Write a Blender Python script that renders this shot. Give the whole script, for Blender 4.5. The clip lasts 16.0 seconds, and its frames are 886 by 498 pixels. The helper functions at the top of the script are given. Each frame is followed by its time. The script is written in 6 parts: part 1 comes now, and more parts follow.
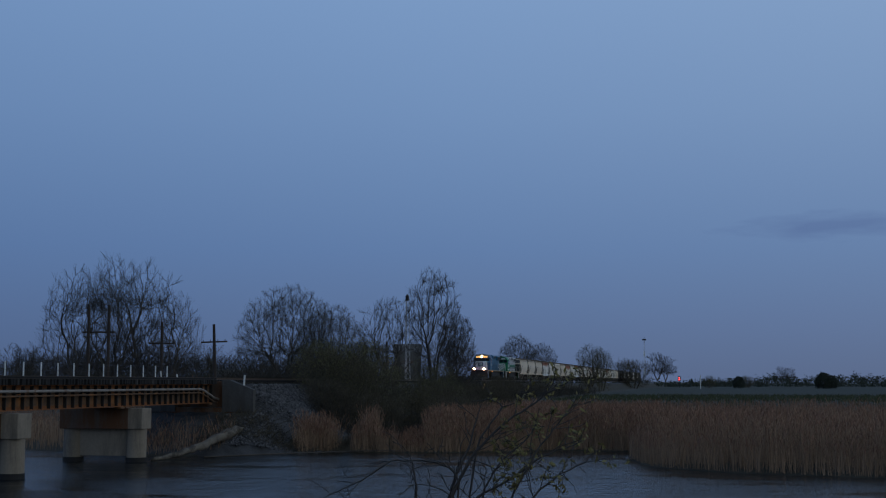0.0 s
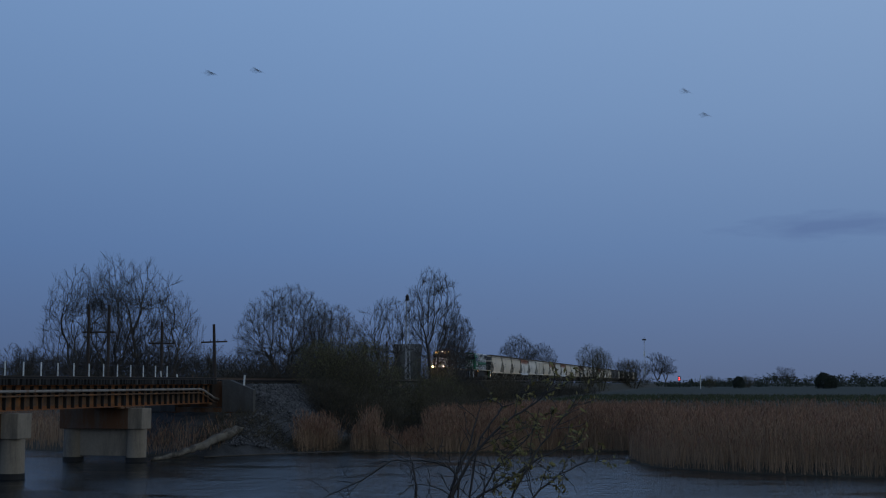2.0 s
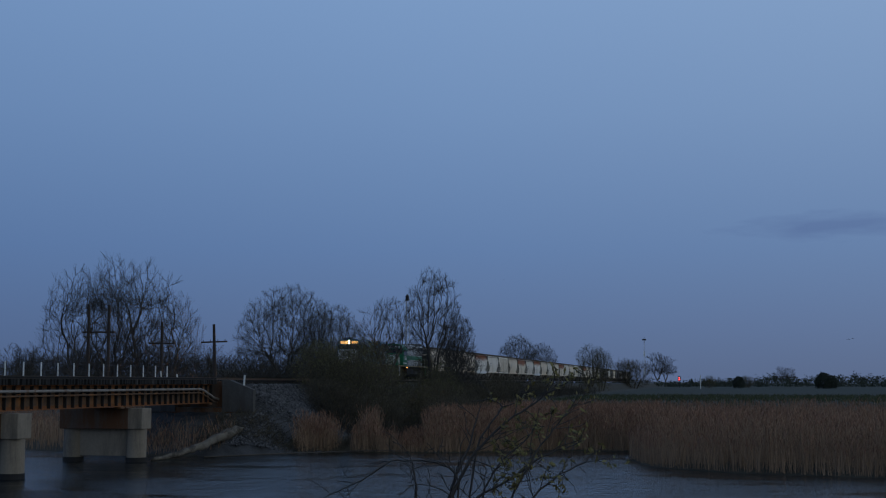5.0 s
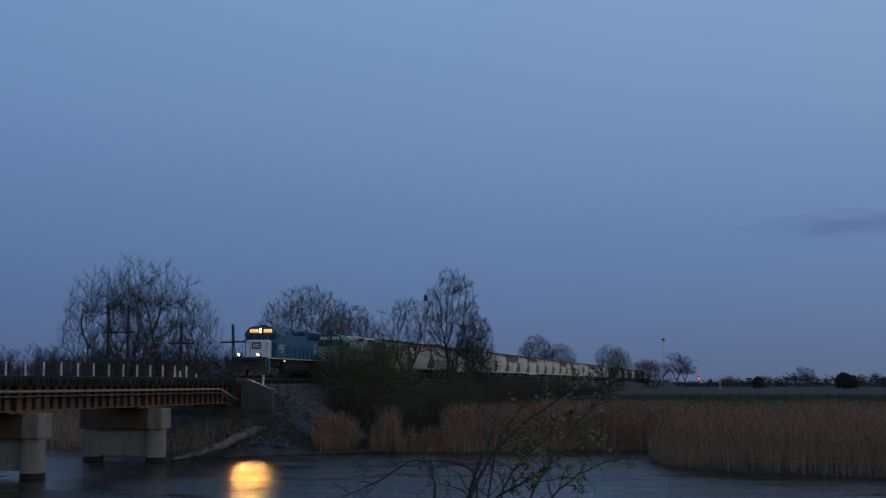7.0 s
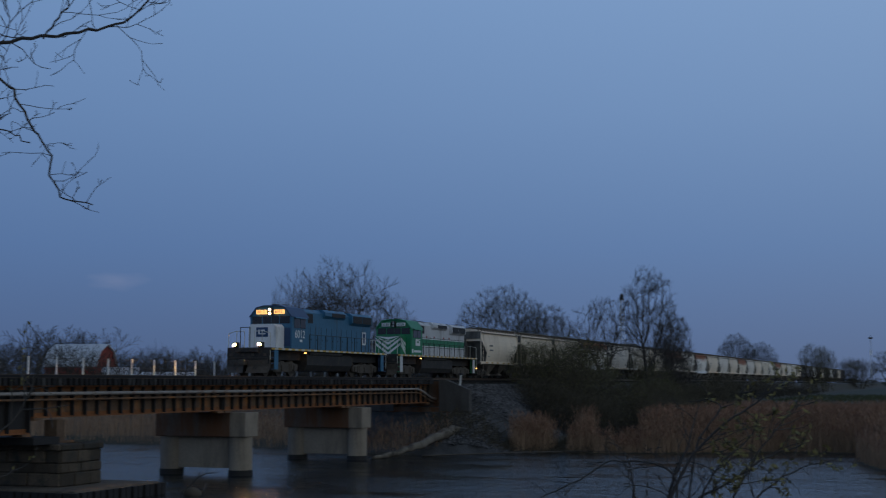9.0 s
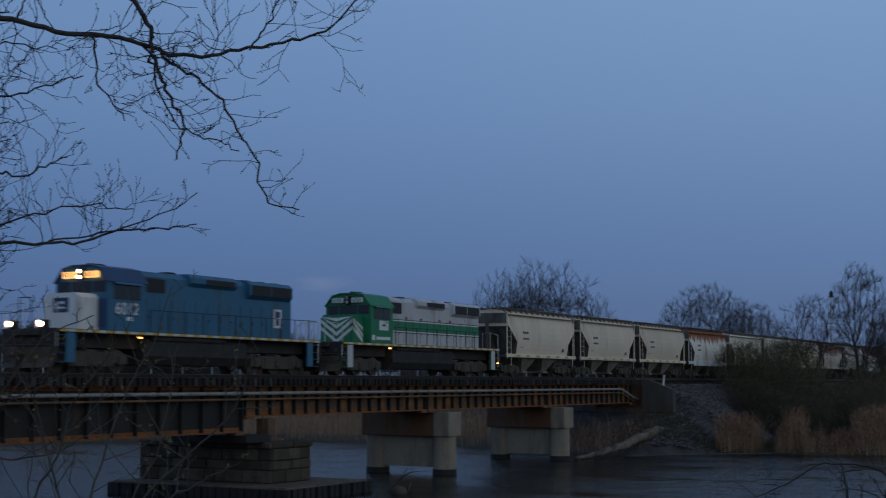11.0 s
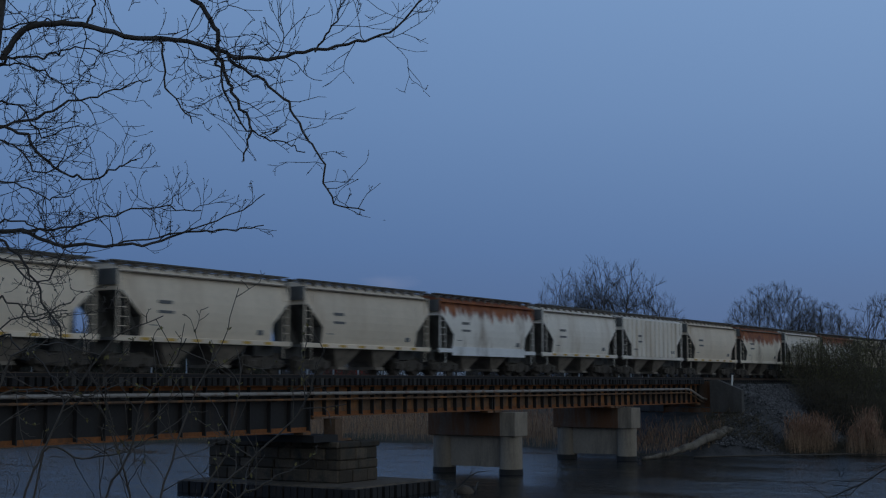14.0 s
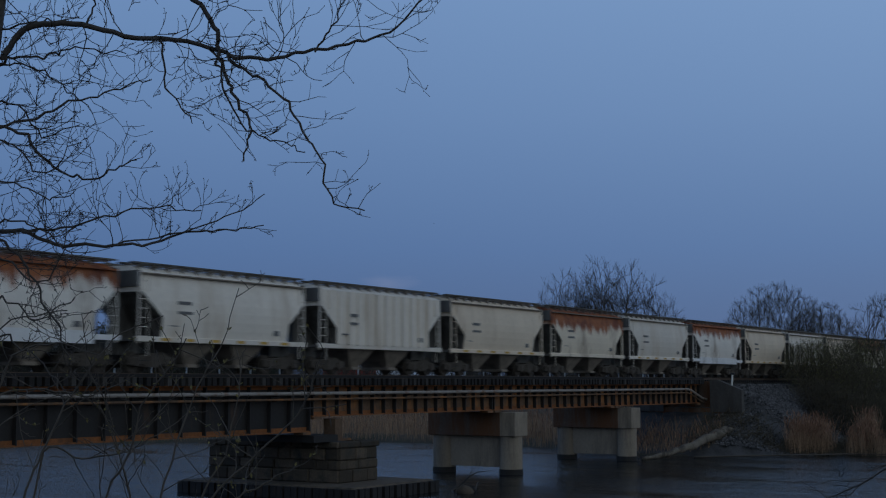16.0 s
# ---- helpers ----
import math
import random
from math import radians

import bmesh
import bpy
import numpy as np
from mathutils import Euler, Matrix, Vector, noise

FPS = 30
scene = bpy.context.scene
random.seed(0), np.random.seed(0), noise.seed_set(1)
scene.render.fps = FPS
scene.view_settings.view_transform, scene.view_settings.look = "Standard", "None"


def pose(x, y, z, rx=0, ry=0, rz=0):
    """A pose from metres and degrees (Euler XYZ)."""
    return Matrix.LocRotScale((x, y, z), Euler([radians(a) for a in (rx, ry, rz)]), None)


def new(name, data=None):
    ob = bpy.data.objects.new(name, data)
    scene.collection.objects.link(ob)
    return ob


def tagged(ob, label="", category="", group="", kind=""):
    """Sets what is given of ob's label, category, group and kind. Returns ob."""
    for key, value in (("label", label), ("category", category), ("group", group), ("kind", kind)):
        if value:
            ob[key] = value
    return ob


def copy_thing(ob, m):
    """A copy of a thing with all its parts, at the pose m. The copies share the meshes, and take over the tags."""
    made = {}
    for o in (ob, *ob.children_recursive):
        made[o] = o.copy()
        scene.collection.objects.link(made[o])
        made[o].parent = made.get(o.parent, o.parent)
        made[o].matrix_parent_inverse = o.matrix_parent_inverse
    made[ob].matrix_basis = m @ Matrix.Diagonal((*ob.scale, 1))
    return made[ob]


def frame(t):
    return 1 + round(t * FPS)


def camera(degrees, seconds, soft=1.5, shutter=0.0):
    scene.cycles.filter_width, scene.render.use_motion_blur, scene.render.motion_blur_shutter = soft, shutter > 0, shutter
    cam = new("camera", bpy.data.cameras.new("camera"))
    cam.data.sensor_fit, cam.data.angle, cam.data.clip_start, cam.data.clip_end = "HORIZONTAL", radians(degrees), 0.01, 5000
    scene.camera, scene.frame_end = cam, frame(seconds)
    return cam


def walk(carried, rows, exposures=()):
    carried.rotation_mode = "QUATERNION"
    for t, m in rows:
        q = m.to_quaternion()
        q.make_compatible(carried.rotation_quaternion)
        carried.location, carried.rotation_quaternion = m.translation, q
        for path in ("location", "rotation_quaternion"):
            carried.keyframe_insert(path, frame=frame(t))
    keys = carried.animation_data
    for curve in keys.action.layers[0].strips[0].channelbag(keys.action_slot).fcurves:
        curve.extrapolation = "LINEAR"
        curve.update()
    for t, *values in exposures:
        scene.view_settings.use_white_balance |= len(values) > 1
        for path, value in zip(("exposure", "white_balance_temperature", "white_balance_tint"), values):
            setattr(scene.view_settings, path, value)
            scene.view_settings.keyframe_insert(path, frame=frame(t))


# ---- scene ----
# ---------------------------------------------------------------- camera
EYE = 5.45          # lens above the water
RAIL = 5.83         # top of rail above the water
TRACK = -40.8       # the track runs along y at this x
TILT = 95.75
YAWS = ((0.0, 11.62), (3.2, 11.62), (6.4, 11.62), (6.6, 11.68), (6.8, 11.92), (7.0, 12.42), (7.25, 13.4), (7.5, 14.56), (8.0, 16.85), (8.5, 18.80),
        (9.0, 20.86), (9.5, 23.19), (10.0, 25.67), (10.2, 26.5), (10.8, 28.8), (11.4, 30.85), (11.9, 32.0), (12.3, 32.36), (12.5, 32.37), (14.0, 32.37), (16.0, 32.37))
cam = camera(37.0, 16.0, soft=1.15, shutter=0.6)
walk(cam, [(t, pose(0, 0, EYE, TILT, 0, a)) for t, a in YAWS])

# ---------------------------------------------------------------- sky and light
world = bpy.data.worlds.new("dusk_sky")
scene.world = world
world.use_nodes = True
nt = world.node_tree
nt.nodes.clear()


def wnode(kind, **kw):
    n = nt.nodes.new(kind)
    for k, v in kw.items():
        if k == "op":
            n.operation = v
        elif k == "blend":
            n.blend_type = v
    return n


def ramp_of(node, stops):
    r = node.color_ramp
    while len(r.elements) > 1:
        r.elements.remove(r.elements[-1])
    r.elements[0].position, r.elements[0].color = stops[0][0], (*stops[0][1], 1)
    for p, c in stops[1:]:
        r.elements.new(p).color = (*c, 1)


SKY_STRENGTH = 1.0
tc = wnode("ShaderNodeTexCoord")
sep = wnode("ShaderNodeSeparateXYZ")
nt.links.new(tc.outputs["Generated"], sep.inputs[0])
# clear dusk sky: pale lavender-blue low down, clearest blue-grey higher up
elev = wnode("ShaderNodeValToRGB")
ramp_of(elev, ((0.0, (0.115, 0.160, 0.275)), (0.04, (0.128, 0.192, 0.340)), (0.10, (0.146, 0.240, 0.430)), (0.2, (0.200, 0.318, 0.530)), (0.30, (0.240, 0.375, 0.605)), (0.5, (0.16, 0.26, 0.45)), (1.0, (0.075, 0.125, 0.24))))
nt.links.new(sep.outputs["Z"], elev.inputs[0])
# the afterglow of the set sun lies behind the camera, to the east of the track
glow_dir = wnode("ShaderNodeVectorMath", op="DOT_PRODUCT")
glow_dir.inputs[1].default_value = (0.93, -0.30, 0.20)
nt.links.new(tc.outputs["Generated"], glow_dir.inputs[0])
glow = wnode("ShaderNodeMapRange")
glow.inputs[1].default_value, glow.inputs[2].default_value = -0.9, 1.0
nt.links.new(glow_dir.outputs["Value"], glow.inputs[0])
tint = wnode("ShaderNodeValToRGB")
ramp_of(tint, ((0.0, (0.60, 0.68, 0.78)), (0.25, (0.82, 0.86, 0.91)), (0.45, (0.98, 0.955, 0.945)), (0.7, (1.25, 1.10, 0.95)), (1.0, (2.3, 1.7, 1.12))))
nt.links.new(glow.outputs[0], tint.inputs[0])
mul = wnode("ShaderNodeMix", blend="MULTIPLY")
mul.data_type = "RGBA"
mul.inputs[0].default_value = 1.0
nt.links.new(elev.outputs[0], mul.inputs[6])
nt.links.new(tint.outputs[0], mul.inputs[7])
# two faint dusk clouds
sky_colour = mul.outputs[2]
for centre, wide, tall, shade, turn in (((0.078, 0.990, 0.113), 0.072, 0.0105, (0.62, 0.62, 0.74), 0.0), ((-0.569, 0.822, 0.074), 0.021, 0.0085, (1.75, 1.32, 1.12), 0.0)):
    off = wnode("ShaderNodeVectorMath", op="SUBTRACT")
    off.inputs[1].default_value = centre
    nt.links.new(tc.outputs["Generated"], off.inputs[0])
    sq = wnode("ShaderNodeVectorMath", op="MULTIPLY")
    sq.inputs[1].default_value = (1 / wide, 1 / wide, 1 / tall)
    nt.links.new(off.outputs[0], sq.inputs[0])
    ln = wnode("ShaderNodeVectorMath", op="LENGTH")
    nt.links.new(sq.outputs[0], ln.inputs[0])
    cm = wnode("ShaderNodeMapping")
    cm.inputs["Scale"].default_value = (26, 26, 120)
    nt.links.new(tc.outputs["Generated"], cm.inputs[0])
    cn = wnode("ShaderNodeTexNoise")
    cn.inputs["Scale"].default_value = 1.0
    cn.inputs["Detail"].default_value = 4.0
    nt.links.new(cm.outputs[0], cn.inputs["Vector"])
    near = wnode("ShaderNodeMath", op="MULTIPLY_ADD")
    near.inputs[1].default_value = 1.6
    nt.links.new(cn.outputs["Fac"], near.inputs[0])
    nt.links.new(ln.outputs["Value"], near.inputs[2])
    mask = wnode("ShaderNodeMapRange")
    mask.inputs[1].default_value, mask.inputs[2].default_value, mask.inputs[3].default_value, mask.inputs[4].default_value = 1.0, 1.85, 0.55, 0.0
    nt.links.new(near.outputs[0], mask.inputs[0])
    cl = wnode("ShaderNodeMix", blend="MULTIPLY")
    cl.data_type = "RGBA"
    cl.inputs[7].default_value = (*shade, 1)
    nt.links.new(mask.outputs[0], cl.inputs[0])
    nt.links.new(sky_colour, cl.inputs[6])
    sky_colour = cl.outputs[2]
bg = wnode("ShaderNodeBackground")
bg.inputs[1].default_value = SKY_STRENGTH
nt.links.new(sky_colour, bg.inputs[0])
wout = wnode("ShaderNodeOutputWorld")
nt.links.new(bg.outputs[0], wout.inputs[0])
scene.view_settings.exposure = 0.0


# ---------------------------------------------------------------- materials
def material(name, base, rough=0.8, metal=0.0, scale=1.0, vary=0.25, stain=None, stain_amount=0.0, stain_scale=0.4, bump=0.2, spread=0.0, streak=0.0, emit=None, power=0.0, island=0.0):
    """base colour with grain and blotches; stain: a second colour in patches; spread: object-to-object change; streak: stretch of the stain downwards"""
    m = bpy.data.materials.new(name)
    m.use_nodes = True
    t = m.node_tree
    b = t.nodes["Principled BSDF"]
    b.inputs["Roughness"].default_value = rough
    b.inputs["Metallic"].default_value = metal
    co = t.nodes.new("ShaderNodeTexCoord")
    fine = t.nodes.new("ShaderNodeTexNoise")
    fine.inputs["Scale"].default_value = 9.0 * scale
    fine.inputs["Detail"].default_value = 6.0
    t.links.new(co.outputs["Object"], fine.inputs["Vector"])
    coarse = t.nodes.new("ShaderNodeTexNoise")
    coarse.inputs["Scale"].default_value = 0.9 * scale
    coarse.inputs["Detail"].default_value = 4.0
    t.links.new(co.outputs["Object"], coarse.inputs["Vector"])
    add = t.nodes.new("ShaderNodeMath")
    add.operation = "ADD"
    t.links.new(fine.outputs["Fac"], add.inputs[0])
    t.links.new(coarse.outputs["Fac"], add.inputs[1])
    mr = t.nodes.new("ShaderNodeMapRange")
    mr.inputs[1].default_value, mr.inputs[2].default_value = 0.6, 1.4
    mr.inputs[3].default_value, mr.inputs[4].default_value = 1 - vary, 1 + vary
    t.links.new(add.outputs[0], mr.inputs[0])
    value = mr.outputs[0]
    for amount, kind, socket in ((spread, "ShaderNodeObjectInfo", "Random"), (island, "ShaderNodeNewGeometry", "Random Per Island")):
        if amount:
            oi = t.nodes.new(kind)
            r2 = t.nodes.new("ShaderNodeMapRange")
            r2.inputs[3].default_value, r2.inputs[4].default_value = 1 - amount, 1 + amount
            t.links.new(oi.outputs[socket], r2.inputs[0])
            mm = t.nodes.new("ShaderNodeMath")
            mm.operation = "MULTIPLY"
            t.links.new(value, mm.inputs[0])
            t.links.new(r2.outputs[0], mm.inputs[1])
            value = mm.outputs[0]
    mix = t.nodes.new("ShaderNodeMix")
    mix.data_type, mix.blend_type = "RGBA", "MULTIPLY"
    mix.inputs[0].default_value = 1.0
    mix.inputs[6].default_value = (*base, 1)
    t.links.new(value, mix.inputs[7])
    colour = mix.outputs[2]
    if stain:
        sn = t.nodes.new("ShaderNodeTexNoise")
        sn.inputs["Scale"].default_value = stain_scale
        sn.inputs["Detail"].default_value = 7.0
        sn.inputs["Roughness"].default_value = 0.65
        mp = t.nodes.new("ShaderNodeMapping")
        if streak:
            mp.inputs["Scale"].default_value = (1, 1, 1 / streak)
        t.links.new(co.outputs["Object"], mp.inputs[0])
        t.links.new(mp.outputs[0], sn.inputs["Vector"])
        sr = t.nodes.new("ShaderNodeMapRange")
        sr.inputs[1].default_value, sr.inputs[2].default_value = 0.62 - 0.3 * stain_amount, 0.78 - 0.3 * stain_amount
        t.links.new(sn.outputs["Fac"], sr.inputs[0])
        m2 = t.nodes.new("ShaderNodeMix")
        m2.data_type = "RGBA"
        t.links.new(sr.outputs[0], m2.inputs[0])
        t.links.new(colour, m2.inputs[6])
        m2.inputs[7].default_value = (*stain, 1)
        colour = m2.outputs[2]
    t.links.new(colour, b.inputs["Base Color"])
    if bump:
        bp = t.nodes.new("ShaderNodeBump")
        bp.inputs["Strength"].default_value = bump
        bp.inputs["Distance"].default_value = 0.02 / scale
        t.links.new(fine.outputs["Fac"], bp.inputs["Height"])
        t.links.new(bp.outputs[0], b.inputs["Normal"])
    if emit:
        b.inputs["Emission Color"].default_value = (*emit, 1)
        b.inputs["Emission Strength"].default_value = power
    return m


M = {}
M["ground"] = material("ground", (0.05, 0.042, 0.027), 0.95, scale=0.5, vary=0.4, stain=(0.035, 0.042, 0.02), stain_amount=0.3, stain_scale=0.15)
M["ballast"] = material("ballast", (0.055, 0.054, 0.055), 0.9, scale=1.2, vary=0.75, bump=1.0)
M["concrete"] = material("concrete", (0.29, 0.24, 0.185), 0.85, scale=0.7, vary=0.18, stain=(0.17, 0.14, 0.11), stain_amount=0.4, stain_scale=0.9, streak=5)
M["concrete_rusty"] = material("rust_stained_concrete", (0.125, 0.088, 0.065), 0.9, scale=0.7, vary=0.3, stain=(0.13, 0.055, 0.023), stain_amount=0.7, stain_scale=1.3, streak=6)
M["stone"] = material("sandstone", (0.082, 0.062, 0.043), 0.9, scale=1.1, vary=0.35, stain=(0.035, 0.033, 0.027), stain_amount=0.45, stain_scale=0.9, bump=0.9, spread=0.5)
M["concrete_dark"] = material("weathered_dark_concrete", (0.08, 0.075, 0.07), 0.9, scale=0.7, vary=0.25, stain=(0.06, 0.05, 0.045), stain_amount=0.4, stain_scale=0.9, streak=5)
M["steel_rust"] = material("rusted_steel", (0.125, 0.075, 0.045), 0.85, scale=0.9, vary=0.4, stain=(0.33, 0.135, 0.04), stain_amount=0.45, stain_scale=0.8, streak=2)
M["flange"] = material("rust_orange_steel", (0.23, 0.085, 0.027), 0.9, scale=0.9, vary=0.35, stain=(0.11, 0.05, 0.025), stain_amount=0.3, stain_scale=1.4)
M["steel_dark"] = material("weathered_dark_steel", (0.019, 0.0165, 0.016), 0.75, scale=0.8, vary=0.3, stain=(0.075, 0.038, 0.02), stain_amount=0.1, stain_scale=0.9, streak=3)
M["pipe"] = material("galvanised_pipe", (0.30, 0.27, 0.245), 0.55, scale=1.2, vary=0.2, stain=(0.20, 0.11, 0.06), stain_amount=0.35, stain_scale=1.5)
M["tie"] = material("creosoted_timber", (0.015, 0.013, 0.013), 0.9, scale=1.5, vary=0.35, spread=0.35)
M["tie_end"] = material("grey_timber", (0.045, 0.041, 0.038), 0.9, scale=1.5, vary=0.35, spread=0.45)
M["rail"] = material("rail_steel", (0.13, 0.09, 0.065), 0.55, 0.6, scale=1, vary=0.2)
M["bark"] = material("grey_brown_bark", (0.085, 0.072, 0.06), 0.95, scale=2, vary=0.35, bump=0.6)
M["bark_dark"] = material("dark_bark", (0.06, 0.052, 0.047), 0.95, scale=2, vary=0.3, bump=0.5)
M["bud"] = material("green_buds", (0.16, 0.135, 0.045), 0.8, vary=0.3, island=0.4, bump=0)
M["leaf_far"] = material("young_leaves", (0.135, 0.13, 0.042), 0.85, vary=0.3, island=0.45, bump=0)
M["scrub"] = material("scrub_twigs", (0.085, 0.070, 0.045), 0.95, vary=0.3, island=0.4, bump=0)
M["evergreen"] = material("dark_evergreen", (0.022, 0.03, 0.018), 0.9, vary=0.3, island=0.4, bump=0)
M["reed"] = material("dry_reed", (0.35, 0.225, 0.14), 0.85, scale=0.4, vary=0.25, island=0.4, bump=0)
M["plume"] = material("reed_plume", (0.25, 0.135, 0.085), 0.95, scale=0.4, vary=0.25, island=0.35, bump=0)
M["wood_drift"] = material("bleached_driftwood", (0.17, 0.145, 0.115), 0.9, scale=1.5, vary=0.45, stain=(0.055, 0.045, 0.035), stain_amount=0.5, stain_scale=1.6, bump=1.0)
M["white_post"] = material("white_painted_post", (0.75, 0.74, 0.70), 0.6, scale=2, vary=0.1, stain=(0.4, 0.33, 0.26), stain_amount=0.15, stain_scale=2)
M["pole"] = material("weathered_pole", (0.045, 0.033, 0.027), 0.9, scale=1.5, vary=0.3)
M["cable"] = material("dark_cable", (0.04, 0.04, 0.045), 0.7, vary=0.1)
M["thicket"] = material("thicket_twigs", (0.044, 0.037, 0.027), 0.95, vary=0.3, island=0.5, bump=0)
M["bird"] = material("dark_plumage", (0.03, 0.028, 0.03), 0.8, vary=0.2)


def water_material():
    m = bpy.data.materials.new("river_water")
    m.use_nodes = True
    t = m.node_tree
    b = t.nodes["Principled BSDF"]
    b.inputs["Base Color"].default_value = (0.012, 0.015, 0.016, 1)
    b.inputs["Roughness"].default_value = 0.10
    b.inputs["IOR"].default_value = 1.33
    b.inputs["Specular IOR Level"].default_value = 0.42
    co = t.nodes.new("ShaderNodeTexCoord")
    hs = []
    for sc, stretch in ((0.5, 1.7), (2.9, 1.7)):
        mp = t.nodes.new("ShaderNodeMapping")
        mp.inputs["Scale"].default_value = (sc, sc * stretch, sc)
        mp.inputs["Rotation"].default_value = (0, 0, 0.5)
        n = t.nodes.new("ShaderNodeTexNoise")
        n.inputs["Scale"].default_value = 1.0
        n.inputs["Detail"].default_value = 5.0
        t.links.new(co.outputs["Object"], mp.inputs[0])
        t.links.new(mp.outputs[0], n.inputs["Vector"])
        hs.append(n.outputs["Fac"])
    a = t.nodes.new("ShaderNodeMath")
    a.operation = "MULTIPLY_ADD"
    a.inputs[1].default_value = 0.4
    t.links.new(hs[1], a.inputs[0])
    t.links.new(hs[0], a.inputs[2])
    bp = t.nodes.new("ShaderNodeBump")
    patch_map = t.nodes.new("ShaderNodeMapping")
    patch_map.inputs["Scale"].default_value = (0.10, 0.26, 0.1)
    patch = t.nodes.new("ShaderNodeTexNoise")
    patch.inputs["Scale"].default_value = 1.0
    patch.inputs["Detail"].default_value = 5.0
    t.links.new(co.outputs["Object"], patch_map.inputs[0])
    t.links.new(patch_map.outputs[0], patch.inputs["Vector"])
    ruffle = t.nodes.new("ShaderNodeMapRange")
    ruffle.inputs[1].default_value, ruffle.inputs[2].default_value, ruffle.inputs[3].default_value, ruffle.inputs[4].default_value = 0.35, 0.65, 0.15, 1.0
    t.links.new(patch.outputs["Fac"], ruffle.inputs[0])
    t.links.new(ruffle.outputs[0], bp.inputs["Strength"])
    bp.inputs["Distance"].default_value = 0.24
    t.links.new(a.outputs[0], bp.inputs["Height"])
    t.links.new(bp.outputs[0], b.inputs["Normal"])
    return m


M["water"] = water_material()


# ---------------------------------------------------------------- building helpers
def box(bm, x0, x1, y0, y1, z0, z1, bevel=0.0):
    r = bmesh.ops.create_cube(bm, size=1.0, matrix=Matrix.Translation(((x0 + x1) / 2, (y0 + y1) / 2, (z0 + z1) / 2)) @ Matrix.Diagonal((abs(x1 - x0), abs(y1 - y0), abs(z1 - z0), 1)))
    if bevel:
        bmesh.ops.bevel(bm, geom=list({e for v in r["verts"] for e in v.link_edges}), offset=bevel, segments=1, affect="EDGES")


def rod(bm, p, q, r, n=8, r2=None):
    p, q = Vector(p), Vector(q)
    d = q - p
    m = Matrix.Translation((p + q) / 2) @ d.to_track_quat("Z", "Y").to_matrix().to_4x4()
    bmesh.ops.create_cone(bm, cap_ends=True, segments=n, radius1=r, radius2=r if r2 is None else r2, depth=d.length, matrix=m)


def tube(bm, pts, r, n=6):
    for a, b in zip(pts, pts[1:]):
        rod(bm, a, b, r, n)


def prism(bm, profile, axis, a, b):
    """a closed outline drawn out along an axis; the outline gives the other two coordinates in order"""
    def at(u, v, w):
        return {"x": (w, u, v), "y": (u, w, v), "z": (u, v, w)}[axis]
    lo = [bm.verts.new(at(u, v, a)) for u, v in profile]
    hi = [bm.verts.new(at(u, v, b)) for u, v in profile]
    n = len(profile)
    bm.faces.new(lo)
    bm.faces.new(list(reversed(hi)))
    for i in range(n):
        bm.faces.new((lo[i], hi[i], hi[(i + 1) % n], lo[(i + 1) % n]))


def mesh_of(name, bm, mat, smooth=False):
    bmesh.ops.recalc_face_normals(bm, faces=bm.faces)
    me = bpy.data.meshes.new(name)
    bm.to_mesh(me)
    bm.free()
    me.materials.append(mat)
    if smooth:
        for p in me.polygons:
            p.use_smooth = True
    return me


def part(name, bm, mat, parent, label="", smooth=False):
    ob = new(name, mesh_of(name, bm, mat, smooth))
    ob.parent = parent
    if label:
        ob["label"] = label
    return ob


def part_mesh(name, me, parent, loc=(0, 0, 0), label=""):
    ob = new(name, me)
    ob.parent = parent
    ob.location = loc
    if label:
        ob["label"] = label
    return ob


def thing(name, label, category, group="", kind="", m=None):
    ob = tagged(new(name), label, category, group, kind)
    ob.empty_display_size = 0.2
    if m is not None:
        ob.matrix_basis = m
    return ob


def raw_mesh(name, verts, faces, mat, smooth=False):
    me = bpy.data.meshes.new(name)
    me.from_pydata(verts, [], faces)
    me.materials.append(mat)
    if smooth:
        me.polygons.foreach_set("use_smooth", [True] * len(me.polygons))
    me.update()
    return me


# ---------------------------------------------------------------- ground and water
SHORE = [(-39.4, 92.5), (-35.5, 95.5), (-28.8, 100.0), (-20.0, 101.8), (-12.0, 107.0), (-6.2, 106.4), (-6.5, 96.0), (-4.3, 87.0), (1.0, 82.5), (9.3, 79.5), (45.0, 72.0), (120.0, 66.0),
         (120.0, 34.0), (20.0, 30.0), (-20.0, 22.0), (-36.0, 16.0), (-60.0, 8.0), (-110.0, 0.0), (-150.0, 20.0), (-120.0, 55.0), (-95.0, 79.0), (-84.0, 92.0), (-74.0, 100.5), (-58.0, 101.0), (-45.0, 94.0)]


def shore_distance(x, y):
    """metres from the water's edge, above nought on land; x and y are arrays"""
    inside = np.zeros(x.shape, bool)
    best = np.full(x.shape, 1e9)
    for (ax, ay), (bx, by) in zip(SHORE, SHORE[1:] + SHORE[:1]):
        dx, dy = bx - ax, by - ay
        u = np.clip(((x - ax) * dx + (y - ay) * dy) / (dx * dx + dy * dy), 0, 1)
        best = np.minimum(best, np.hypot(x - ax - u * dx, y - ay - u * dy))
        cross = ((ay > y) != (by > y)) & (x < dx * (y - ay) / (dy if dy else 1e-9) + ax)
        inside ^= cross
    return np.where(inside, -best, best)


def smooth_step(a, b, v):
    u = np.clip((v - a) / (b - a), 0, 1)
    return u * u * (3 - 2 * u)


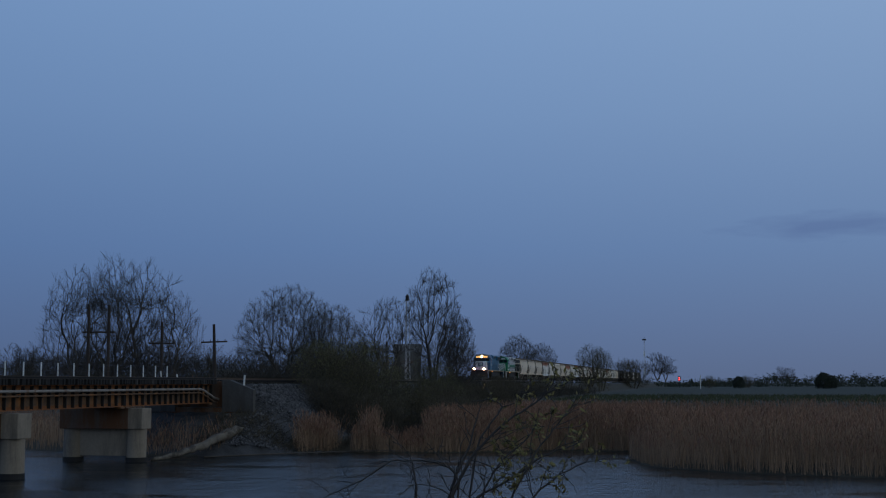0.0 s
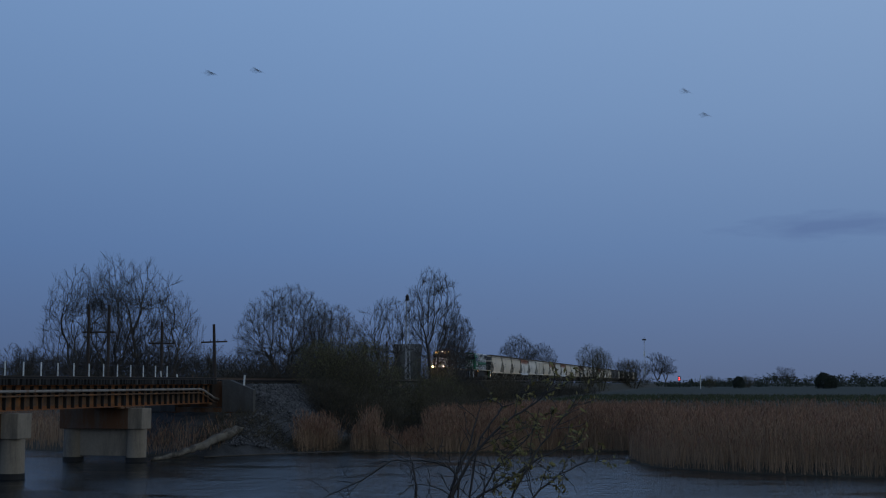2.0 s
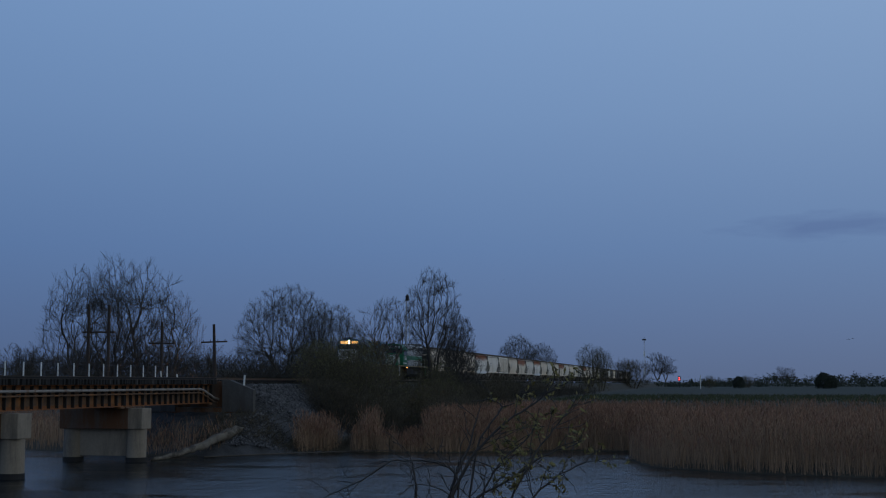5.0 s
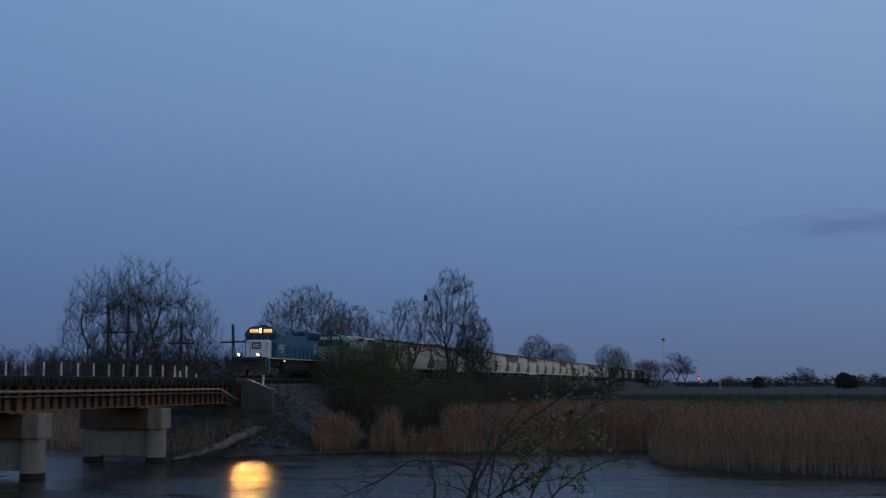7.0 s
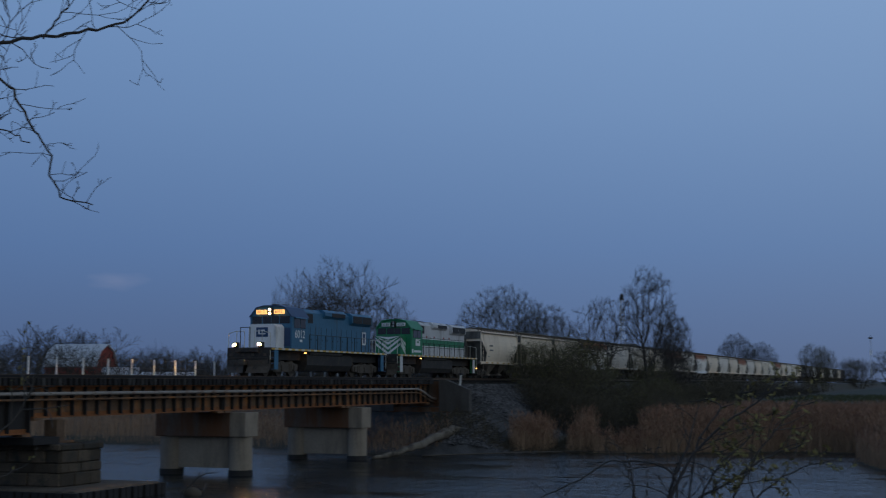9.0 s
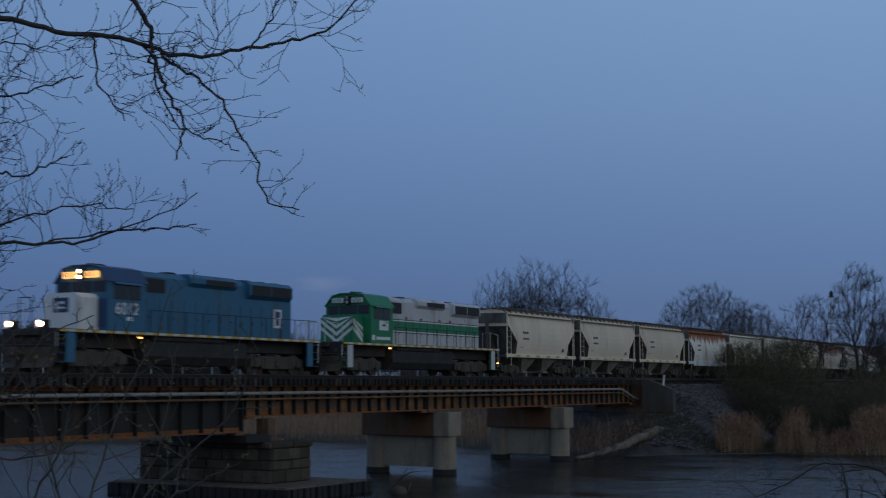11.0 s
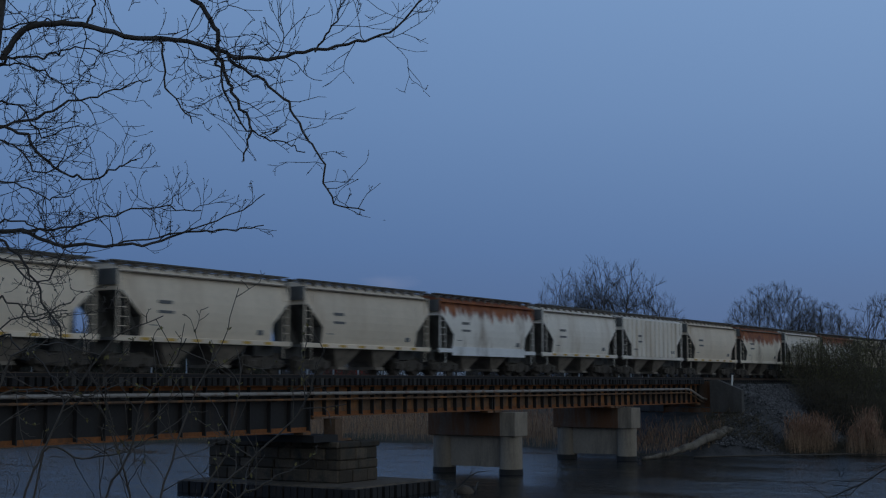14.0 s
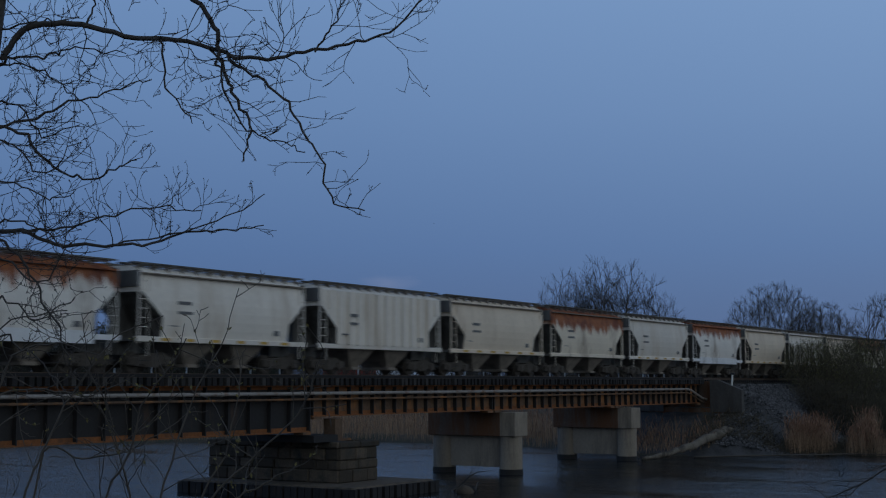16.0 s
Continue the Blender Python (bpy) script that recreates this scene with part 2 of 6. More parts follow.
def ground_height(x, y):
    d = shore_distance(x, y)
    z = np.where(d < 0, np.maximum(-1.4, d * 0.5), np.minimum(d * 0.22, 0.55))
    z = z + smooth_step(52, 80, d) * 2.3                          # rising to the field
    z = np.where((y < 34) & (x > -34), np.maximum(z, np.minimum(d * 0.24, 3.85)), z)     # levee under the camera
    z = z + smooth_step(8, 40, d) * np.where(x < TRACK - 6, 1.6, 0.0)
    bank = np.clip((RAIL - 0.62 - (np.abs(x - TRACK) - 3.0).clip(0) * 0.62), -3, 9)
    on_bank = smooth_step(101.0, 103.2, y - (np.abs(x - TRACK) - 2.5).clip(0) * 0.25) + (1 - smooth_step(15, 18, y))
    seat = 2.95 * smooth_step(92.5, 101.5, y) * (1 - smooth_step(4.6, 9.0, np.abs(x - TRACK))) * (y > 60)      # slope under the bridge end
    z = np.where((d > 0) & (seat > 0), np.maximum(z, seat), z)
    z = np.where(on_bank > 0, np.maximum(z, bank * on_bank + z * (1 - on_bank)), z)
    return z


def grid_axis(lo, hi, step, far):
    a = list(np.arange(lo, hi + step / 2, step))
    s = step
    while a[-1] < far:
        s *= 1.35
        a.append(a[-1] + s)
    s = step
    while a[0] > -far:
        s *= 1.35
        a.insert(0, a[0] - s)
    return np.array(a)


def build_ground():
    xs, ys = grid_axis(-130, 40, 1.0, 3500), grid_axis(-6, 240, 1.2, 3500)
    X, Y = np.meshgrid(xs, ys)
    Z = ground_height(X, Y)
    rng = np.random.default_rng(4)
    Z = Z + np.where(Z > 0.2, rng.normal(0, 0.03, Z.shape), 0)
    v = np.stack([X, Y, Z], -1).reshape(-1, 3)
    nx, ny = len(xs), len(ys)
    i = (np.arange(ny - 1)[:, None] * nx + np.arange(nx - 1)[None]).ravel()
    f = np.stack([i, i + 1, i + nx + 1, i + nx], -1)
    me = raw_mesh("ground", v.tolist(), f.tolist(), M["ground"], True)
    me.materials.append(M["ballast"])
    me.materials.append(M["field"])
    cx, cy = X[:-1, :-1].ravel() + 0.5, Y[:-1, :-1].ravel() + 0.6
    slot = np.where((np.abs(cx - TRACK) < 10.0) & (cy > 94) & (cy < 125), 1, 0)
    slot = np.where((np.abs(cx - TRACK) < 4.0) & (cy > 98), 1, slot)
    slot = np.where((cx > -27) & (cy > 138), 2, slot)
    me.polygons.foreach_set("material_index", slot.astype(int))
    ob = new("ground", me)
    tagged(ob, "muddy grassed river bank, field and gravel railway embankment", "ground", kind="structure")
    bm = bmesh.new()
    bmesh.ops.create_grid(bm, x_segments=8, y_segments=8, size=1)
    w = new("water", mesh_of("water", bm, M["water"]))
    w.matrix_basis = Matrix.Translation((-15, 55, 0)) @ Matrix.Diagonal((150, 75, 1, 1))
    w.data.transform(Matrix.Diagonal((150, 75, 1, 1)))
    w.matrix_basis = Matrix.Translation((-15, 55, 0))
    tagged(w, "dark rippled river water reflecting the dusk sky", "river", kind="structure")


def field_material():
    m = material("field_rows", (0.026, 0.031, 0.016), 0.95, scale=0.2, vary=0.5, stain=(0.05, 0.042, 0.027), stain_amount=0.3, stain_scale=0.05)
    return m


M["field"] = field_material()
build_ground()


# ---------------------------------------------------------------- bridge
def shared(name, mat, *boxes, bevel=0.0):
    bm = bmesh.new()
    for b in boxes:
        box(bm, *b, bevel=bevel)
    return mesh_of(name, bm, mat)


JOINTS = (17.0, 50.6, 67.9, 84.6, 100.6)
GIRDER_X = (TRACK + 1.05, TRACK - 1.05)


def build_bridge():
    top = RAIL - 0.53
    for k, (a, b) in enumerate(zip(JOINTS, JOINTS[1:])):
        deep = k == 0
        depth = 2.22 if deep else 1.5
        span = thing("bridge_span", "deep dark steel plate girder span rusting at its lower flange" if deep else "rusty plate girder bridge span with stiffened webs on concrete piers", "bridge", group="bridge spans", m=pose(TRACK, (a + b) / 2, top))
        half = (b - a) / 2 - 0.06
        mat = M["steel_dark"] if deep else M["steel_rust"]
        step = 1.42 if deep else 0.98
        stiff = shared("stiffener", M["steel_dark"], (-0.13, 0.13, -0.03, 0.03, -depth + 0.05, -0.05))
        for gx in GIRDER_X:
            s = 1 if gx > TRACK else -1
            bm = bmesh.new()
            box(bm, gx - TRACK - 0.012, gx - TRACK + 0.012, -half, half, -depth, 0)
            part("web", bm, mat, span)
            for z in (-0.035, -depth + 0.035):
                bm = bmesh.new()
                box(bm, gx - TRACK - 0.2, gx - TRACK + 0.2, -half, half, z - 0.035, z + 0.035)
                box(bm, gx - TRACK + s * 0.013, gx - TRACK + s * 0.03, -half, half, z - (0.0 if z < -0.5 else 0.16), z + (0.2 if z < -0.5 else 0.0))
                part("flange", bm, M["flange"], span, "rust-orange flange")
            n = int(2 * half / step)
            for i in range(n + 1):
                y = -half + 0.06 + i * (2 * half - 0.12) / n
                part_mesh("stiffener", stiff, span, (gx - TRACK + s * 0.10, y, 0))
        for i in range(int(2 * half / 4) + 1):
            y = -half + 0.5 + i * (2 * half - 1.0) / int(2 * half / 4)
            bm = bmesh.new()
            box(bm, -1.0, 1.0, y - 0.06, y + 0.06, -depth * 0.9, -depth * 0.3)
            part("cross_frame", bm, M["steel_dark"], span)
        # bearings
        for y in (-half + 0.35, half - 0.35):
            for gx in (-1.05, 1.05):
                bm = bmesh.new()
                box(bm, gx - 0.28, gx + 0.28, y - 0.3, y + 0.3, -depth - 0.12, -depth)
                part("bearing", bm, M["steel_rust"], span)
    # pipes along the near side, stepping down at the far abutment
    for r, z, dx, mat, lab in ((0.085, -0.38, 0.42, M["pipe"], "grey galvanised pipe strapped along the girders"), (0.055, -0.66, 0.36, M["steel_rust"], "thin rusty conduit below the galvanised pipe")):
        run = thing("pipe_run", lab, "pipe", group="pipes on the bridge", m=pose(GIRDER_X[0] + dx, 0, top + z))
        ys = [16.0 + i * 5.6 for i in range(15)] + [97.6]
        for a, b in zip(ys, ys[1:]):
            bm = bmesh.new()
            rod(bm, (0, a, 0), (0, b - 0.02, 0), r, 10)
            rod(bm, (0, b - 0.12, 0), (0, b + 0.02, 0), r * 1.25, 10)
            part("pipe_length", bm, mat, run, smooth=False)
        bm = bmesh.new()
        tube(bm, [(0, 97.6, 0), (0, 98.3, -0.1), (0, 100.6, -0.72), (0, 101.4, -0.82), (-0.1, 103.0, -0.82)], r, 10)
        part("pipe_bend", bm, mat, run)
        for y in np.arange(17, 97, 2.8):
            bm = bmesh.new()
            box(bm, -dx + 0.02, 0.02, y - 0.025, y + 0.025, -r - 0.05, -r)
            box(bm, -0.015, 0.015, y - 0.025, y + 0.025, -r - 0.05, r + 0.03)
            part("pipe_bracket", bm, M["steel_dark"], run)


def build_pier(y):
    pier = thing("bridge_pier", "two-column concrete pier with a rust-stained cap in the water", "bridge pier", group="concrete bridge piers", m=pose(-41.6, y, 0))
    cap_top = RAIL - 0.53 - 1.5 - 0.12
    bm = bmesh.new()
    box(bm, -3.05, 3.05, -0.78, 0.78, cap_top - 1.42, cap_top, bevel=0.03)
    part("cap", bm, M["concrete_rusty"], pier, "rust-streaked concrete cap")
    bm = bmesh.new()
    box(bm, 2.0, 3.052, -0.782, 0.782, cap_top - 1.422, cap_top + 0.002, bevel=0.03)
    part("cap_end", bm, M["concrete"], pier, "pale concrete end of the cap")
    for x in (2.35, -2.35):
        bm = bmesh.new()
        rod(bm, (x, 0, -1.5), (x, 0, cap_top - 1.4), 0.68, 32)
        part("column", bm, M["concrete"], pier, smooth=False)
        bm = bmesh.new()
        rod(bm, (x, 0, -1.4), (x, 0, 0.32), 0.72, 32)
        part("waterline_band", bm, M["steel_dark"], pier, "dark wet band at the waterline")
    bm = bmesh.new()
    box(bm, -1.75, 1.75, -0.28, 0.28, 0.42, cap_top - 1.4)
    for x in (-1.2, -0.4, 0.4, 1.2):
        box(bm, x - 0.01, x + 0.01, -0.29, 0.29, 0.42, cap_top - 1.4)
    part("web_wall", bm, M["concrete"], pier, "pale board-marked concrete wall between the columns")


def build_stone_pier():
    rng = random.Random(5)
    pier = thing("stone_pier", "old coursed sandstone pier on a sheet-piled concrete plinth", "bridge pier", m=pose(-43.0, 52.6, 0))
    bm = bmesh.new()
    box(bm, -3.95, 6.6, -2.9, 4.0, -1.5, 0.62, bevel=0.08)
    part("plinth", bm, M["stone"], pier, "weathered concrete plinth top")
    n = 26
    for i in range(n):
        x = -4.0 + 10.7 * i / (n - 1)
        bm = bmesh.new()
        box(bm, x - 0.17, x + 0.17, -3.02 - 0.06 * (i % 2), -2.9, -1.5, 0.55)
        part("sheet_pile", bm, M["steel_dark"], pier, "dark rusted steel sheet pile")
    for i in range(15):
        y = -2.9 + 7.0 * i / 14
        bm = bmesh.new()
        box(bm, 6.6, 6.72 + 0.06 * (i % 2), y - 0.17, y + 0.17, -1.5, 0.55)
        part("sheet_pile", bm, M["steel_dark"], pier, "dark rusted steel sheet pile")
    bm = bmesh.new()
    box(bm, -3.76, 4.38, -1.06, 2.06, 0.6, 2.5)
    part("core", bm, M["stone"], pier)
    z = 0.62
    for c, h in enumerate((0.62, 0.46, 0.58, 0.32)):
        out = 0.08 if c == 3 else 0.0
        for face in ("near", "end", "back"):
            a = -3.8 - out if face != "end" else -1.08 - out
            stop = 4.42 + out if face != "end" else 2.08 + out
            while a < stop - 0.1:
                w = min(rng.uniform(0.6, 1.7), stop - a)
                if stop - a - w < 0.35:
                    w = stop - a
                d = rng.uniform(0, 0.11)
                bm = bmesh.new()
                if face == "near":
                    box(bm, a + 0.012, a + w - 0.012, -1.1 - out - d, -0.9, z + 0.012, z + h - 0.012, bevel=0.05)
                elif face == "back":
                    box(bm, a + 0.012, a + w - 0.012, 1.9, 2.1 + out + d, z + 0.012, z + h - 0.012, bevel=0.05)
                else:
                    box(bm, 4.2, 4.42 + out + d, a + 0.012, a + w - 0.012, z + 0.012, z + h - 0.012, bevel=0.05)
                part("stone", bm, M["stone"], pier)
                a += w
        z += h
    # rusty steel pedestals that carry the two girders
    for x in (TRACK + 43.0 - 1.05, TRACK + 43.0 + 1.05):
        bm = bmesh.new()
        box(bm, x - 0.35, x + 0.35, -0.3, 0.3, z, RAIL - 0.53 - 1.5 - 0.12)
        box(bm, x - 0.45, x + 0.45, -0.9, 0.9, z, z + 0.12)
        part("pedestal", bm, M["steel_rust"], pier, "rust-orange steel pedestal")
    bm = bmesh.new()
    box(bm, -0.6, 4.0, -2.5, -0.6, z, RAIL - 0.53 - 2.25 - 0.12)
    part("bearing_block", bm, M["steel_dark"], pier)


def build_abutment():
    ab = thing("abutment", "weathered concrete bridge abutment with a sloping wing wall", "abutment", m=pose(TRACK, 101.0, 0))
    bm = bmesh.new()
    box(bm, -3.4, 3.2, 0.0, 1.3, 0.0, RAIL - 2.4, bevel=0.03)
    part("bridge_seat", bm, M["concrete_rusty"], ab)
    bm = bmesh.new()
    box(bm, -3.4, 2.2, 0.5, 1.3, RAIL - 2.4, RAIL - 0.3, bevel=0.03)
    part("backwall", bm, M["concrete_rusty"], ab)
    for s in (1, -1):
        bm = bmesh.new()
        prism(bm, [(s * 2.0, 3.1), (s * 2.0, RAIL - 0.16), (s * 2.55, RAIL - 0.16), (s * 4.6, RAIL - 0.97), (s * 4.6, 3.1)], "y", -0.1, 0.5)
        part("wing_wall", bm, M["concrete_dark"], ab, "stained concrete wing wall with a sloping top")


def build_track():
    track = thing("railway_track", "single railway track on timber ties", "railway track", kind="structure", m=pose(TRACK, 0, RAIL))
    for x in (-0.755, 0.755):
        bm = bmesh.new()
        prism(bm, [(x - 0.075, -0.18), (x + 0.075, -0.18), (x + 0.075, -0.165), (x + 0.012, -0.14), (x + 0.012, -0.04), (x + 0.036, -0.035), (x + 0.036, 0.0), (x - 0.036, 0.0), (x - 0.036, -0.035), (x - 0.012, -0.04), (x - 0.012, -0.14), (x - 0.075, -0.165)], "y", -60, 1500)
        part("rail", bm, M["rail"], track)
    for x in (-1.45, 1.45):
        bm = bmesh.new()
        box(bm, x - 0.09, x + 0.09, 16, 100.8, -0.17, -0.03)
        part("guard_timber", bm, M["tie"], track, "dark timber spacer along the tie ends")
    tie = shared("tie", M["tie"], (-1.62, 1.62, -0.115, 0.115, -0.53, -0.185))
    grey = shared("tie", M["tie_end"], (-1.66, 1.66, -0.115, 0.115, -0.53, -0.185))
    rng = random.Random(2)
    y = 17.0
    while y < 100.8:
        part_mesh("tie", grey if rng.random() < 0.12 else tie, track, (rng.uniform(-0.06, 0.06), y, 0))
        y += 0.40
    bm = bmesh.new()
    while y < 330:
        box(bm, -1.3, 1.3, y - 0.115, y + 0.115, -0.36, -0.185)
        y += 0.52
    rest = part("ties_on_ballast", bm, M["tie"], track)
    tagged(rest, kind="stuff")


def build_railing():
    fence = thing("deck_railing", "row of white posts with thin cables along the bridge deck", "railing", m=pose(TRACK - 2.6, 0, RAIL - 0.2))
    bm = bmesh.new()
    box(bm, -0.35, 0.9, 16, 101, -0.12, -0.02)
    part("walkway", bm, M["tie"], fence, "dark timber walkway planks")
    me = shared("post", M["white_post"], (-0.035, 0.035, -0.035, 0.035, -0.1, 1.12))
    y = 18.85
    while y < 101:
        part_mesh("post", me, fence, (0, y, 0))
        y += 2.27
    for z in (1.05, 0.6):
        bm = bmesh.new()
        rod(bm, (0.05, 18, z), (0.05, 100.5, z), 0.009, 5)
        part("cable", bm, M["cable"], fence)
    for y, lean in ((98.9, 14), (101.9, 0)):
        p = thing("marker_post", "short white painted post beside the track", "post", group="white posts by the track", m=pose(TRACK - 2.3, y, RAIL - 0.62, lean, 0, 0))
        bm = bmesh.new()
        rod(bm, (0, 0, 0), (0, 0, 1.15 if lean else 0.9), 0.06, 10)
        part("shaft", bm, M["white_post"], p)
    p = thing("marker_post", "white marker post with a small dark bracket beside the abutment", "post", group="white posts by the track", m=pose(-37.1, 101.2, 5.12))
    bm = bmesh.new()
    rod(bm, (0, 0, 0), (0.08, 0, 0.92), 0.075, 12)
    part("shaft", bm, M["white_post"], p)
    bm = bmesh.new()
    box(bm, -0.06, 0.26, -0.07, 0.07, 0.92, 1.06, bevel=0.02)
    part("bracket", bm, M["cable"], p)


build_bridge()
for pier_y in (69.5, 86.0):
    build_pier(pier_y)
build_stone_pier()
build_abutment()
build_track()
build_railing()


# ---------------------------------------------------------------- train
M["blue"] = material("blue_loco_paint", (0.030, 0.140, 0.250), 0.5, scale=0.8, vary=0.15, stain=(0.05, 0.07, 0.09), stain_amount=0.2, stain_scale=0.8, streak=4)
M["blue_dark"] = material("dark_blue_paint", (0.018, 0.055, 0.14), 0.5, vary=0.15)
M["white"] = material("white_loco_paint", (0.80, 0.80, 0.80), 0.5, scale=0.8, vary=0.1, stain=(0.35, 0.33, 0.3), stain_amount=0.15, stain_scale=0.8, streak=4)
M["green"] = material("green_loco_paint", (0.012, 0.20, 0.085), 0.5, scale=0.8, vary=0.15, stain=(0.02, 0.1, 0.05), stain_amount=0.2, stain_scale=0.8, streak=4)
M["grey"] = material("grey_loco_paint", (0.55, 0.55, 0.56), 0.5, scale=0.8, vary=0.12, stain=(0.25, 0.23, 0.21), stain_amount=0.25, stain_scale=0.8, streak=4)
M["black"] = material("black_underframe", (0.028, 0.026, 0.025), 0.8, vary=0.3, stain=(0.07, 0.055, 0.04), stain_amount=0.35, stain_scale=1.5)
M["truck"] = material("dusty_truck_steel", (0.075, 0.062, 0.05), 0.85, vary=0.35)
M["grille"] = material("dark_grille", (0.018, 0.018, 0.02), 0.6, vary=0.2)
M["glass"] = material("dark_cab_glass", (0.012, 0.014, 0.017), 0.08, vary=0.05, bump=0)
M["yellow"] = material("yellow_stripe", (0.60, 0.36, 0.06), 0.6, vary=0.15)
M["cream"] = material("cream_stripe", (0.62, 0.60, 0.52), 0.6, vary=0.15)
M["lamp"] = material("lit_headlamp", (1, 0.9, 0.7), 0.3, emit=(1.0, 0.66, 0.30), power=500.0, vary=0, bump=0)
M["lamp_ditch"] = material("lit_ditch_lamp", (1, 0.9, 0.7), 0.3, emit=(1.0, 0.47, 0.14), power=18000.0, vary=0, bump=0)
# weak warm emission that paints the glare halo round a lit lamp
M["reflector"] = material("warm_lamp_halo", (1, 0.8, 0.5), 0.3, emit=(1.0, 0.58, 0.20), power=1.5, vary=0, bump=0)
M["board"] = material("lit_number_board", (1, 0.7, 0.3), 0.4, emit=(1.0, 0.48, 0.13), power=1.3, vary=0.2, bump=0)
M["board_off"] = material("white_number_board", (0.75, 0.78, 0.78), 0.4, vary=0.1)
M["marker"] = material("amber_step_lamp", (1, 0.6, 0.2), 0.4, emit=(1.0, 0.42, 0.10), power=5.0, vary=0, bump=0)
M["hopper_tan"] = material("weathered_pale_hopper_paint", (0.80, 0.67, 0.52), 0.6, scale=0.5, vary=0.10, stain=(0.64, 0.51, 0.38), stain_amount=0.25, stain_scale=0.6, streak=4, spread=0.1)
M["hopper_grey"] = material("light_grey_hopper_paint", (0.80, 0.73, 0.64), 0.6, scale=0.5, vary=0.10, stain=(0.64, 0.54, 0.43), stain_amount=0.22, stain_scale=0.8, streak=6, spread=0.1)
# grime streaks over a base kept dark to paint in the shade under the car ends
M["hopper_end"] = material("grimy_shaded_hopper_end", (0.13, 0.125, 0.115), 0.8, scale=0.6, vary=0.2, stain=(0.06, 0.055, 0.05), stain_amount=0.4, stain_scale=0.7, streak=4)
M["hopper_bay"] = material("dusty_hopper_chute", (0.24, 0.20, 0.16), 0.85, scale=0.6, vary=0.2, stain=(0.13, 0.105, 0.08), stain_amount=0.4, stain_scale=1.0)
M["dark_car"] = material("dark_brown_car_paint", (0.05, 0.042, 0.04), 0.7, scale=0.5, vary=0.2, spread=0.3)
M["mark"] = material("dark_lettering", (0.14, 0.14, 0.14), 0.7, vary=0.1, bump=0)


def rust_material(name, level, base):
    """pale paint with rust that has run down from the roof"""
    m = material(name, base, 0.7, scale=0.5, vary=0.1, stain=(0.33, 0.25, 0.18), stain_amount=0.2, stain_scale=0.9, streak=5)
    t = m.node_tree
    b = t.nodes["Principled BSDF"]
    src = b.inputs["Base Color"].links[0].from_socket
    co = t.nodes.new("ShaderNodeTexCoord")
    mp = t.nodes.new("ShaderNodeMapping")
    mp.inputs["Scale"].default_value = (1.0, 1.6, 0.16)
    n = t.nodes.new("ShaderNodeTexNoise")
    n.inputs["Scale"].default_value = 1.5
    n.inputs["Detail"].default_value = 8.0
    n.inputs["Roughness"].default_value = 0.7
    t.links.new(co.outputs["Object"], mp.inputs[0])
    t.links.new(mp.outputs[0], n.inputs["Vector"])
    sep = t.nodes.new("ShaderNodeSeparateXYZ")
    t.links.new(co.outputs["Object"], sep.inputs[0])
    k = t.nodes.new("ShaderNodeMath")
    k.operation = "MULTIPLY_ADD"
    k.inputs[1].default_value = 3.0
    t.links.new(n.outputs["Fac"], k.inputs[0])
    t.links.new(sep.outputs["Z"], k.inputs[2])
    r = t.nodes.new("ShaderNodeMapRange")
    r.inputs[1].default_value, r.inputs[2].default_value = level, level + 0.35
    t.links.new(k.outputs[0], r.inputs[0])
    m2 = t.nodes.new("ShaderNodeMix")
    m2.data_type = "RGBA"
    t.links.new(r.outputs[0], m2.inputs[0])
    t.links.new(src, m2.inputs[6])
    n2 = t.nodes.new("ShaderNodeTexNoise")
    n2.inputs["Scale"].default_value = 1.7
    t.links.new(co.outputs["Object"], n2.inputs["Vector"])
    rr = t.nodes.new("ShaderNodeValToRGB")
    ramp_of(rr, ((0.35, (0.17, 0.048, 0.02)), (0.62, (0.36, 0.115, 0.035))))
    t.links.new(n2.outputs["Fac"], rr.inputs[0])
    t.links.new(rr.outputs[0], m2.inputs[7])
    t.links.new(m2.outputs[2], b.inputs["Base Color"])
    return m


M["hopper_rust"] = rust_material("pale_hopper_paint_rusting_from_the_top", 4.8, (0.84, 0.79, 0.72))
M["hopper_orange"] = rust_material("cream_hopper_paint_with_heavy_rust", 4.5, (0.80, 0.70, 0.56))


def lettering(words, size, m, mat, parent, name="lettering", label=""):
    cu = bpy.data.curves.new(name, "FONT")
    cu.body, cu.size, cu.align_x, cu.align_y, cu.extrude = words, size, "CENTER", "CENTER", 0.004
    tmp = bpy.data.objects.new(name, cu)
    scene.collection.objects.link(tmp)
    me = bpy.data.meshes.new_from_object(tmp.evaluated_get(bpy.context.evaluated_depsgraph_get()))
    bpy.data.objects.remove(tmp)
    me.materials.append(mat)
    ob = new(name, me)
    ob.parent = parent
    ob.matrix_basis = m
    if label:
        ob["label"] = label
    return ob


ON_SIDE = pose(0, 0, 0, 90, 0, 90)      # text upright on a face that looks along +x
ON_FRONT = pose(0, 0, 0, 90, 0, 0)      # text upright on a face that looks along -y


def side_text(x, y, z):
    return Matrix.Translation((x, y, z)) @ ON_SIDE


def front_text(x, y, z):
    return Matrix.Translation((x, y, z)) @ ON_FRONT


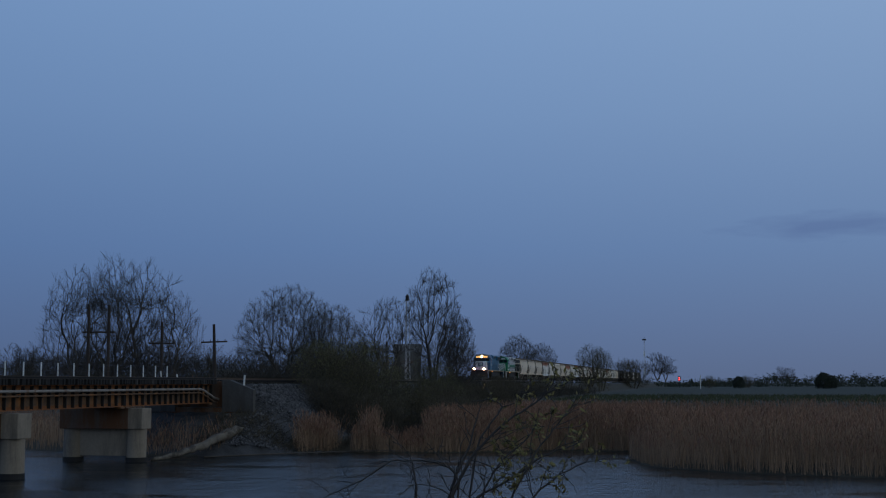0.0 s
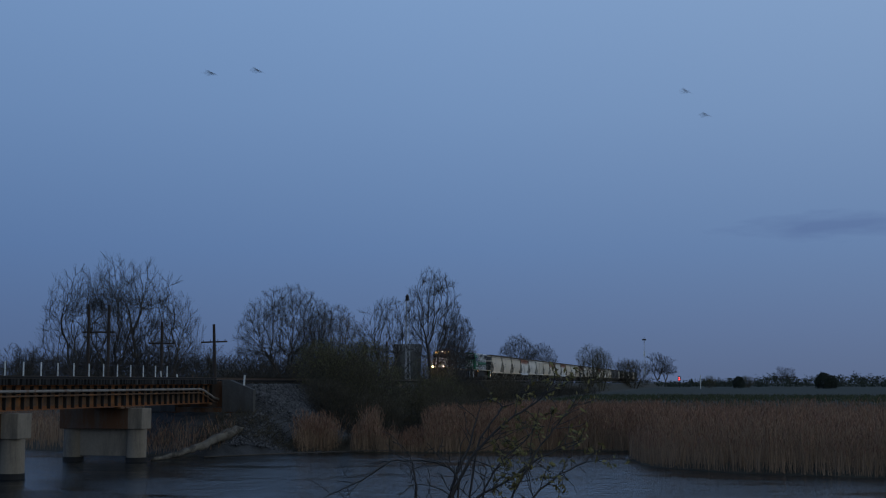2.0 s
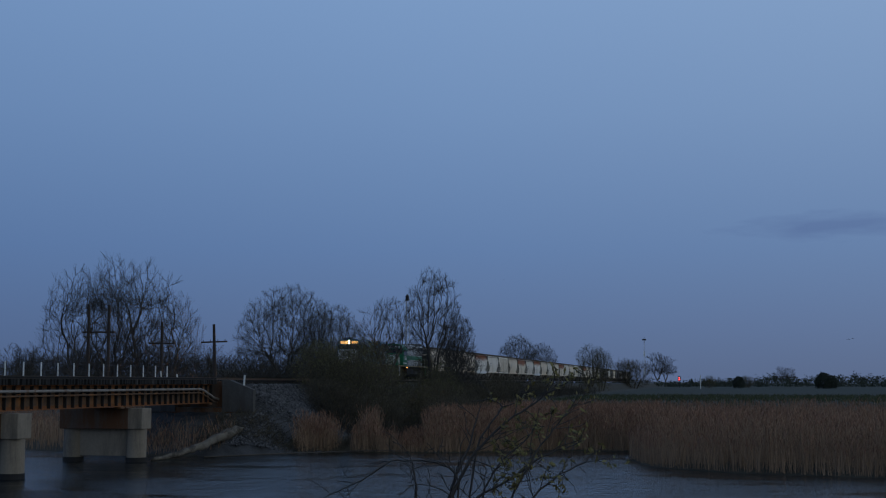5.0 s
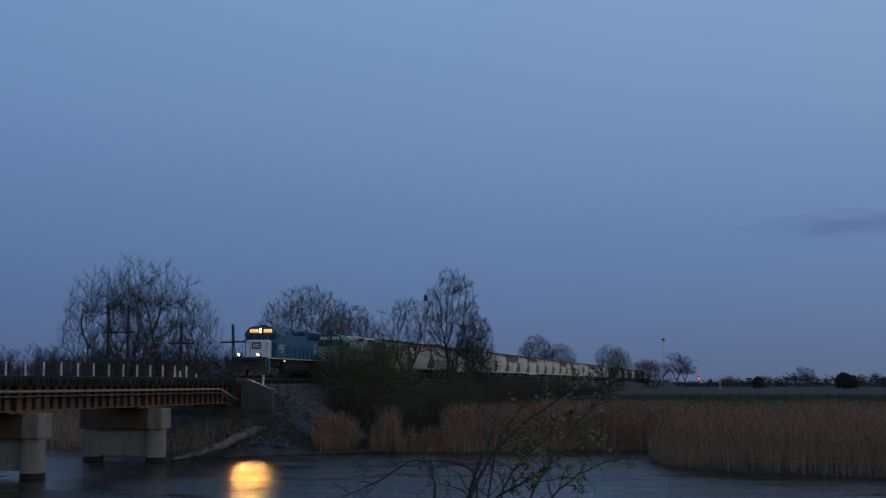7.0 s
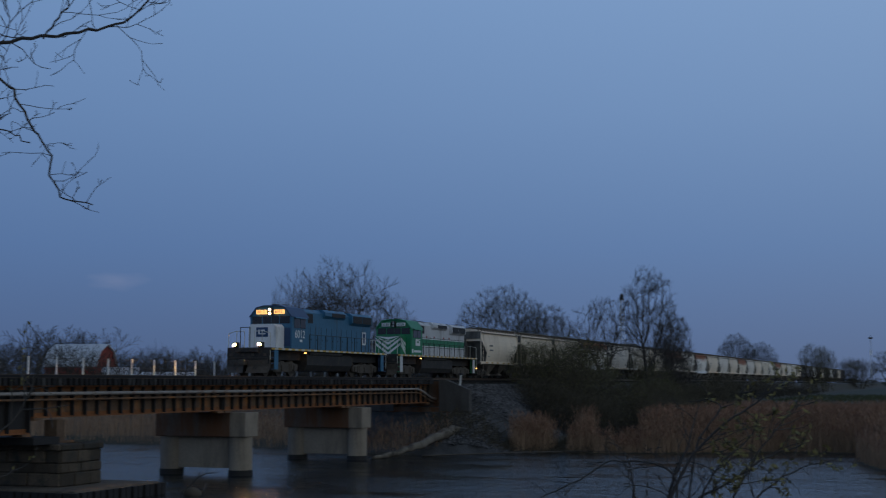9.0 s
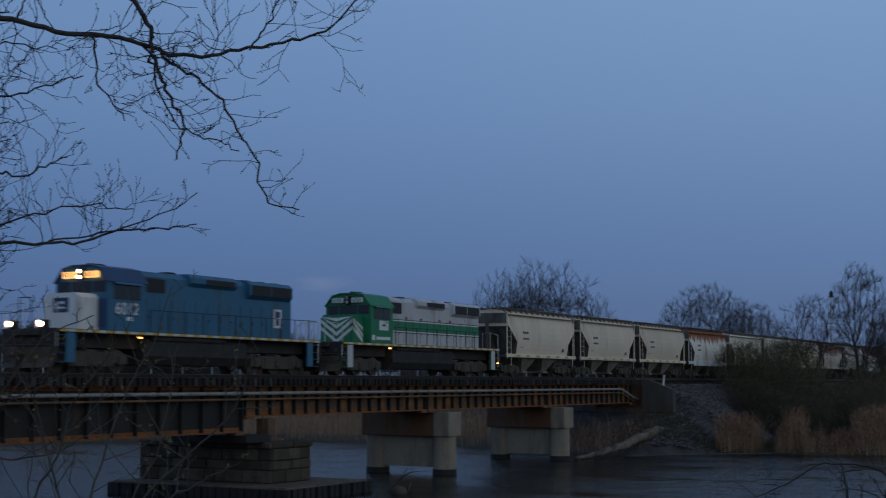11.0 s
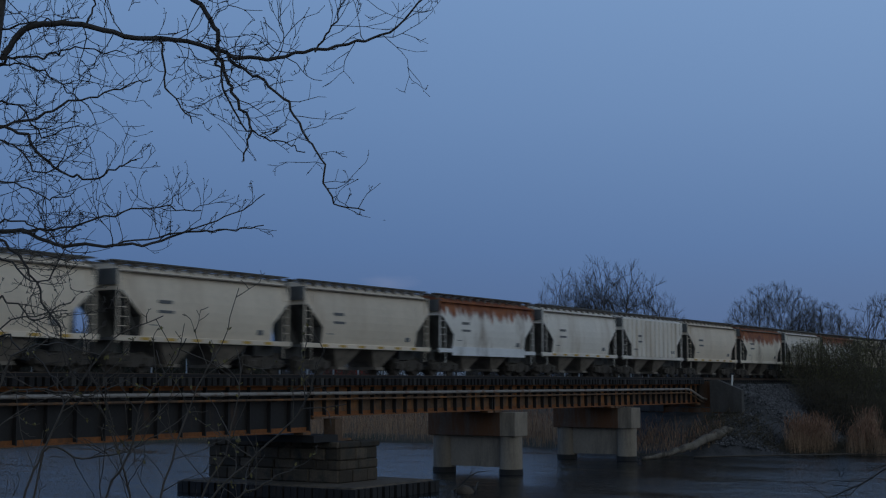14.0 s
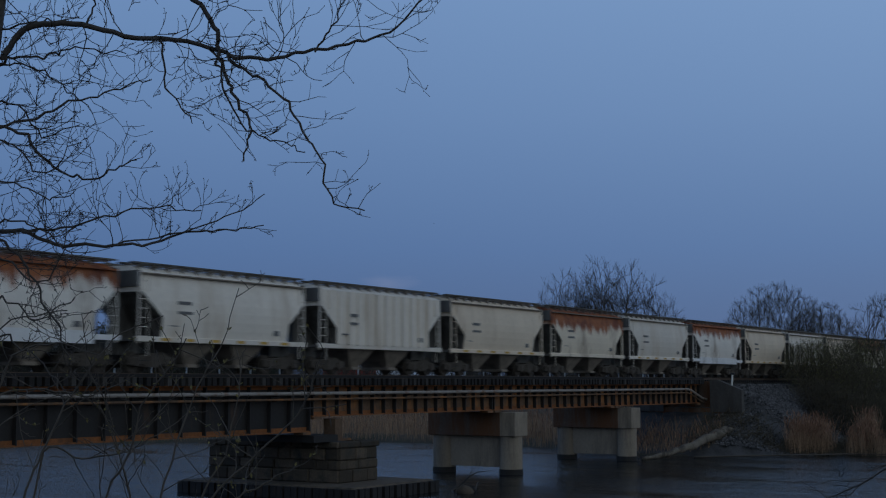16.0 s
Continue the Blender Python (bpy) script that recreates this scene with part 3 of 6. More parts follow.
def add_truck(parent, y, axles, gap, r, mat):
    """a bogie: side frames with springs, bolster and wheelsets"""
    tr = new("truck")
    tr.parent = parent
    tr.location = (0, y, 0)
    half = gap * (axles - 1) / 2
    bm = bmesh.new()
    for s in (1, -1):
        x = s * 1.02
        prof = [(-half - 0.42, r * 0.75), (-half - 0.42, r * 1.5), (-half + 0.35, r * 1.75), (half - 0.35, r * 1.75), (half + 0.42, r * 1.5), (half + 0.42, r * 0.75), (half - 0.3, r * 0.9), (half - 0.5, r * 0.55), (-half + 0.5, r * 0.55), (-half + 0.3, r * 0.9)]
        prism(bm, prof, "x", x - 0.07, x + 0.07)
        for i in range(axles):
            ay = -half + gap * i
            box(bm, x - 0.13, x + 0.15, ay - 0.16, ay + 0.16, r - 0.17, r + 0.2, bevel=0.03)
        for ay in np.linspace(-half + 0.6, half - 0.6, 2 if axles == 3 else 1):
            for o in (-0.13, 0.13):
                rod(bm, (x + s * 0.05, ay + o, r * 0.6), (x + s * 0.05, ay + o, r * 1.6), 0.09, 8)
    box(bm, -1.1, 1.1, -0.25, 0.25, r * 0.9, r * 1.9)
    ob = new("side_frame", mesh_of("side_frame", bm, mat))
    ob.parent = tr
    for i in range(axles):
        bm = bmesh.new()
        for s in (1, -1):
            rod(bm, (s * 0.70, 0, 0), (s * 0.83, 0, 0), r, 24)
            rod(bm, (s * 0.66, 0, 0), (s * 0.70, 0, 0), r + 0.03, 24)
            rod(bm, (s * 0.83, 0, 0), (s * 0.86, 0, 0), r * 0.35, 12)
        rod(bm, (-0.8, 0, 0), (0.8, 0, 0), 0.09, 8)
        w = new("wheelset", mesh_of("wheelset", bm, M["truck"]))
        w.parent = tr
        w.location = (0, -half + gap * i, r)
    return tr


UPPER = 0.935


def build_loco(label, scheme):
    """front towards -y, foot of the wheels at z = 0"""
    lo = thing("locomotive", label, "locomotive", group="locomotives")
    body, nose_m, sill_a, sill_b = scheme["body"], scheme["nose"], M["yellow"], M["cream"]
    deck = 1.78
    bm = bmesh.new()
    box(bm, -1.52, 1.52, -8.72, 9.5, deck - 0.16, deck, bevel=0.02)
    box(bm, -0.9, 0.9, -8.3, 8.8, 1.05, deck - 0.16)
    part("underframe", bm, M["black"], lo, "black underframe and walkway")
    for s in (1, -1):
        for k, mat in ((0, sill_a), (1, sill_b)):
            bm = bmesh.new()
            for i in range(k, 40, 2):
                y = -8.6 + i * 0.452
                box(bm, s * 1.52, s * 1.532, y, y + 0.44, deck - 0.13, deck - 0.02)
            part("sill_stripe", bm, mat, lo, "dashed yellow and cream reflective stripe along the sill")
    # nose
    bm = bmesh.new()
    w = scheme["nose_w"]
    prism(bm, [(-w, deck), (w, deck), (w, 3.22), (w - 0.18, 3.42), (-w + 0.18, 3.42), (-w, 3.22)], "y", -7.05, -5.9)
    part("nose", bm, nose_m, lo, scheme["nose_label"])
    # cab, with a visor roof
    bm = bmesh.new()
    prism(bm, [(-1.5, deck), (1.5, deck), (1.5, 3.98), (1.02, 4.6), (0.5, 4.72), (-0.5, 4.72), (-1.02, 4.6), (-1.5, 3.98)], "y", -5.9, -3.62)
    part("cab", bm, body if scheme["name"] == "blue" else M["green"], lo)
    bm = bmesh.new()
    prism(bm, [(-1.56, 3.97), (-1.06, 4.63), (-0.5, 4.765), (0.5, 4.765), (1.06, 4.63), (1.56, 3.97), (1.5, 3.95), (1.0, 4.57), (0.5, 4.7), (-0.5, 4.7), (-1.0, 4.57), (-1.5, 3.95)], "y", -6.02, -3.5)
    part("cab_roof", bm, M["blue_dark"] if scheme["name"] == "blue" else M["green"], lo)
    for x0, x1 in ((-1.36, -0.66), (-0.58, 0.0), (0.04, 0.58), (0.66, 1.36)):
        bm = bmesh.new()
        box(bm, x0, x1, -5.93, -5.89, 3.5, 4.02, bevel=0.012)
        part("windscreen", bm, M["glass"], lo, "dark cab window")
    for s in (1, -1):
        for y0, y1 in ((-5.55, -4.75), (-4.68, -3.95)):
            bm = bmesh.new()
            box(bm, s * 1.49, s * 1.525, y0, y1, 3.2, 3.92, bevel=0.012)
            part("side_window", bm, M["glass"], lo, "dark cab side window")
        bm = bmesh.new()
        prism(bm, [(s * 1.5, 3.93), (s * 1.72, 3.85), (s * 1.72, 3.88), (s * 1.5, 3.99)], "y", -5.6, -3.9)
        part("sunshade", bm, body if scheme["name"] == "blue" else M["green"], lo)
        bm = bmesh.new()
        box(bm, s * 0.95, s * 1.42, -5.94, -5.895, deck + 0.15, 3.2)
        part("cab_door", bm, scheme["door"], lo)
    # number boards and headlamp above the windscreen
    for s in (1, -1):
        bm = bmesh.new()
        box(bm, s * 0.28, s * 1.0, -6.06, -5.9, 4.16, 4.45, bevel=0.02)
        nb = part("number_board", bm, scheme["board"], lo, "number board")
        lettering(scheme["number"], 0.27, front_text(s * 0.64, -6.075, 4.305), M["mark"], nb, "number")
    bm = bmesh.new()
    box(bm, -0.2, 0.2, -6.07, -5.9, 4.08, 4.58, bevel=0.03)
    hh = part("headlight_housing", bm, M["grille"], lo)
    for z in (4.2, 4.46):
        # disc behind each headlamp; on the lit engine it glows as a painted halo
        bm = bmesh.new()
        rod(bm, (0, -6.10, z), (0, -6.06, z), 0.09, 14)
        part("reflector", bm, M["reflector"] if scheme["lit"] else M["grey"], hh)
        bm = bmesh.new()
        rod(bm, (0, -6.11, z), (0, -6.09, z), 0.05, 12)
        part("headlamp", bm, M["lamp"] if scheme["lit"] else M["glass"], hh, "lit headlamp" if scheme["lit"] else "unlit headlamp")
    # long hood
    def hood(name, z0, z1, mat, w=0.92, lab="", y0=-3.62, y1=7.75):
        bm = bmesh.new()
        box(bm, -w, w, y0, y1, z0, z1)
        part(name, bm, mat, lo, lab)
    if scheme["name"] == "blue":
        hood("long_hood", deck, 4.3, body)
    else:
        hood("hood_lower", deck, 2.51, M["grey"], lab="grey lower hood panels")
        hood("hood_line", 2.56, 2.63, M["white"], 0.925)
        hood("hood_pinstripe", 2.51, 2.56, M["black"], 0.924)
        hood("hood_band", 2.63, 3.22, M["green"], lab="green band along the hood")
        hood("hood_line", 3.22, 3.29, M["white"], 0.925)
        hood("hood_pinstripe", 3.29, 3.34, M["black"], 0.924)
        hood("hood_upper", 3.34, 4.3, M["grey"], lab="grey upper hood panels")
    top_mat = body if scheme["name"] == "blue" else M["grey"]
    bm = bmesh.new()
    prism(bm, [(-0.92, 4.3), (0.92, 4.3), (0.92, 4.42), (0.62, 4.68), (-0.62, 4.68), (-0.92, 4.42)], "y", -3.62, 7.75)
    part("hood_roof", bm, top_mat, lo)
    # flared radiator section and dynamic brake housing
    for y0, y1, z0, z1, wd in ((4.1, 7.55, 3.85, 4.56, 1.16), (-0.2, 3.2, 4.18, 4.6, 1.1)):
        bm = bmesh.new()
        prism(bm, [(-0.9, z0 - 0.1), (0.9, z0 - 0.1), (wd, z0 + 0.12), (wd, z1 - 0.06), (wd - 0.22, z1 + 0.14), (-wd + 0.22, z1 + 0.14), (-wd, z1 - 0.06), (-wd, z0 + 0.12)], "y", y0, y1)
        part("radiator_housing" if z0 < 4.0 else "dynamic_brake_housing", bm, top_mat, lo)
    for s in (1, -1):
        for y0, y1, z0, z1, x in ((-3.45, -1.75, 3.68, 4.34, 0.93), (4.25, 5.75, 3.96, 4.48, 1.165), (5.85, 7.4, 3.96, 4.48, 1.165), (0.9, 3.0, 4.26, 4.54, 1.105)):
            bm = bmesh.new()
            box(bm, s * (x - 0.02), s * (x + 0.012), y0, y1, z0, z1)
            g = part("air_intake", bm, M["grille"], lo, "dark air intake grille")
            bm = bmesh.new()
            for z in np.arange(z0 + 0.08, z1, 0.11):
                box(bm, s * (x + 0.005), s * (x + 0.022), y0, y1, z - 0.012, z + 0.012)
            part("louvres", bm, M["black"], g)
    for y in (4.7, 5.85, 7.0):
        bm = bmesh.new()
        rod(bm, (0, y, 4.66), (0, y, 4.78), 0.55, 20)
        part("cooling_fan", bm, M["grille"], lo)
    for y in (0.6, 1.8):
        bm = bmesh.new()
        rod(bm, (0, y, 4.66), (0, y, 4.78), 0.5, 20)
        part("brake_fan", bm, M["grille"], lo)
    bm = bmesh.new()
    box(bm, -0.3, 0.3, -0.9, -0.3, 4.6, 4.82, bevel=0.04)
    part("exhaust_stack", bm, M["grille"], lo)
    bm = bmesh.new()
    for k, y in enumerate((-5.2, -5.0, -4.8)):
        rod(bm, (-0.1 + 0.1 * k, y - 0.3, 4.83), (-0.1 + 0.1 * k, y + 0.15, 4.83), 0.06, 8, 0.03)
    box(bm, -0.2, 0.2, -5.1, -4.8, 4.72, 4.8)
    part("horn", bm, M["black"], lo)
    # hood door seams
    bm = bmesh.new()
    for s in (1, -1):
        for y in np.arange(-2.9, 7.6, 0.82):
            box(bm, s * 0.92, s * 0.928, y - 0.012, y + 0.012, deck + 0.1, 3.4)
            box(bm, s * 0.92, s * 0.94, y + 0.1, y + 0.16, 2.45, 2.55)
    part("hood_doors", bm, M["black"], lo, "dark seams and latches of the hood doors")
    # handrails
    for s in (1, -1):
        for y in list(np.arange(-3.3, 9.2, 1.18)):
            bm = bmesh.new()
            rod(bm, (s * 1.49, y, deck), (s * 1.49, y, deck + 1.02), 0.022, 6)
            part("handrail_post", bm, scheme["rails"], lo)
        bm = bmesh.new()
        rod(bm, (s * 1.49, -3.4, deck + 1.02), (s * 1.49, 9.2, deck + 1.02), 0.018, 6)
        part("handrail", bm, scheme["rails"], lo)
        for e, y in ((-1, -8.68), (1, 9.4)):
            bm = bmesh.new()
            tube(bm, [(s * 1.47, y, 0.6), (s * 1.47, y, deck + 0.95), (s * 0.95, y, deck + 1.1), (s * 0.35, y, deck + 1.1), (s * 0.35, y, deck)], 0.022, 6)
            tube(bm, [(s * 0.9, y, deck), (s * 0.9, y, deck + 1.08)], 0.02, 6)
            part("end_handrail", bm, scheme["end_rails"], lo, "pale end handrail")
            bm = bmesh.new()
            for k in range(4):
                z = 0.42 + k * 0.36
                box(bm, s * 1.05, s * 1.5, y - e * 0.05, y - e * 0.45, z, z + 0.04)
            box(bm, s * 1.04, s * 1.07, y, y - e * 0.5, 0.4, deck)
            part("step_well", bm, scheme["steps"], lo)
            bm = bmesh.new()
            box(bm, s * 1.46, s * 1.515, y - e * 0.5, y - e * 1.0, 0.42, deck - 0.165, bevel=0.01)
            part("step_side", bm, scheme["body"], lo, "painted panel beside the corner steps")
    # pilots and couplers
    for e, y in ((-1, -8.72), (1, 9.5)):
        bm = bmesh.new()
        box(bm, -1.48, 1.48, y, y + e * 0.12, 0.75, deck, bevel=0.02)
        box(bm, -0.8, 0.8, y + e * 0.12, y + e * 0.34, deck - 0.3, deck - 0.06, bevel=0.03)
        part("pilot", bm, M["black"], lo, "black pilot plate with an anti-climber")
        for s in (1, -1):
            bm = bmesh.new()
            rows = [[(0.16, 0.5, 0.98), (0.85, 0.32, 1.0), (1.56, 0.06, 1.04)], [(0.14, 0.42, 0.6), (0.85, 0.24, 0.6), (1.52, 0.03, 0.6)], [(0.1, 0.62, 0.2), (0.85, 0.42, 0.2), (1.42, 0.16, 0.22)]]
            for back in (0.0, -0.05):
                vs = [[bm.verts.new((s * x, y + e * (d + back), z)) for x, d, z in r] for r in rows]
                for i in range(2):
                    for j in range(2):
                        bm.faces.new((vs[i][j], vs[i][j + 1], vs[i + 1][j + 1], vs[i + 1][j]))
            part("plough_blade", bm, M["truck"], lo, "dirty curved snow plough blade")
        bm = bmesh.new()
        box(bm, -0.13, 0.13, y, y + e * 0.75, 0.72, 0.95)
        box(bm, -0.2, 0.2, y + e * 0.75, y + e * 0.98, 0.66, 1.02, bevel=0.04)
        part("coupler", bm, M["truck"], lo)
        bm = bmesh.new()
        rod(bm, (-1.4, y + e * 0.16, 1.12), (1.4, y + e * 0.16, 1.12), 0.02, 6)
        rod(bm, (-1.4, y + e * 0.16, 1.12), (-1.4, y + e * 0.2, 0.8), 0.02, 6)
        rod(bm, (1.4, y + e * 0.16, 1.12), (1.4, y + e * 0.2, 0.8), 0.02, 6)
        part("uncoupling_lever", bm, M["truck"], lo)
        bm = bmesh.new()
        for x in (-1.2, -0.35, 0.35, 1.2):
            box(bm, x - 0.09, x + 0.09, y + e * 0.12, y + e * 0.16, 1.25, 1.42)
        part("hose_bracket", bm, M["truck"], lo)
        bm = bmesh.new()
        for x in (-0.9, -0.7, 0.6, 0.8):
            tube(bm, [(x, y + e * 0.12, 1.0), (x, y + e * 0.35, 0.6), (x * 0.9, y + e * 0.5, 0.42)], 0.025, 6)
        part("air_hoses", bm, M["black"], lo)
    if scheme["lit"]:
        for x in (-0.88, 0.88):
            bm = bmesh.new()
            box(bm, x - 0.17, x + 0.17, -8.90, -8.62, deck, deck + 0.36, bevel=0.03)
            d = part("ditch_light", bm, M["black"], lo)
            # glowing disc as the halo round the small bright lamp
            bm = bmesh.new()
            rod(bm, (x, -8.94, deck + 0.19), (x, -8.89, deck + 0.19), 0.10, 14)
            part("reflector", bm, M["reflector"], d, "warm glowing disc standing for the halo round the lamp")
            bm = bmesh.new()
            rod(bm, (x, -8.95, deck + 0.19), (x, -8.93, deck + 0.19), 0.055, 12)
            part("ditch_lamp", bm, M["lamp_ditch"], d, "lit amber ditch lamp")
            # ring added to keep the lamp's sideways light off pilot and plough
            bm = bmesh.new()
            for k in range(16):
                a, b = k * math.pi / 8, (k + 1) * math.pi / 8
                q = [bm.verts.new((x + r * math.cos(w), yy, deck + 0.19 + r * math.sin(w))) for r, yy, w in ((0.135, -8.89, a), (0.135, -8.89, b), (0.135, -9.03, b), (0.135, -9.03, a), (0.15, -9.03, a), (0.15, -9.03, b))]
                bm.faces.new(q[:4])
                bm.faces.new((q[3], q[2], q[5], q[4]))
            part("lamp_hood", bm, M["black"], d)
    for s in (1, -1):
        for y, z in ((-3.9, deck - 0.26),) + (((9.3, 0.85),) if not scheme["lit"] else ()):
            bm = bmesh.new()
            box(bm, s * 1.44, s * 1.54, y - 0.07, y + 0.07, z - 0.03, z + 0.03)
            part("step_lamp", bm, M["marker"], lo, "small lit amber step lamp")
    # fuel tank and air reservoirs
    bm = bmesh.new()
    prism(bm, [(-1.35, 0.75), (-1.1, 0.38), (1.1, 0.38), (1.35, 0.75), (1.35, 1.35), (1.2, 1.5), (-1.2, 1.5), (-1.35, 1.35)], "y", -3.4, 3.6)
    part("fuel_tank", bm, M["black"], lo)
    for s in (1, -1):
        bm = bmesh.new()
        rod(bm, (s * 1.25, -3.0, 1.52), (s * 1.25, 2.0, 1.52), 0.16, 12)
        part("air_reservoir", bm, M["black"], lo)
    for y in (-6.35, 6.45):
        add_truck(lo, y, 3, 1.7, 0.51, M["truck"])
    # colours and emblems
    if scheme["name"] == "blue":
        bm = bmesh.new()
        box(bm, -0.42, 0.42, -7.075, -7.05, 2.55, 3.2)
        em = part("emblem", bm, M["blue_dark"], lo, "blue square emblem on the white nose")
        bm = bmesh.new()
        box(bm, -0.26, 0.26, -7.09, -7.072, 2.72, 2.80)
        box(bm, -0.26, -0.16, -7.09, -7.072, 2.80, 3.04)
        box(bm, -0.06, 0.20, -7.09, -7.072, 2.92, 3.04)
        part("emblem_mark", bm, M["white"], em)
        for s in (1, -1):
            lettering("6012", 0.72, side_text(1.515, -4.75, 2.76) if s > 0 else Matrix.Translation((-1.515, -4.75, 2.76)) @ pose(0, 0, 0, 90, 0, -90), M["white"], lo, "road_number", "white road number")
            bm = bmesh.new()
            box(bm, s * 0.92, s * 0.935, 6.3, 6.95, 2.35, 3.35)
            pn = part("emblem_panel", bm, M["white"], lo, "white panel with a blue emblem on the hood")
            bm = bmesh.new()
            box(bm, s * 0.935, s * 0.945, 6.42, 6.82, 2.9, 3.22)
            box(bm, s * 0.935, s * 0.945, 6.5, 6.74, 2.48, 2.82)
            part("emblem_mark", bm, M["blue_dark"], pn)
        bm = bmesh.new()
        box(bm, 1.5, 1.508, -4.75, -4.4, 2.25, 2.42)
        part("small_mark", bm, M["white"], lo)
        bm = bmesh.new()
        tube(bm, [(-0.62, -8.72, deck), (-0.62, -8.72, deck + 1.35), (0.05, -8.72, deck + 1.35), (0.05, -8.72, deck)], 0.025, 6)
        part("gate_frame", bm, M["black"], lo)
    else:
        # white slanting stripes across the green nose
        for k in range(4):
            bm = bmesh.new()
            z = 1.75 + k * 0.42
            for s in (1, -1):
                prism(bm, [(s * 0.0, z), (s * 0.0, z + 0.21), (s * (w - 0.02), min(z + 0.21 + w * 0.75, 3.3)), (s * (w - 0.02), min(z + w * 0.75, 3.3))], "y", -7.062, -7.05)
            part("nose_stripe", bm, M["white"], lo, "white slanting stripe on the nose")
        for s in (1, -1):
            for k in range(4):
                z = 1.75 + k * 0.42
                bm = bmesh.new()
                prism(bm, [(-7.03, min(z + w * 0.75, 3.2)), (-7.03, min(z + 0.21 + w * 0.75, 3.21)), (-6.05, max(z - 0.5, deck) + 0.21), (-6.05, max(z - 0.5, deck))], "x", s * w, s * (w + 0.01))
                part("nose_stripe", bm, M["white"], lo, "white slanting stripe on the nose")
            bm = bmesh.new()
            box(bm, s * 1.5, s * 1.512, -5.05, -4.1, 2.55, 3.12)
            pn = part("emblem_panel", bm, M["white"], lo, "white panel on the cab side")
            bm = bmesh.new()
            box(bm, s * 1.512, s * 1.517, -4.75, -4.4, 2.78, 2.92)
            box(bm, s * 1.512, s * 1.517, -4.4, -4.15, 2.98, 3.04)
            part("emblem_mark", bm, M["green"], pn)
            bm = bmesh.new()
            box(bm, s * 1.5, s * 1.51, -5.35, -3.9, 1.98, 2.16)
            box(bm, s * 1.5, s * 1.51, -5.8, -5.5, 1.95, 2.25)
            part("name_bar", bm, M["white"], lo, "white bar of lettering under the cab window")
            bm = bmesh.new()
            for y in (-1.2, 0.5, 2.7, 4.0):
                box(bm, s * 0.92, s * 0.93, y - 0.14, y + 0.14, 3.36, 3.5)
            part("warning_plates", bm, material("red_plate", (0.3, 0.07, 0.06), 0.6), lo, "small red warning plates")
    # the upper works are kept to the true height of this kind of engine
    for c in [c for c in lo.children_recursive if c.data]:
        if c.name.startswith(("number.", "road_number")) or c.name == "number":
            m = c.matrix_basis.copy()
            m.translation.z = deck + (m.translation.z - deck) * UPPER
            c.matrix_basis = m
        else:
            for v in c.data.vertices:
                if v.co.z > deck:
                    v.co.z = deck + (v.co.z - deck) * UPPER
    return lo


def hopper_body(name, mat, ribbed):
    """trough with slanting ends and bulging sides, lofted along its length"""
    L, cut = 5.75, 4.45
    st = [-L, -5.5, -5.2, -4.9, -4.6, -4.47, -cut, -2.2, 0, 2.2, cut, 4.47, 4.6, 4.9, 5.2, 5.5, L]

    def floor_z(y):
        """upright edge low down, then slanting out to the end"""
        a = abs(y)
        return 1.48 if a <= cut else 2.28 + 1.05 * (a - 4.47) / (L - 4.47) if a > 4.46 else 2.2

    def width(z):
        u = (z - 1.2) / 3.0
        return 1.54 if ribbed else 1.30 + 0.28 * math.sin(math.pi * min(1, max(0, u * 0.85 + 0.1)))
    bm = bmesh.new()
    rings = []
    for y in st:
        z0 = floor_z(y)
        zs = [z0 + (4.12 - z0) * k / 7 for k in range(8)]
        ring = [(width(z), z) for z in zs] + [(1.05, 4.32), (0.5, 4.42)]
        ring = ring + [(-x, z) for x, z in reversed(ring)]
        rings.append([bm.verts.new((x, y, z)) for x, z in ring])
    n = len(rings[0])
    for a, b in zip(rings, rings[1:]):
        for i in range(n):
            # floor and slanting undersides take the dark colour as painted shade
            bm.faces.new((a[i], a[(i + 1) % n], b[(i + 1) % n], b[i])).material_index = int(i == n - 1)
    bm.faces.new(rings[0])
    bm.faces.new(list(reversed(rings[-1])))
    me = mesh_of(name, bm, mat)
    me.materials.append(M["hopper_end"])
    return me


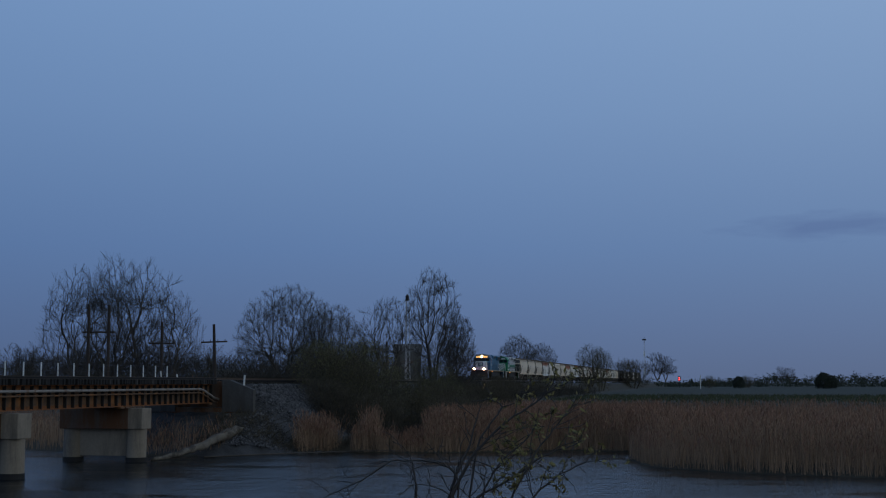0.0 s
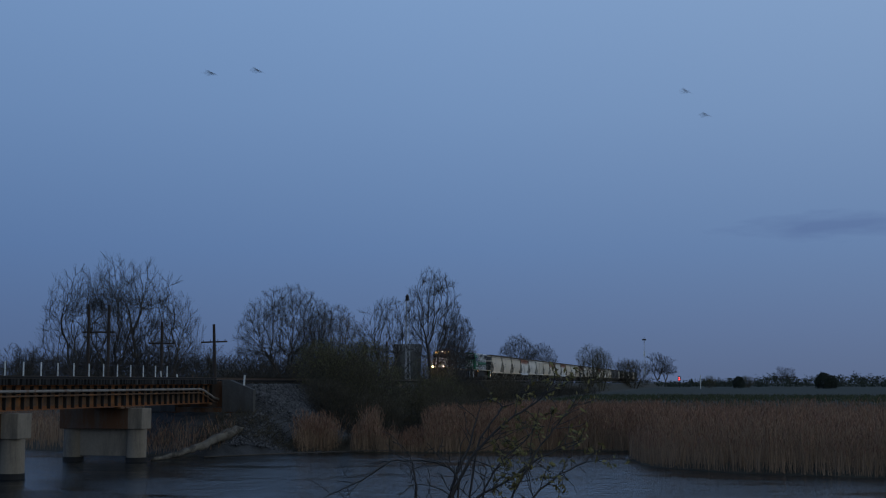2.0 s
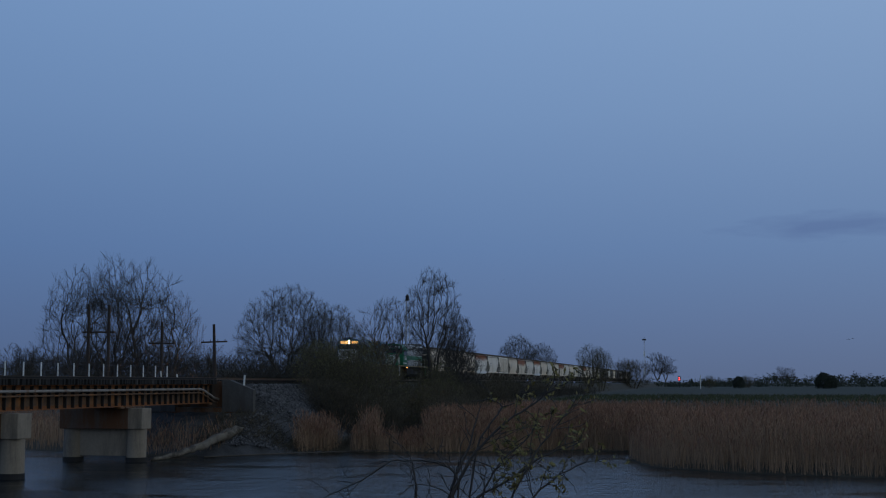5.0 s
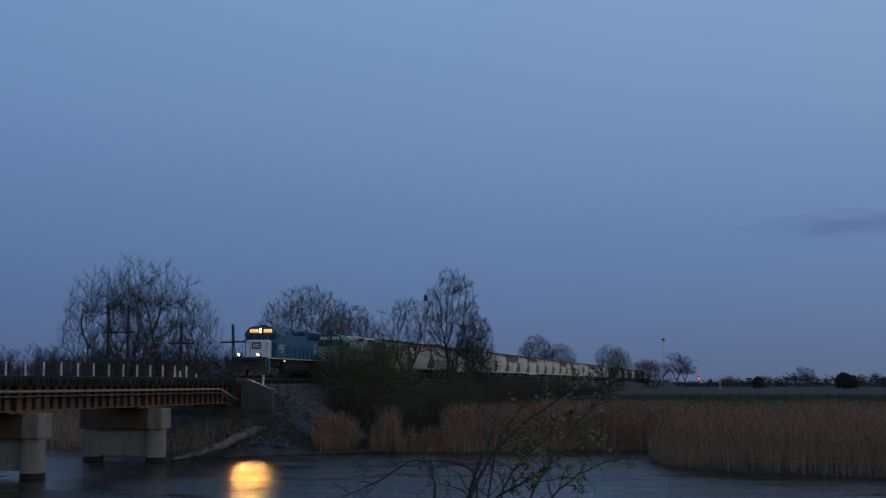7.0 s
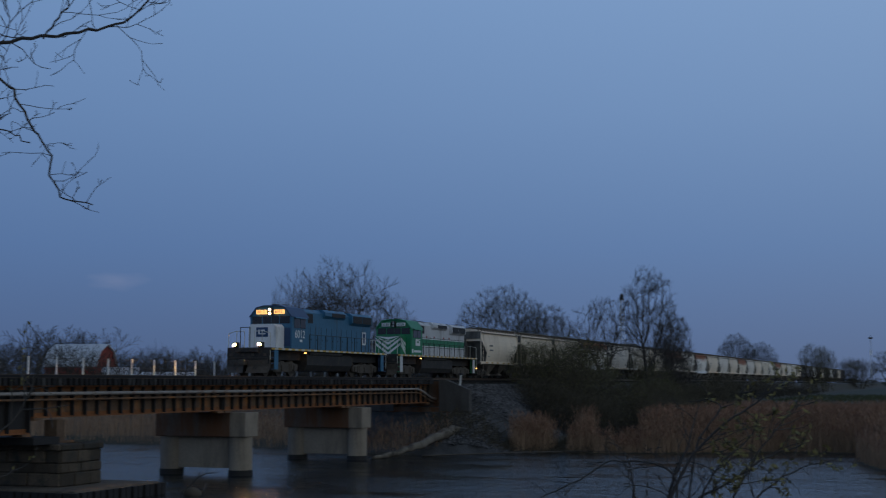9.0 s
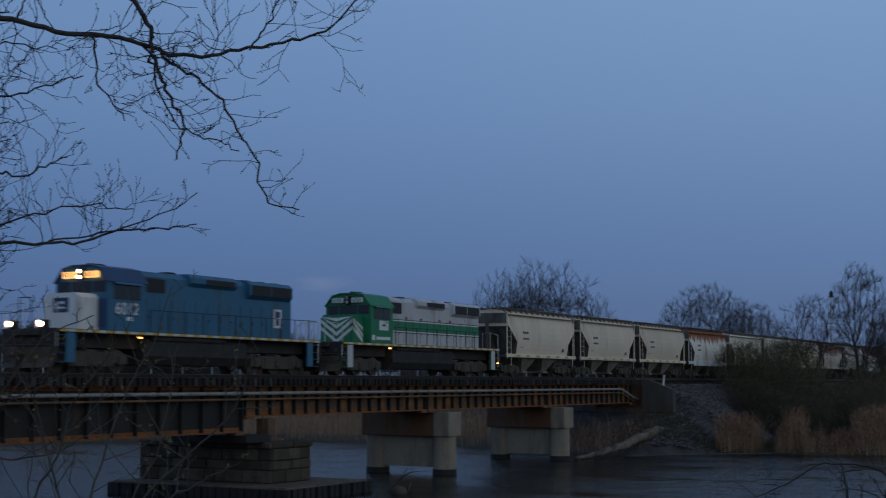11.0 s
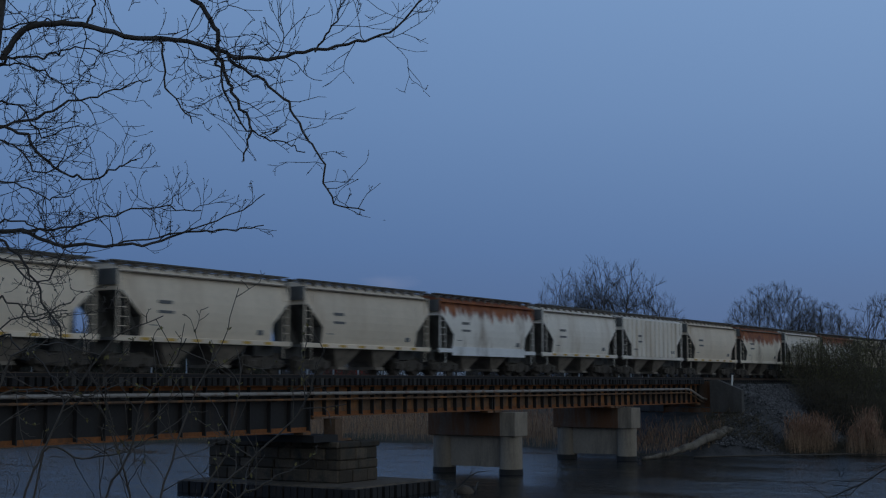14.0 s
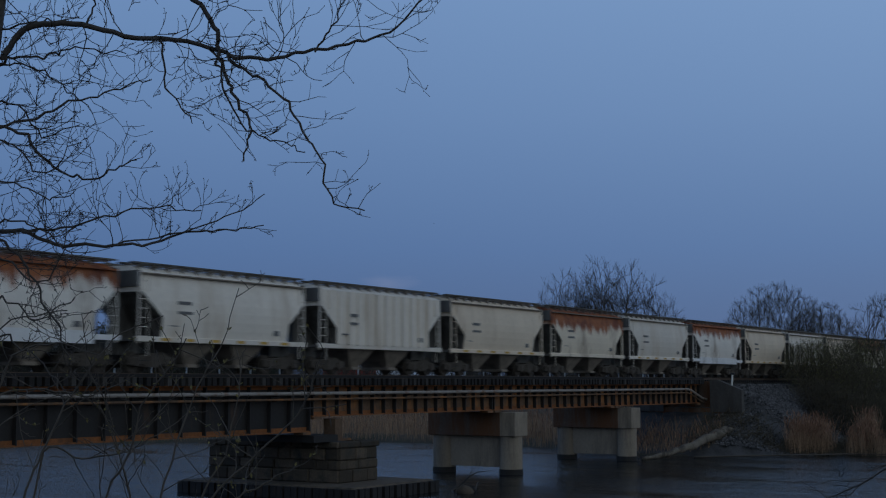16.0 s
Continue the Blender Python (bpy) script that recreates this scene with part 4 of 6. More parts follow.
def build_hopper(label, mat, ribbed=False, sill_mat=None, sill_yellow=False):
    h = thing("hopper_car", label, "freight car", group="covered hopper cars")
    part_mesh("body", hopper_body("body", mat, ribbed), h)
    for s in (1, -1) if ribbed else ():
        for k in range(13):
            y = -5.16 + k * 0.86
            bm = bmesh.new()
            box(bm, s * 1.53, s * 1.64, y - 0.07, y + 0.07, 1.48 if abs(y) < 4.4 else 3.2, 4.1, bevel=0.02)
            part("rib", bm, mat, h)
    sill = sill_mat or mat
    for s in (1, -1):
        bm = bmesh.new()
        box(bm, s * 1.40, s * 1.52, -6.0, 6.0, 1.28, 1.5, bevel=0.015)
        if sill_mat:
            box(bm, s * 1.46, s * 1.53, -4.5, 4.5, 1.12, 1.62)
        part("side_sill", bm, sill, h)
        if not ribbed:
            bm = bmesh.new()
            box(bm, s * 1.30, s * 1.56, -5.72, 5.72, 4.06, 4.115)
            part("top_chord", bm, M["hopper_bay"] if not sill_mat else mat, h, "darker chord along the top of the side")
        bm = bmesh.new()
        box(bm, s * (1.535 if not ribbed else 1.612), s * (1.60 if not ribbed else 1.622), -3.5, -2.65, 2.88, 3.02)
        box(bm, s * (1.535 if not ribbed else 1.612), s * (1.60 if not ribbed else 1.622), -3.5, -2.55, 2.48, 2.60)
        part("reporting_mark", bm, M["mark"], h, "dark bars of worn lettering")
        bm = bmesh.new()
        box(bm, s * 1.45, s * (1.535 if not ribbed else 1.622), 3.35, 3.75, 1.75, 1.98)
        box(bm, s * 1.45, s * (1.535 if not ribbed else 1.622), -4.0, -3.4, 1.95, 2.02)
        part("data_panel", bm, M["mark"], h, "small dark data panel")
        if sill_yellow:
            bm = bmesh.new()
            for y in (-4.2, -2.6, -0.9, 0.9, 2.6, 4.2):
                box(bm, s * 1.52, s * 1.526, y - 0.28, y + 0.28, 1.33, 1.45)
            part("reflectors", bm, M["yellow"], h, "small yellow reflective strips")
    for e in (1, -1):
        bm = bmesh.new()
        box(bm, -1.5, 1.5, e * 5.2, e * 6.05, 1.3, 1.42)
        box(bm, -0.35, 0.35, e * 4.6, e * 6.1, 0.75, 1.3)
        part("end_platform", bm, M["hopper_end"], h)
        # end sheet coloured dark for the shaded hollow at the car's end
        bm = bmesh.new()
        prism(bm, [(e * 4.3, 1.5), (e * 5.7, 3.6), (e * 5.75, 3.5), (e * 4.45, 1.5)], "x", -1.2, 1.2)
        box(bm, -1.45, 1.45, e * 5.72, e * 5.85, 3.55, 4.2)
        part("end_sheet", bm, M["hopper_end"], h, "grimy sloping end sheet, darkened to stand for shade")
        # dark plate added to block the sky and keep the end hollow dark
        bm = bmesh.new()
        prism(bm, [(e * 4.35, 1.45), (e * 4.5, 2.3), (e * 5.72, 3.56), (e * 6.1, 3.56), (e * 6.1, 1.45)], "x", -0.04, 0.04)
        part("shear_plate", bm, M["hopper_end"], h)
        for s in (1, -1):
            bm = bmesh.new()
            box(bm, s * 1.42, s * 1.48, e * 5.80, e * 5.86, 1.2, 4.15)
            part("corner_post", bm, mat, h)
            bm = bmesh.new()
            for z in np.arange(1.5, 4.1, 0.38):
                rod(bm, (s * 1.53, e * 5.35, z), (s * 1.53, e * 5.82, z), 0.014, 5)
            rod(bm, (s * 1.53, e * 5.35, 0.7), (s * 1.53, e * 5.35, 4.15), 0.02, 5)
            part("ladder", bm, mat, h)
            bm = bmesh.new()
            tube(bm, [(s * 1.47, e * 5.2, 1.05), (s * 1.47, e * 5.2, 0.5), (s * 1.47, e * 5.75, 0.5), (s * 1.47, e * 5.75, 1.05)], 0.02, 5)
            part("stirrup_step", bm, M["black"], h)
        bm = bmesh.new()
        box(bm, -0.12, 0.12, e * 6.05, e * 6.35, 0.75, 0.98)
        box(bm, -0.18, 0.18, e * 6.3, e * 6.5, 0.68, 1.02, bevel=0.03)
        part("coupler", bm, M["truck"], h)
        add_truck(h, e * 4.55, 2, 1.75, 0.43, M["truck"])
        # discharge chutes
        bm = bmesh.new()
        y = e * 1.75
        lo = [(x * 0.75, y + dy * 0.35, 0.38) for x, dy in ((-1, -1), (1, -1), (1, 1), (-1, 1))]
        hi = [(x * 1.35, y + dy * 1.45, 1.5) for x, dy in ((-1, -1), (1, -1), (1, 1), (-1, 1))]
        va, vb = [bm.verts.new(v) for v in lo], [bm.verts.new(v) for v in hi]
        bm.faces.new(va)
        bm.faces.new(vb)
        for i in range(4):
            bm.faces.new((va[i], va[(i + 1) % 4], vb[(i + 1) % 4], vb[i]))
        box(bm, -0.9, 0.9, y - 0.4, y + 0.4, 0.26, 0.4)
        part("discharge_chute", bm, M["hopper_bay"], h, "dusty tan discharge chute")
    # running boards on brackets, and hatches
    for x in (-1.12, -0.45, 0.45, 1.12):
        bm = bmesh.new()
        box(bm, x - 0.15, x + 0.15, -6.0, 6.0, 4.50, 4.56)
        part("running_board", bm, M["hopper_end"], h, "dark roof walkway grating")
    for y in np.arange(-5.6, 5.7, 0.93):
        bm = bmesh.new()
        for s in (1, -1):
            box(bm, s * 1.0, s * 1.2, y - 0.035, y + 0.035, 4.2, 4.5)
        box(bm, -1.0, 1.0, y - 0.03, y + 0.03, 4.45, 4.5)
        part("roof_bracket", bm, M["hopper_bay"], h)
    for y in (-3.9, -1.3, 1.3, 3.9):
        bm = bmesh.new()
        box(bm, -0.27, 0.27, y - 1.15, y + 1.15, 4.38, 4.49, bevel=0.02)
        part("hatch", bm, mat, h)
    for c in h.children:
        if c.data:
            c.data.transform(Matrix.Diagonal((1, CAR / 12.98, 1, 1)))
        else:
            c.location.y *= CAR / 12.98
    return h


BLUE = dict(name="blue", body=M["blue"], nose=M["white"], nose_label="white-painted low nose", nose_w=0.98, door=M["blue_dark"], board=M["board"], number="6012", lit=True, rails=M["black"], end_rails=M["cream"], steps=M["blue_dark"])
GREEN = dict(name="green", body=M["grey"], nose=M["green"], nose_label="green low nose with white stripes", nose_w=1.05, door=M["green"], board=M["board_off"], number="6350", lit=False, rails=M["black"], end_rails=M["cream"], steps=M["green"])
SPEED = 17.42
HEAD = 232.5            # headlamp's place along the track at the start
LOCO = 20.3
CAR = 12.0
TRAIN = []


def build_train():
    y = HEAD + 6.08
    TRAIN.append((build_loco("blue diesel locomotive with a white nose and lit headlamps", BLUE), y))
    y += LOCO
    TRAIN.append((build_loco("green and grey diesel locomotive with a striped nose", GREEN), y))
    y += LOCO / 2 + CAR / 2
    kinds = {
        "tan": build_hopper("pale tan covered hopper car with smooth bulging sides", M["hopper_tan"], sill_yellow=True),
        "grey": build_hopper("light grey covered hopper car with smooth sides", M["hopper_grey"], sill_yellow=True),
        "rust": build_hopper("white covered hopper car with rust running from its roof", M["hopper_rust"], sill_mat=M["white"]),
        "rib": build_hopper("white covered hopper car with vertical side ribs", M["hopper_grey"], ribbed=True),
        "orange": build_hopper("cream covered hopper car heavily streaked with orange rust", M["hopper_orange"]),
        "dark": build_hopper("dark brown covered hopper car with smooth sides", M["dark_car"]),
    }
    order = ["tan", "tan", "tan", "rust", "grey", "rib", "tan", "orange", "grey", "rust", "tan", "grey", "tan", "orange", "grey", "tan", "rib", "grey", "orange", "tan", "grey", "rib", "tan", "dark", "dark", "dark", "grey", "dark", "tan", "dark", "dark", "grey", "dark", "dark", "tan", "dark", "dark"]
    used = set()
    for k in order:
        ob = kinds[k] if k not in used else copy_thing(kinds[k], Matrix())
        used.add(k)
        TRAIN.append((ob, y))
        y += CAR


build_train()


def train_motion():
    for ob, y in TRAIN[:12]:
        for w in ob.children_recursive:
            if w.name.startswith("wheelset"):
                x, wy, r = w.location
                turn = math.degrees(SPEED / FPS / r)
                walk(w, [(k / FPS, pose(x, wy, r, turn * k, 0, 0)) for k in range(16 * FPS + 1)])
    for ob, y in TRAIN:
        walk(ob, [(t, pose(TRACK, y - SPEED * t, RAIL)) for t in (0.0, 4.0, 8.0, 12.0, 16.0)])


# ---------------------------------------------------------------- trees
def grow(rng, p, d, length, r, level, spec, out):
    """a branch with its side branches; kids is how many leave each joint, on average"""
    deepest, wob, rise, ratio, angle, kids, start = spec
    n = max(4, int(4 + length * 0.5)) if level < 2 else max(3, int(3 + length * 0.7))
    seg = length / n
    for i in range(n):
        f = (i + 1) / n
        d = (d + Vector((rng.gauss(0, 1), rng.gauss(0, 1), rng.gauss(0, 1))) * wob + Vector((0, 0, rise))).normalized()
        q = p + d * seg
        ra, rb = r * (1 - 0.72 * (f - 1 / n)), r * (1 - 0.72 * f)
        out.append((p, q, ra, rb))
        if level < deepest and f > start * (1 if level == 0 else 0.35):
            for _ in range(int(kids + rng.random())):
                side = d.orthogonal().normalized()
                side.rotate(Matrix.Rotation(rng.uniform(0, 2 * math.pi), 3, d))
                a = radians(angle + rng.gauss(0, 9))
                nd = (d * math.cos(a) + side * math.sin(a)).normalized()
                grow(rng, q, nd, length * ratio * (1.2 - 0.6 * f) * rng.uniform(0.65, 1.15), max(rb * 0.6, 0.005), level + 1, spec, out)
        p = q


def tubes(name, segs, mat, thin=3, least=0.0):
    """tapered tubes for all segments, in one mesh"""
    P = np.array([s[0] for s in segs])
    Q = np.array([s[1] for s in segs])
    R = np.maximum(np.array([(s[2], s[3]) for s in segs]), least)
    D = Q - P
    D /= np.linalg.norm(D, axis=1, keepdims=True) + 1e-9
    up = np.where(np.abs(D[:, 2:3]) > 0.9, np.array([[1.0, 0, 0]]), np.array([[0, 0, 1.0]]))
    U = np.cross(D, up)
    U /= np.linalg.norm(U, axis=1, keepdims=True)
    V = np.cross(D, U)
    n = thin
    ang = np.arange(n) * 2 * np.pi / n
    ring = np.cos(ang)[None, :, None] * U[:, None] + np.sin(ang)[None, :, None] * V[:, None]
    lo = P[:, None] + ring * R[:, 0, None, None]
    hi = Q[:, None] + ring * R[:, 1, None, None]
    verts = np.concatenate([lo, hi], 1).reshape(-1, 3)
    b = np.arange(len(segs))[:, None] * 2 * n
    k = np.arange(n)[None]
    k2 = (k + 1) % n
    f = np.stack([b + k, b + k2, b + n + k2, b + n + k], -1).reshape(-1, 4)
    return raw_mesh(name, verts.tolist(), f.tolist(), mat, True)


def leaves(name, rng, tips, size, per, mat, spread):
    v, f = [], []
    for p in tips:
        for _ in range(per):
            c = p + Vector((rng.gauss(0, spread), rng.gauss(0, spread), rng.gauss(0, spread)))
            a = Vector((rng.gauss(0, 1), rng.gauss(0, 1), rng.gauss(0, 1))).normalized()
            b = a.orthogonal().normalized()
            s = size * rng.uniform(0.6, 1.3)
            i = len(v)
            v += [c - a * s, c + b * s * 0.45, c + a * s, c - b * s * 0.45]
            f.append((i, i + 1, i + 2, i + 3))
    return raw_mesh(name, [tuple(q) for q in v], f, mat)


def make_tree(seed, label, stems, height, r, lean, spec, leaf=None, mat=None, least=0.012, base_spread=0.5, least_lean=0.5, category="tree", group="", name="bare_tree"):
    """stems rise from one foot; leaf = (size, number a tip, share of tips, material, spread)"""
    rng = random.Random(seed)
    segs, runs = [], []
    for s in range(stems):
        az = 2 * math.pi * (s + rng.uniform(-0.3, 0.3)) / stems
        tilt = radians(lean * rng.uniform(least_lean, 1.2)) if stems > 1 else radians(3)
        d = Vector((math.cos(az) * math.sin(tilt), math.sin(az) * math.sin(tilt), math.cos(tilt)))
        foot = Vector((math.cos(az), math.sin(az), 0)) * base_spread * rng.uniform(0.2, 1)
        own = []
        grow(rng, foot, d, height * rng.uniform(0.75, 1.0), r * rng.uniform(0.7, 1.0), 0, spec, own)
        runs.append([q for q in own if q[2] > 0.05])
        segs += [q for q in own if q[2] <= 0.05]
    ob = thing(name, label, category, group)
    thin = segs
    for run in runs:
        if run:
            part_mesh("trunk", tubes("trunk", run, mat or M["bark"], 6), ob)
    crown = part_mesh("crown", tubes("crown", thin, mat or M["bark_dark"], 3, least), ob)
    if leaf:
        tips = [s[1] for s in thin if rng.random() < leaf[2]]
        part_mesh("foliage", leaves("foliage", rng, tips, leaf[0], leaf[1], leaf[3], leaf[4]), ob, label="young green leaf tufts")
    return ob


def ground_at(x, y):
    return float(ground_height(np.array([float(x)]), np.array([float(y)]))[0])


def plant(ob, x, y, scale=1.0, turn=0.0, sink=0.1, lift=None):
    ob.matrix_basis = pose(x, y, (ground_at(x, y) if lift is None else lift) - sink, 0, 0, turn) @ Matrix.Diagonal((scale, scale, scale, 1))
    return ob


def replant(ob, x, y, scale=1.0, turn=0.0, label="", wide=1.0):
    c = copy_thing(ob, Matrix())
    c.matrix_basis = pose(x, y, ground_at(x, y) - 0.1, 0, 0, turn) @ Matrix.Diagonal((scale * wide, scale * wide, scale, 1))
    if label:
        c["label"] = label
    return c


def crown_cloud(rng, count, centre, radii, hollow=0.3, low=-1.0, gaps=0.5):
    """points spread through a rounded crown, thinned in clumps"""
    out = []
    while len(out) < count:
        p = Vector((rng.uniform(-1, 1), rng.uniform(-1, 1), rng.uniform(-1, 1)))
        if not hollow < p.length < 1 or p.z < low:
            continue
        q = Vector((centre[0] + p.x * radii[0], centre[1] + p.y * radii[1], centre[2] + p.z * radii[2]))
        if noise.noise(q * 0.42 + Vector((radii[0], count, 0))) > -gaps:
            out.append(q)
    return out


def branch_out(rng, stems, cloud, step=0.34, reach=4.0, kill=0.6, rounds=90, rise=0.05, keep=0.55, hub=2.0, outward=0.9):
    """limbs that grow from the stems towards the crown's points and fork on the way; gives node places and parents"""
    pos, parent = [], []
    for line in stems:
        last = -1
        for k, p in enumerate(line):
            if k == 0 and pos and (Vector(p) - Vector(pos[0])).length < 1e-6:
                last = 0
                continue
            pos.append(tuple(p))
            parent.append(last)
            last = len(pos) - 1
    A = np.array([tuple(p) for p in cloud])
    near_d, near_i = np.full(len(A), 1e9), np.zeros(len(A), int)
    done = 0
    forks = {}
    jitter = np.random.default_rng(rng.randrange(10 ** 6))
    for _ in range(rounds):
        fresh = np.array(pos[done:])
        if not len(fresh) or not len(A):
            break
        D = np.linalg.norm(A[:, None] - fresh[None], axis=2)
        b = D.argmin(1)
        m = D[np.arange(len(A)), b]
        closer = m < near_d
        near_d, near_i = np.where(closer, m, near_d), np.where(closer, b + done, near_i)
        live = near_d > kill
        A, near_d, near_i = A[live], near_d[live], near_i[live]
        done = len(pos)
        pull = near_d < reach
        if not pull.any():
            break
        P = np.array(pos)
        S = np.zeros((len(pos), 3))
        U = (A[pull] - P[near_i[pull]]) / near_d[pull][:, None]
        np.add.at(S, near_i[pull], U)
        for i in np.unique(near_i[pull]).tolist():
            forks[i] = forks.get(i, 0) + 1
            if forks[i] > 2:
                continue
            v = S[i] / (np.linalg.norm(S[i]) + 1e-9)
            if parent[i] >= 0:
                v = v + (P[i] - P[parent[i]]) / step * keep
            o = P[i] - np.array([0, 0, hub])
            v = v + o / (np.linalg.norm(o) + 1e-9) * outward + np.array([0, 0, rise]) + jitter.normal(0, 0.2, 3)
            v /= np.linalg.norm(v) + 1e-9
            pos.append(tuple(P[i] + v * step))
            parent.append(int(i))
    return pos, parent


def crown_tree(seed, label, name, stems, cloud, step=0.34, reach=4.0, kill=0.6, tip=0.0125, power=2.03, shoot=0.5, shoots=1.0, leaf=None, mat=None, least=0.009, category="tree", group="", hub=2.0):
    """a tree whose limbs fill its crown; each stem's thick wood is a part, the twigs are the crown"""
    rng = random.Random(seed)
    pos, parent = branch_out(rng, stems, cloud, step, reach, kill, hub=hub)
    n = len(pos)
    area = [0.0] * n
    kids = [0] * n
    for i in range(n - 1, -1, -1):
        if not kids[i]:
            area[i] = tip ** power
        if parent[i] >= 0:
            area[parent[i]] += area[i]
            kids[parent[i]] += 1
    rad = [a ** (1 / power) for a in area]
    root = list(range(n))
    for i in range(n):
        if parent[i] >= 0:
            root[i] = root[parent[i]]
    wood, fine, tips = {i: [] for i in range(n) if parent[i] < 0}, [], []
    for i in range(n):
        if parent[i] < 0:
            continue
        p, q = Vector(pos[parent[i]]), Vector(pos[i])
        seg = (p, q, min(rad[parent[i]], rad[i] * 1.25), rad[i])
        (wood[root[i]] if rad[i] > 0.045 else fine).append(seg)
        if rad[i] < 0.03:
            d = (q - p).normalized()
            for _ in range(int(shoots * (2 if not kids[i] else 0.7) + rng.random())):
                a = q
                e = (d + (q - Vector((0, 0, hub))).normalized() * 0.5 + Vector((rng.gauss(0, 0.6), rng.gauss(0, 0.6), rng.gauss(0, 0.5) + 0.1))).normalized()
                for k in range(3):
                    b = a + e * shoot * rng.uniform(0.2, 0.5)
                    fine.append((a, b, tip * (0.9 - 0.25 * k), tip * (0.65 - 0.25 * k)))
                    e = (e + Vector((rng.gauss(0, 0.25), rng.gauss(0, 0.25), rng.gauss(0, 0.2) + 0.08))).normalized()
                    a = b
                tips.append(a)
    ob = thing(name, label, category, group)
    for run in [w for w in wood.values() if w]:
        part_mesh("trunk", tubes("trunk", run, mat or M["bark"], 7), ob)
    part_mesh("crown", tubes("crown", fine, mat or M["bark_dark"], 3, least), ob)
    if leaf:
        size, per, share, lm, spread = leaf
        part_mesh("foliage", leaves("foliage", rng, [p for p in tips if rng.random() < share], size, per, lm, spread), ob, label="young green leaf tufts")
    return ob


def rise_line(foot, top, n=6, bow=0.0):
    a, b = Vector(foot), Vector(top)
    side = Vector((b.x - a.x, b.y - a.y, 0))
    return [a + (b - a) * (k / n) + side * bow * math.sin(math.pi * k / n) for k in range(n + 1)]


def build_trees():
    # clump of tall bare trees behind the telegraph poles
    rng = random.Random(12)
    o = (0, 0, 0)
    fan = crown_tree(11, "tall bare tree with steep spreading limbs and coarse twigs", "bare_tree",
                     [rise_line(o, (0.5, 0.2, 5.0)), rise_line(o, (-1.1, 0.3, 4.6)), rise_line(o, (0.3, -1.0, 4.2))],
                     crown_cloud(rng, 900, (0, 0, 10.2), (5.0, 4.0, 7.2), 0.1, -0.75, 0.12), step=0.45, reach=1.9, kill=0.6, shoot=1.0, shoots=1.6, tip=0.014, least=0.0095, group="bare trees behind the track")
    for k, (x, y, s, turn, wide) in enumerate(((-61.2, 127.5, 0.95, 0, 1.0), (-65.0, 127.0, 0.88, 130, 1.05), (-58.2, 128.5, 0.92, 240, 1.0), (-55.4, 129.0, 0.74, 60, 1.0), (-63.0, 131.0, 0.86, 300, 0.9))):
        plant(fan, x, y, s, turn) if k == 0 else replant(fan, x, y, s, turn, wide=wide)
    # round-crowned willow pair with a haze of first leaves
    willow = crown_tree(23, "round-crowned willow with fine twigs and first leaves", "willow_tree",
                        [rise_line(o, (0, 0, 1.3), 3)] + [rise_line(o, (3.0 * math.cos(a), 3.0 * math.sin(a), 4.8), 8, -0.14) for a in (0.3, 1.5, 2.8, 4.0, 5.2)],
                        crown_cloud(rng, 2600, (0, 0, 7.2), (7.0, 6.2, 7.2), 0.3, -0.38, 0.32), step=0.40, reach=1.7, kill=0.5, tip=0.0125, shoot=0.85, shoots=1.9, leaf=(0.06, 2, 0.25, M["leaf_far"], 0.16), least=0.0095, group="willows behind the track", hub=0.5)
    plant(willow, -59.8, 180, 0.97, 0)
    replant(willow, -53.4, 181, 0.80, 140, wide=0.95)
    # trees on the embankment in front of the track
    tall = crown_tree(35, "tall slender bare tree with a dense dark oval crown", "bare_tree",
                      [rise_line(o, (-0.7, 0.2, 6.8), 9), rise_line(o, (0.7, 0.3, 6.2), 9), rise_line(o, (0.1, -0.5, 5.0), 8)],
                      crown_cloud(rng, 1900, (0, 0, 10.6), (3.4, 3.0, 6.2), 0.1, -0.95, 0.3), step=0.36, reach=1.6, kill=0.44, shoot=0.8, shoots=2.2, tip=0.0135, mat=M["bark_dark"], least=0.0095, group="trees on the embankment", hub=1.0)
    plant(tall, -34.3, 161, 0.96, 20)
    vee = crown_tree(47, "small bare tree forking into a flat-topped crown", "bare_tree",
                     [rise_line(o, (0.1, 0, 2.6), 5), rise_line((0.1, 0, 2.6), (1.2, 0.4, 5.0), 5), rise_line((0.1, 0, 2.6), (-1.1, -0.4, 5.2), 5)],
                     crown_cloud(rng, 900, (0, 0, 7.0), (3.3, 2.9, 3.6), 0.1, -0.7, 0.25), step=0.32, reach=1.6, kill=0.46, shoot=0.75, shoots=1.9, tip=0.013, least=0.0095, group="trees on the embankment")
    plant(vee, -35.0, 140, 1.0, 0)
    replant(tall, -32.2, 166, 0.74, 100, wide=1.0)
    replant(vee, -31.0, 161, 0.85, 160)
    replant(vee, -34.4, 173, 0.9, 250)
    # shrubs in first leaf on the slope
    def make_shrub(seed, label, h, w, leaf):
        return crown_tree(seed, label, "shrub", [rise_line((0.5 * math.cos(a), 0.5 * math.sin(a), 0), (w * 0.45 * math.cos(a), w * 0.45 * math.sin(a), h * 0.3), 4) for a in (0.2, 1.1, 2.0, 2.9, 3.8, 4.7, 5.6)],
                          crown_cloud(rng, 1300, (0, 0, h * 0.52), (w, w, h * 0.5), 0.1, -0.9, 0.4), step=0.24, reach=1.4, kill=0.34, tip=0.0095, shoot=0.6, shoots=1.1, leaf=leaf, least=0.0075, category="shrub", group="shrubs on the embankment", mat=M["scrub"])
    shrub = make_shrub(59, "dense wild shrub coming into green leaf", 5.2, 2.5, (0.058, 2, 0.75, M["leaf_far"], 0.18))
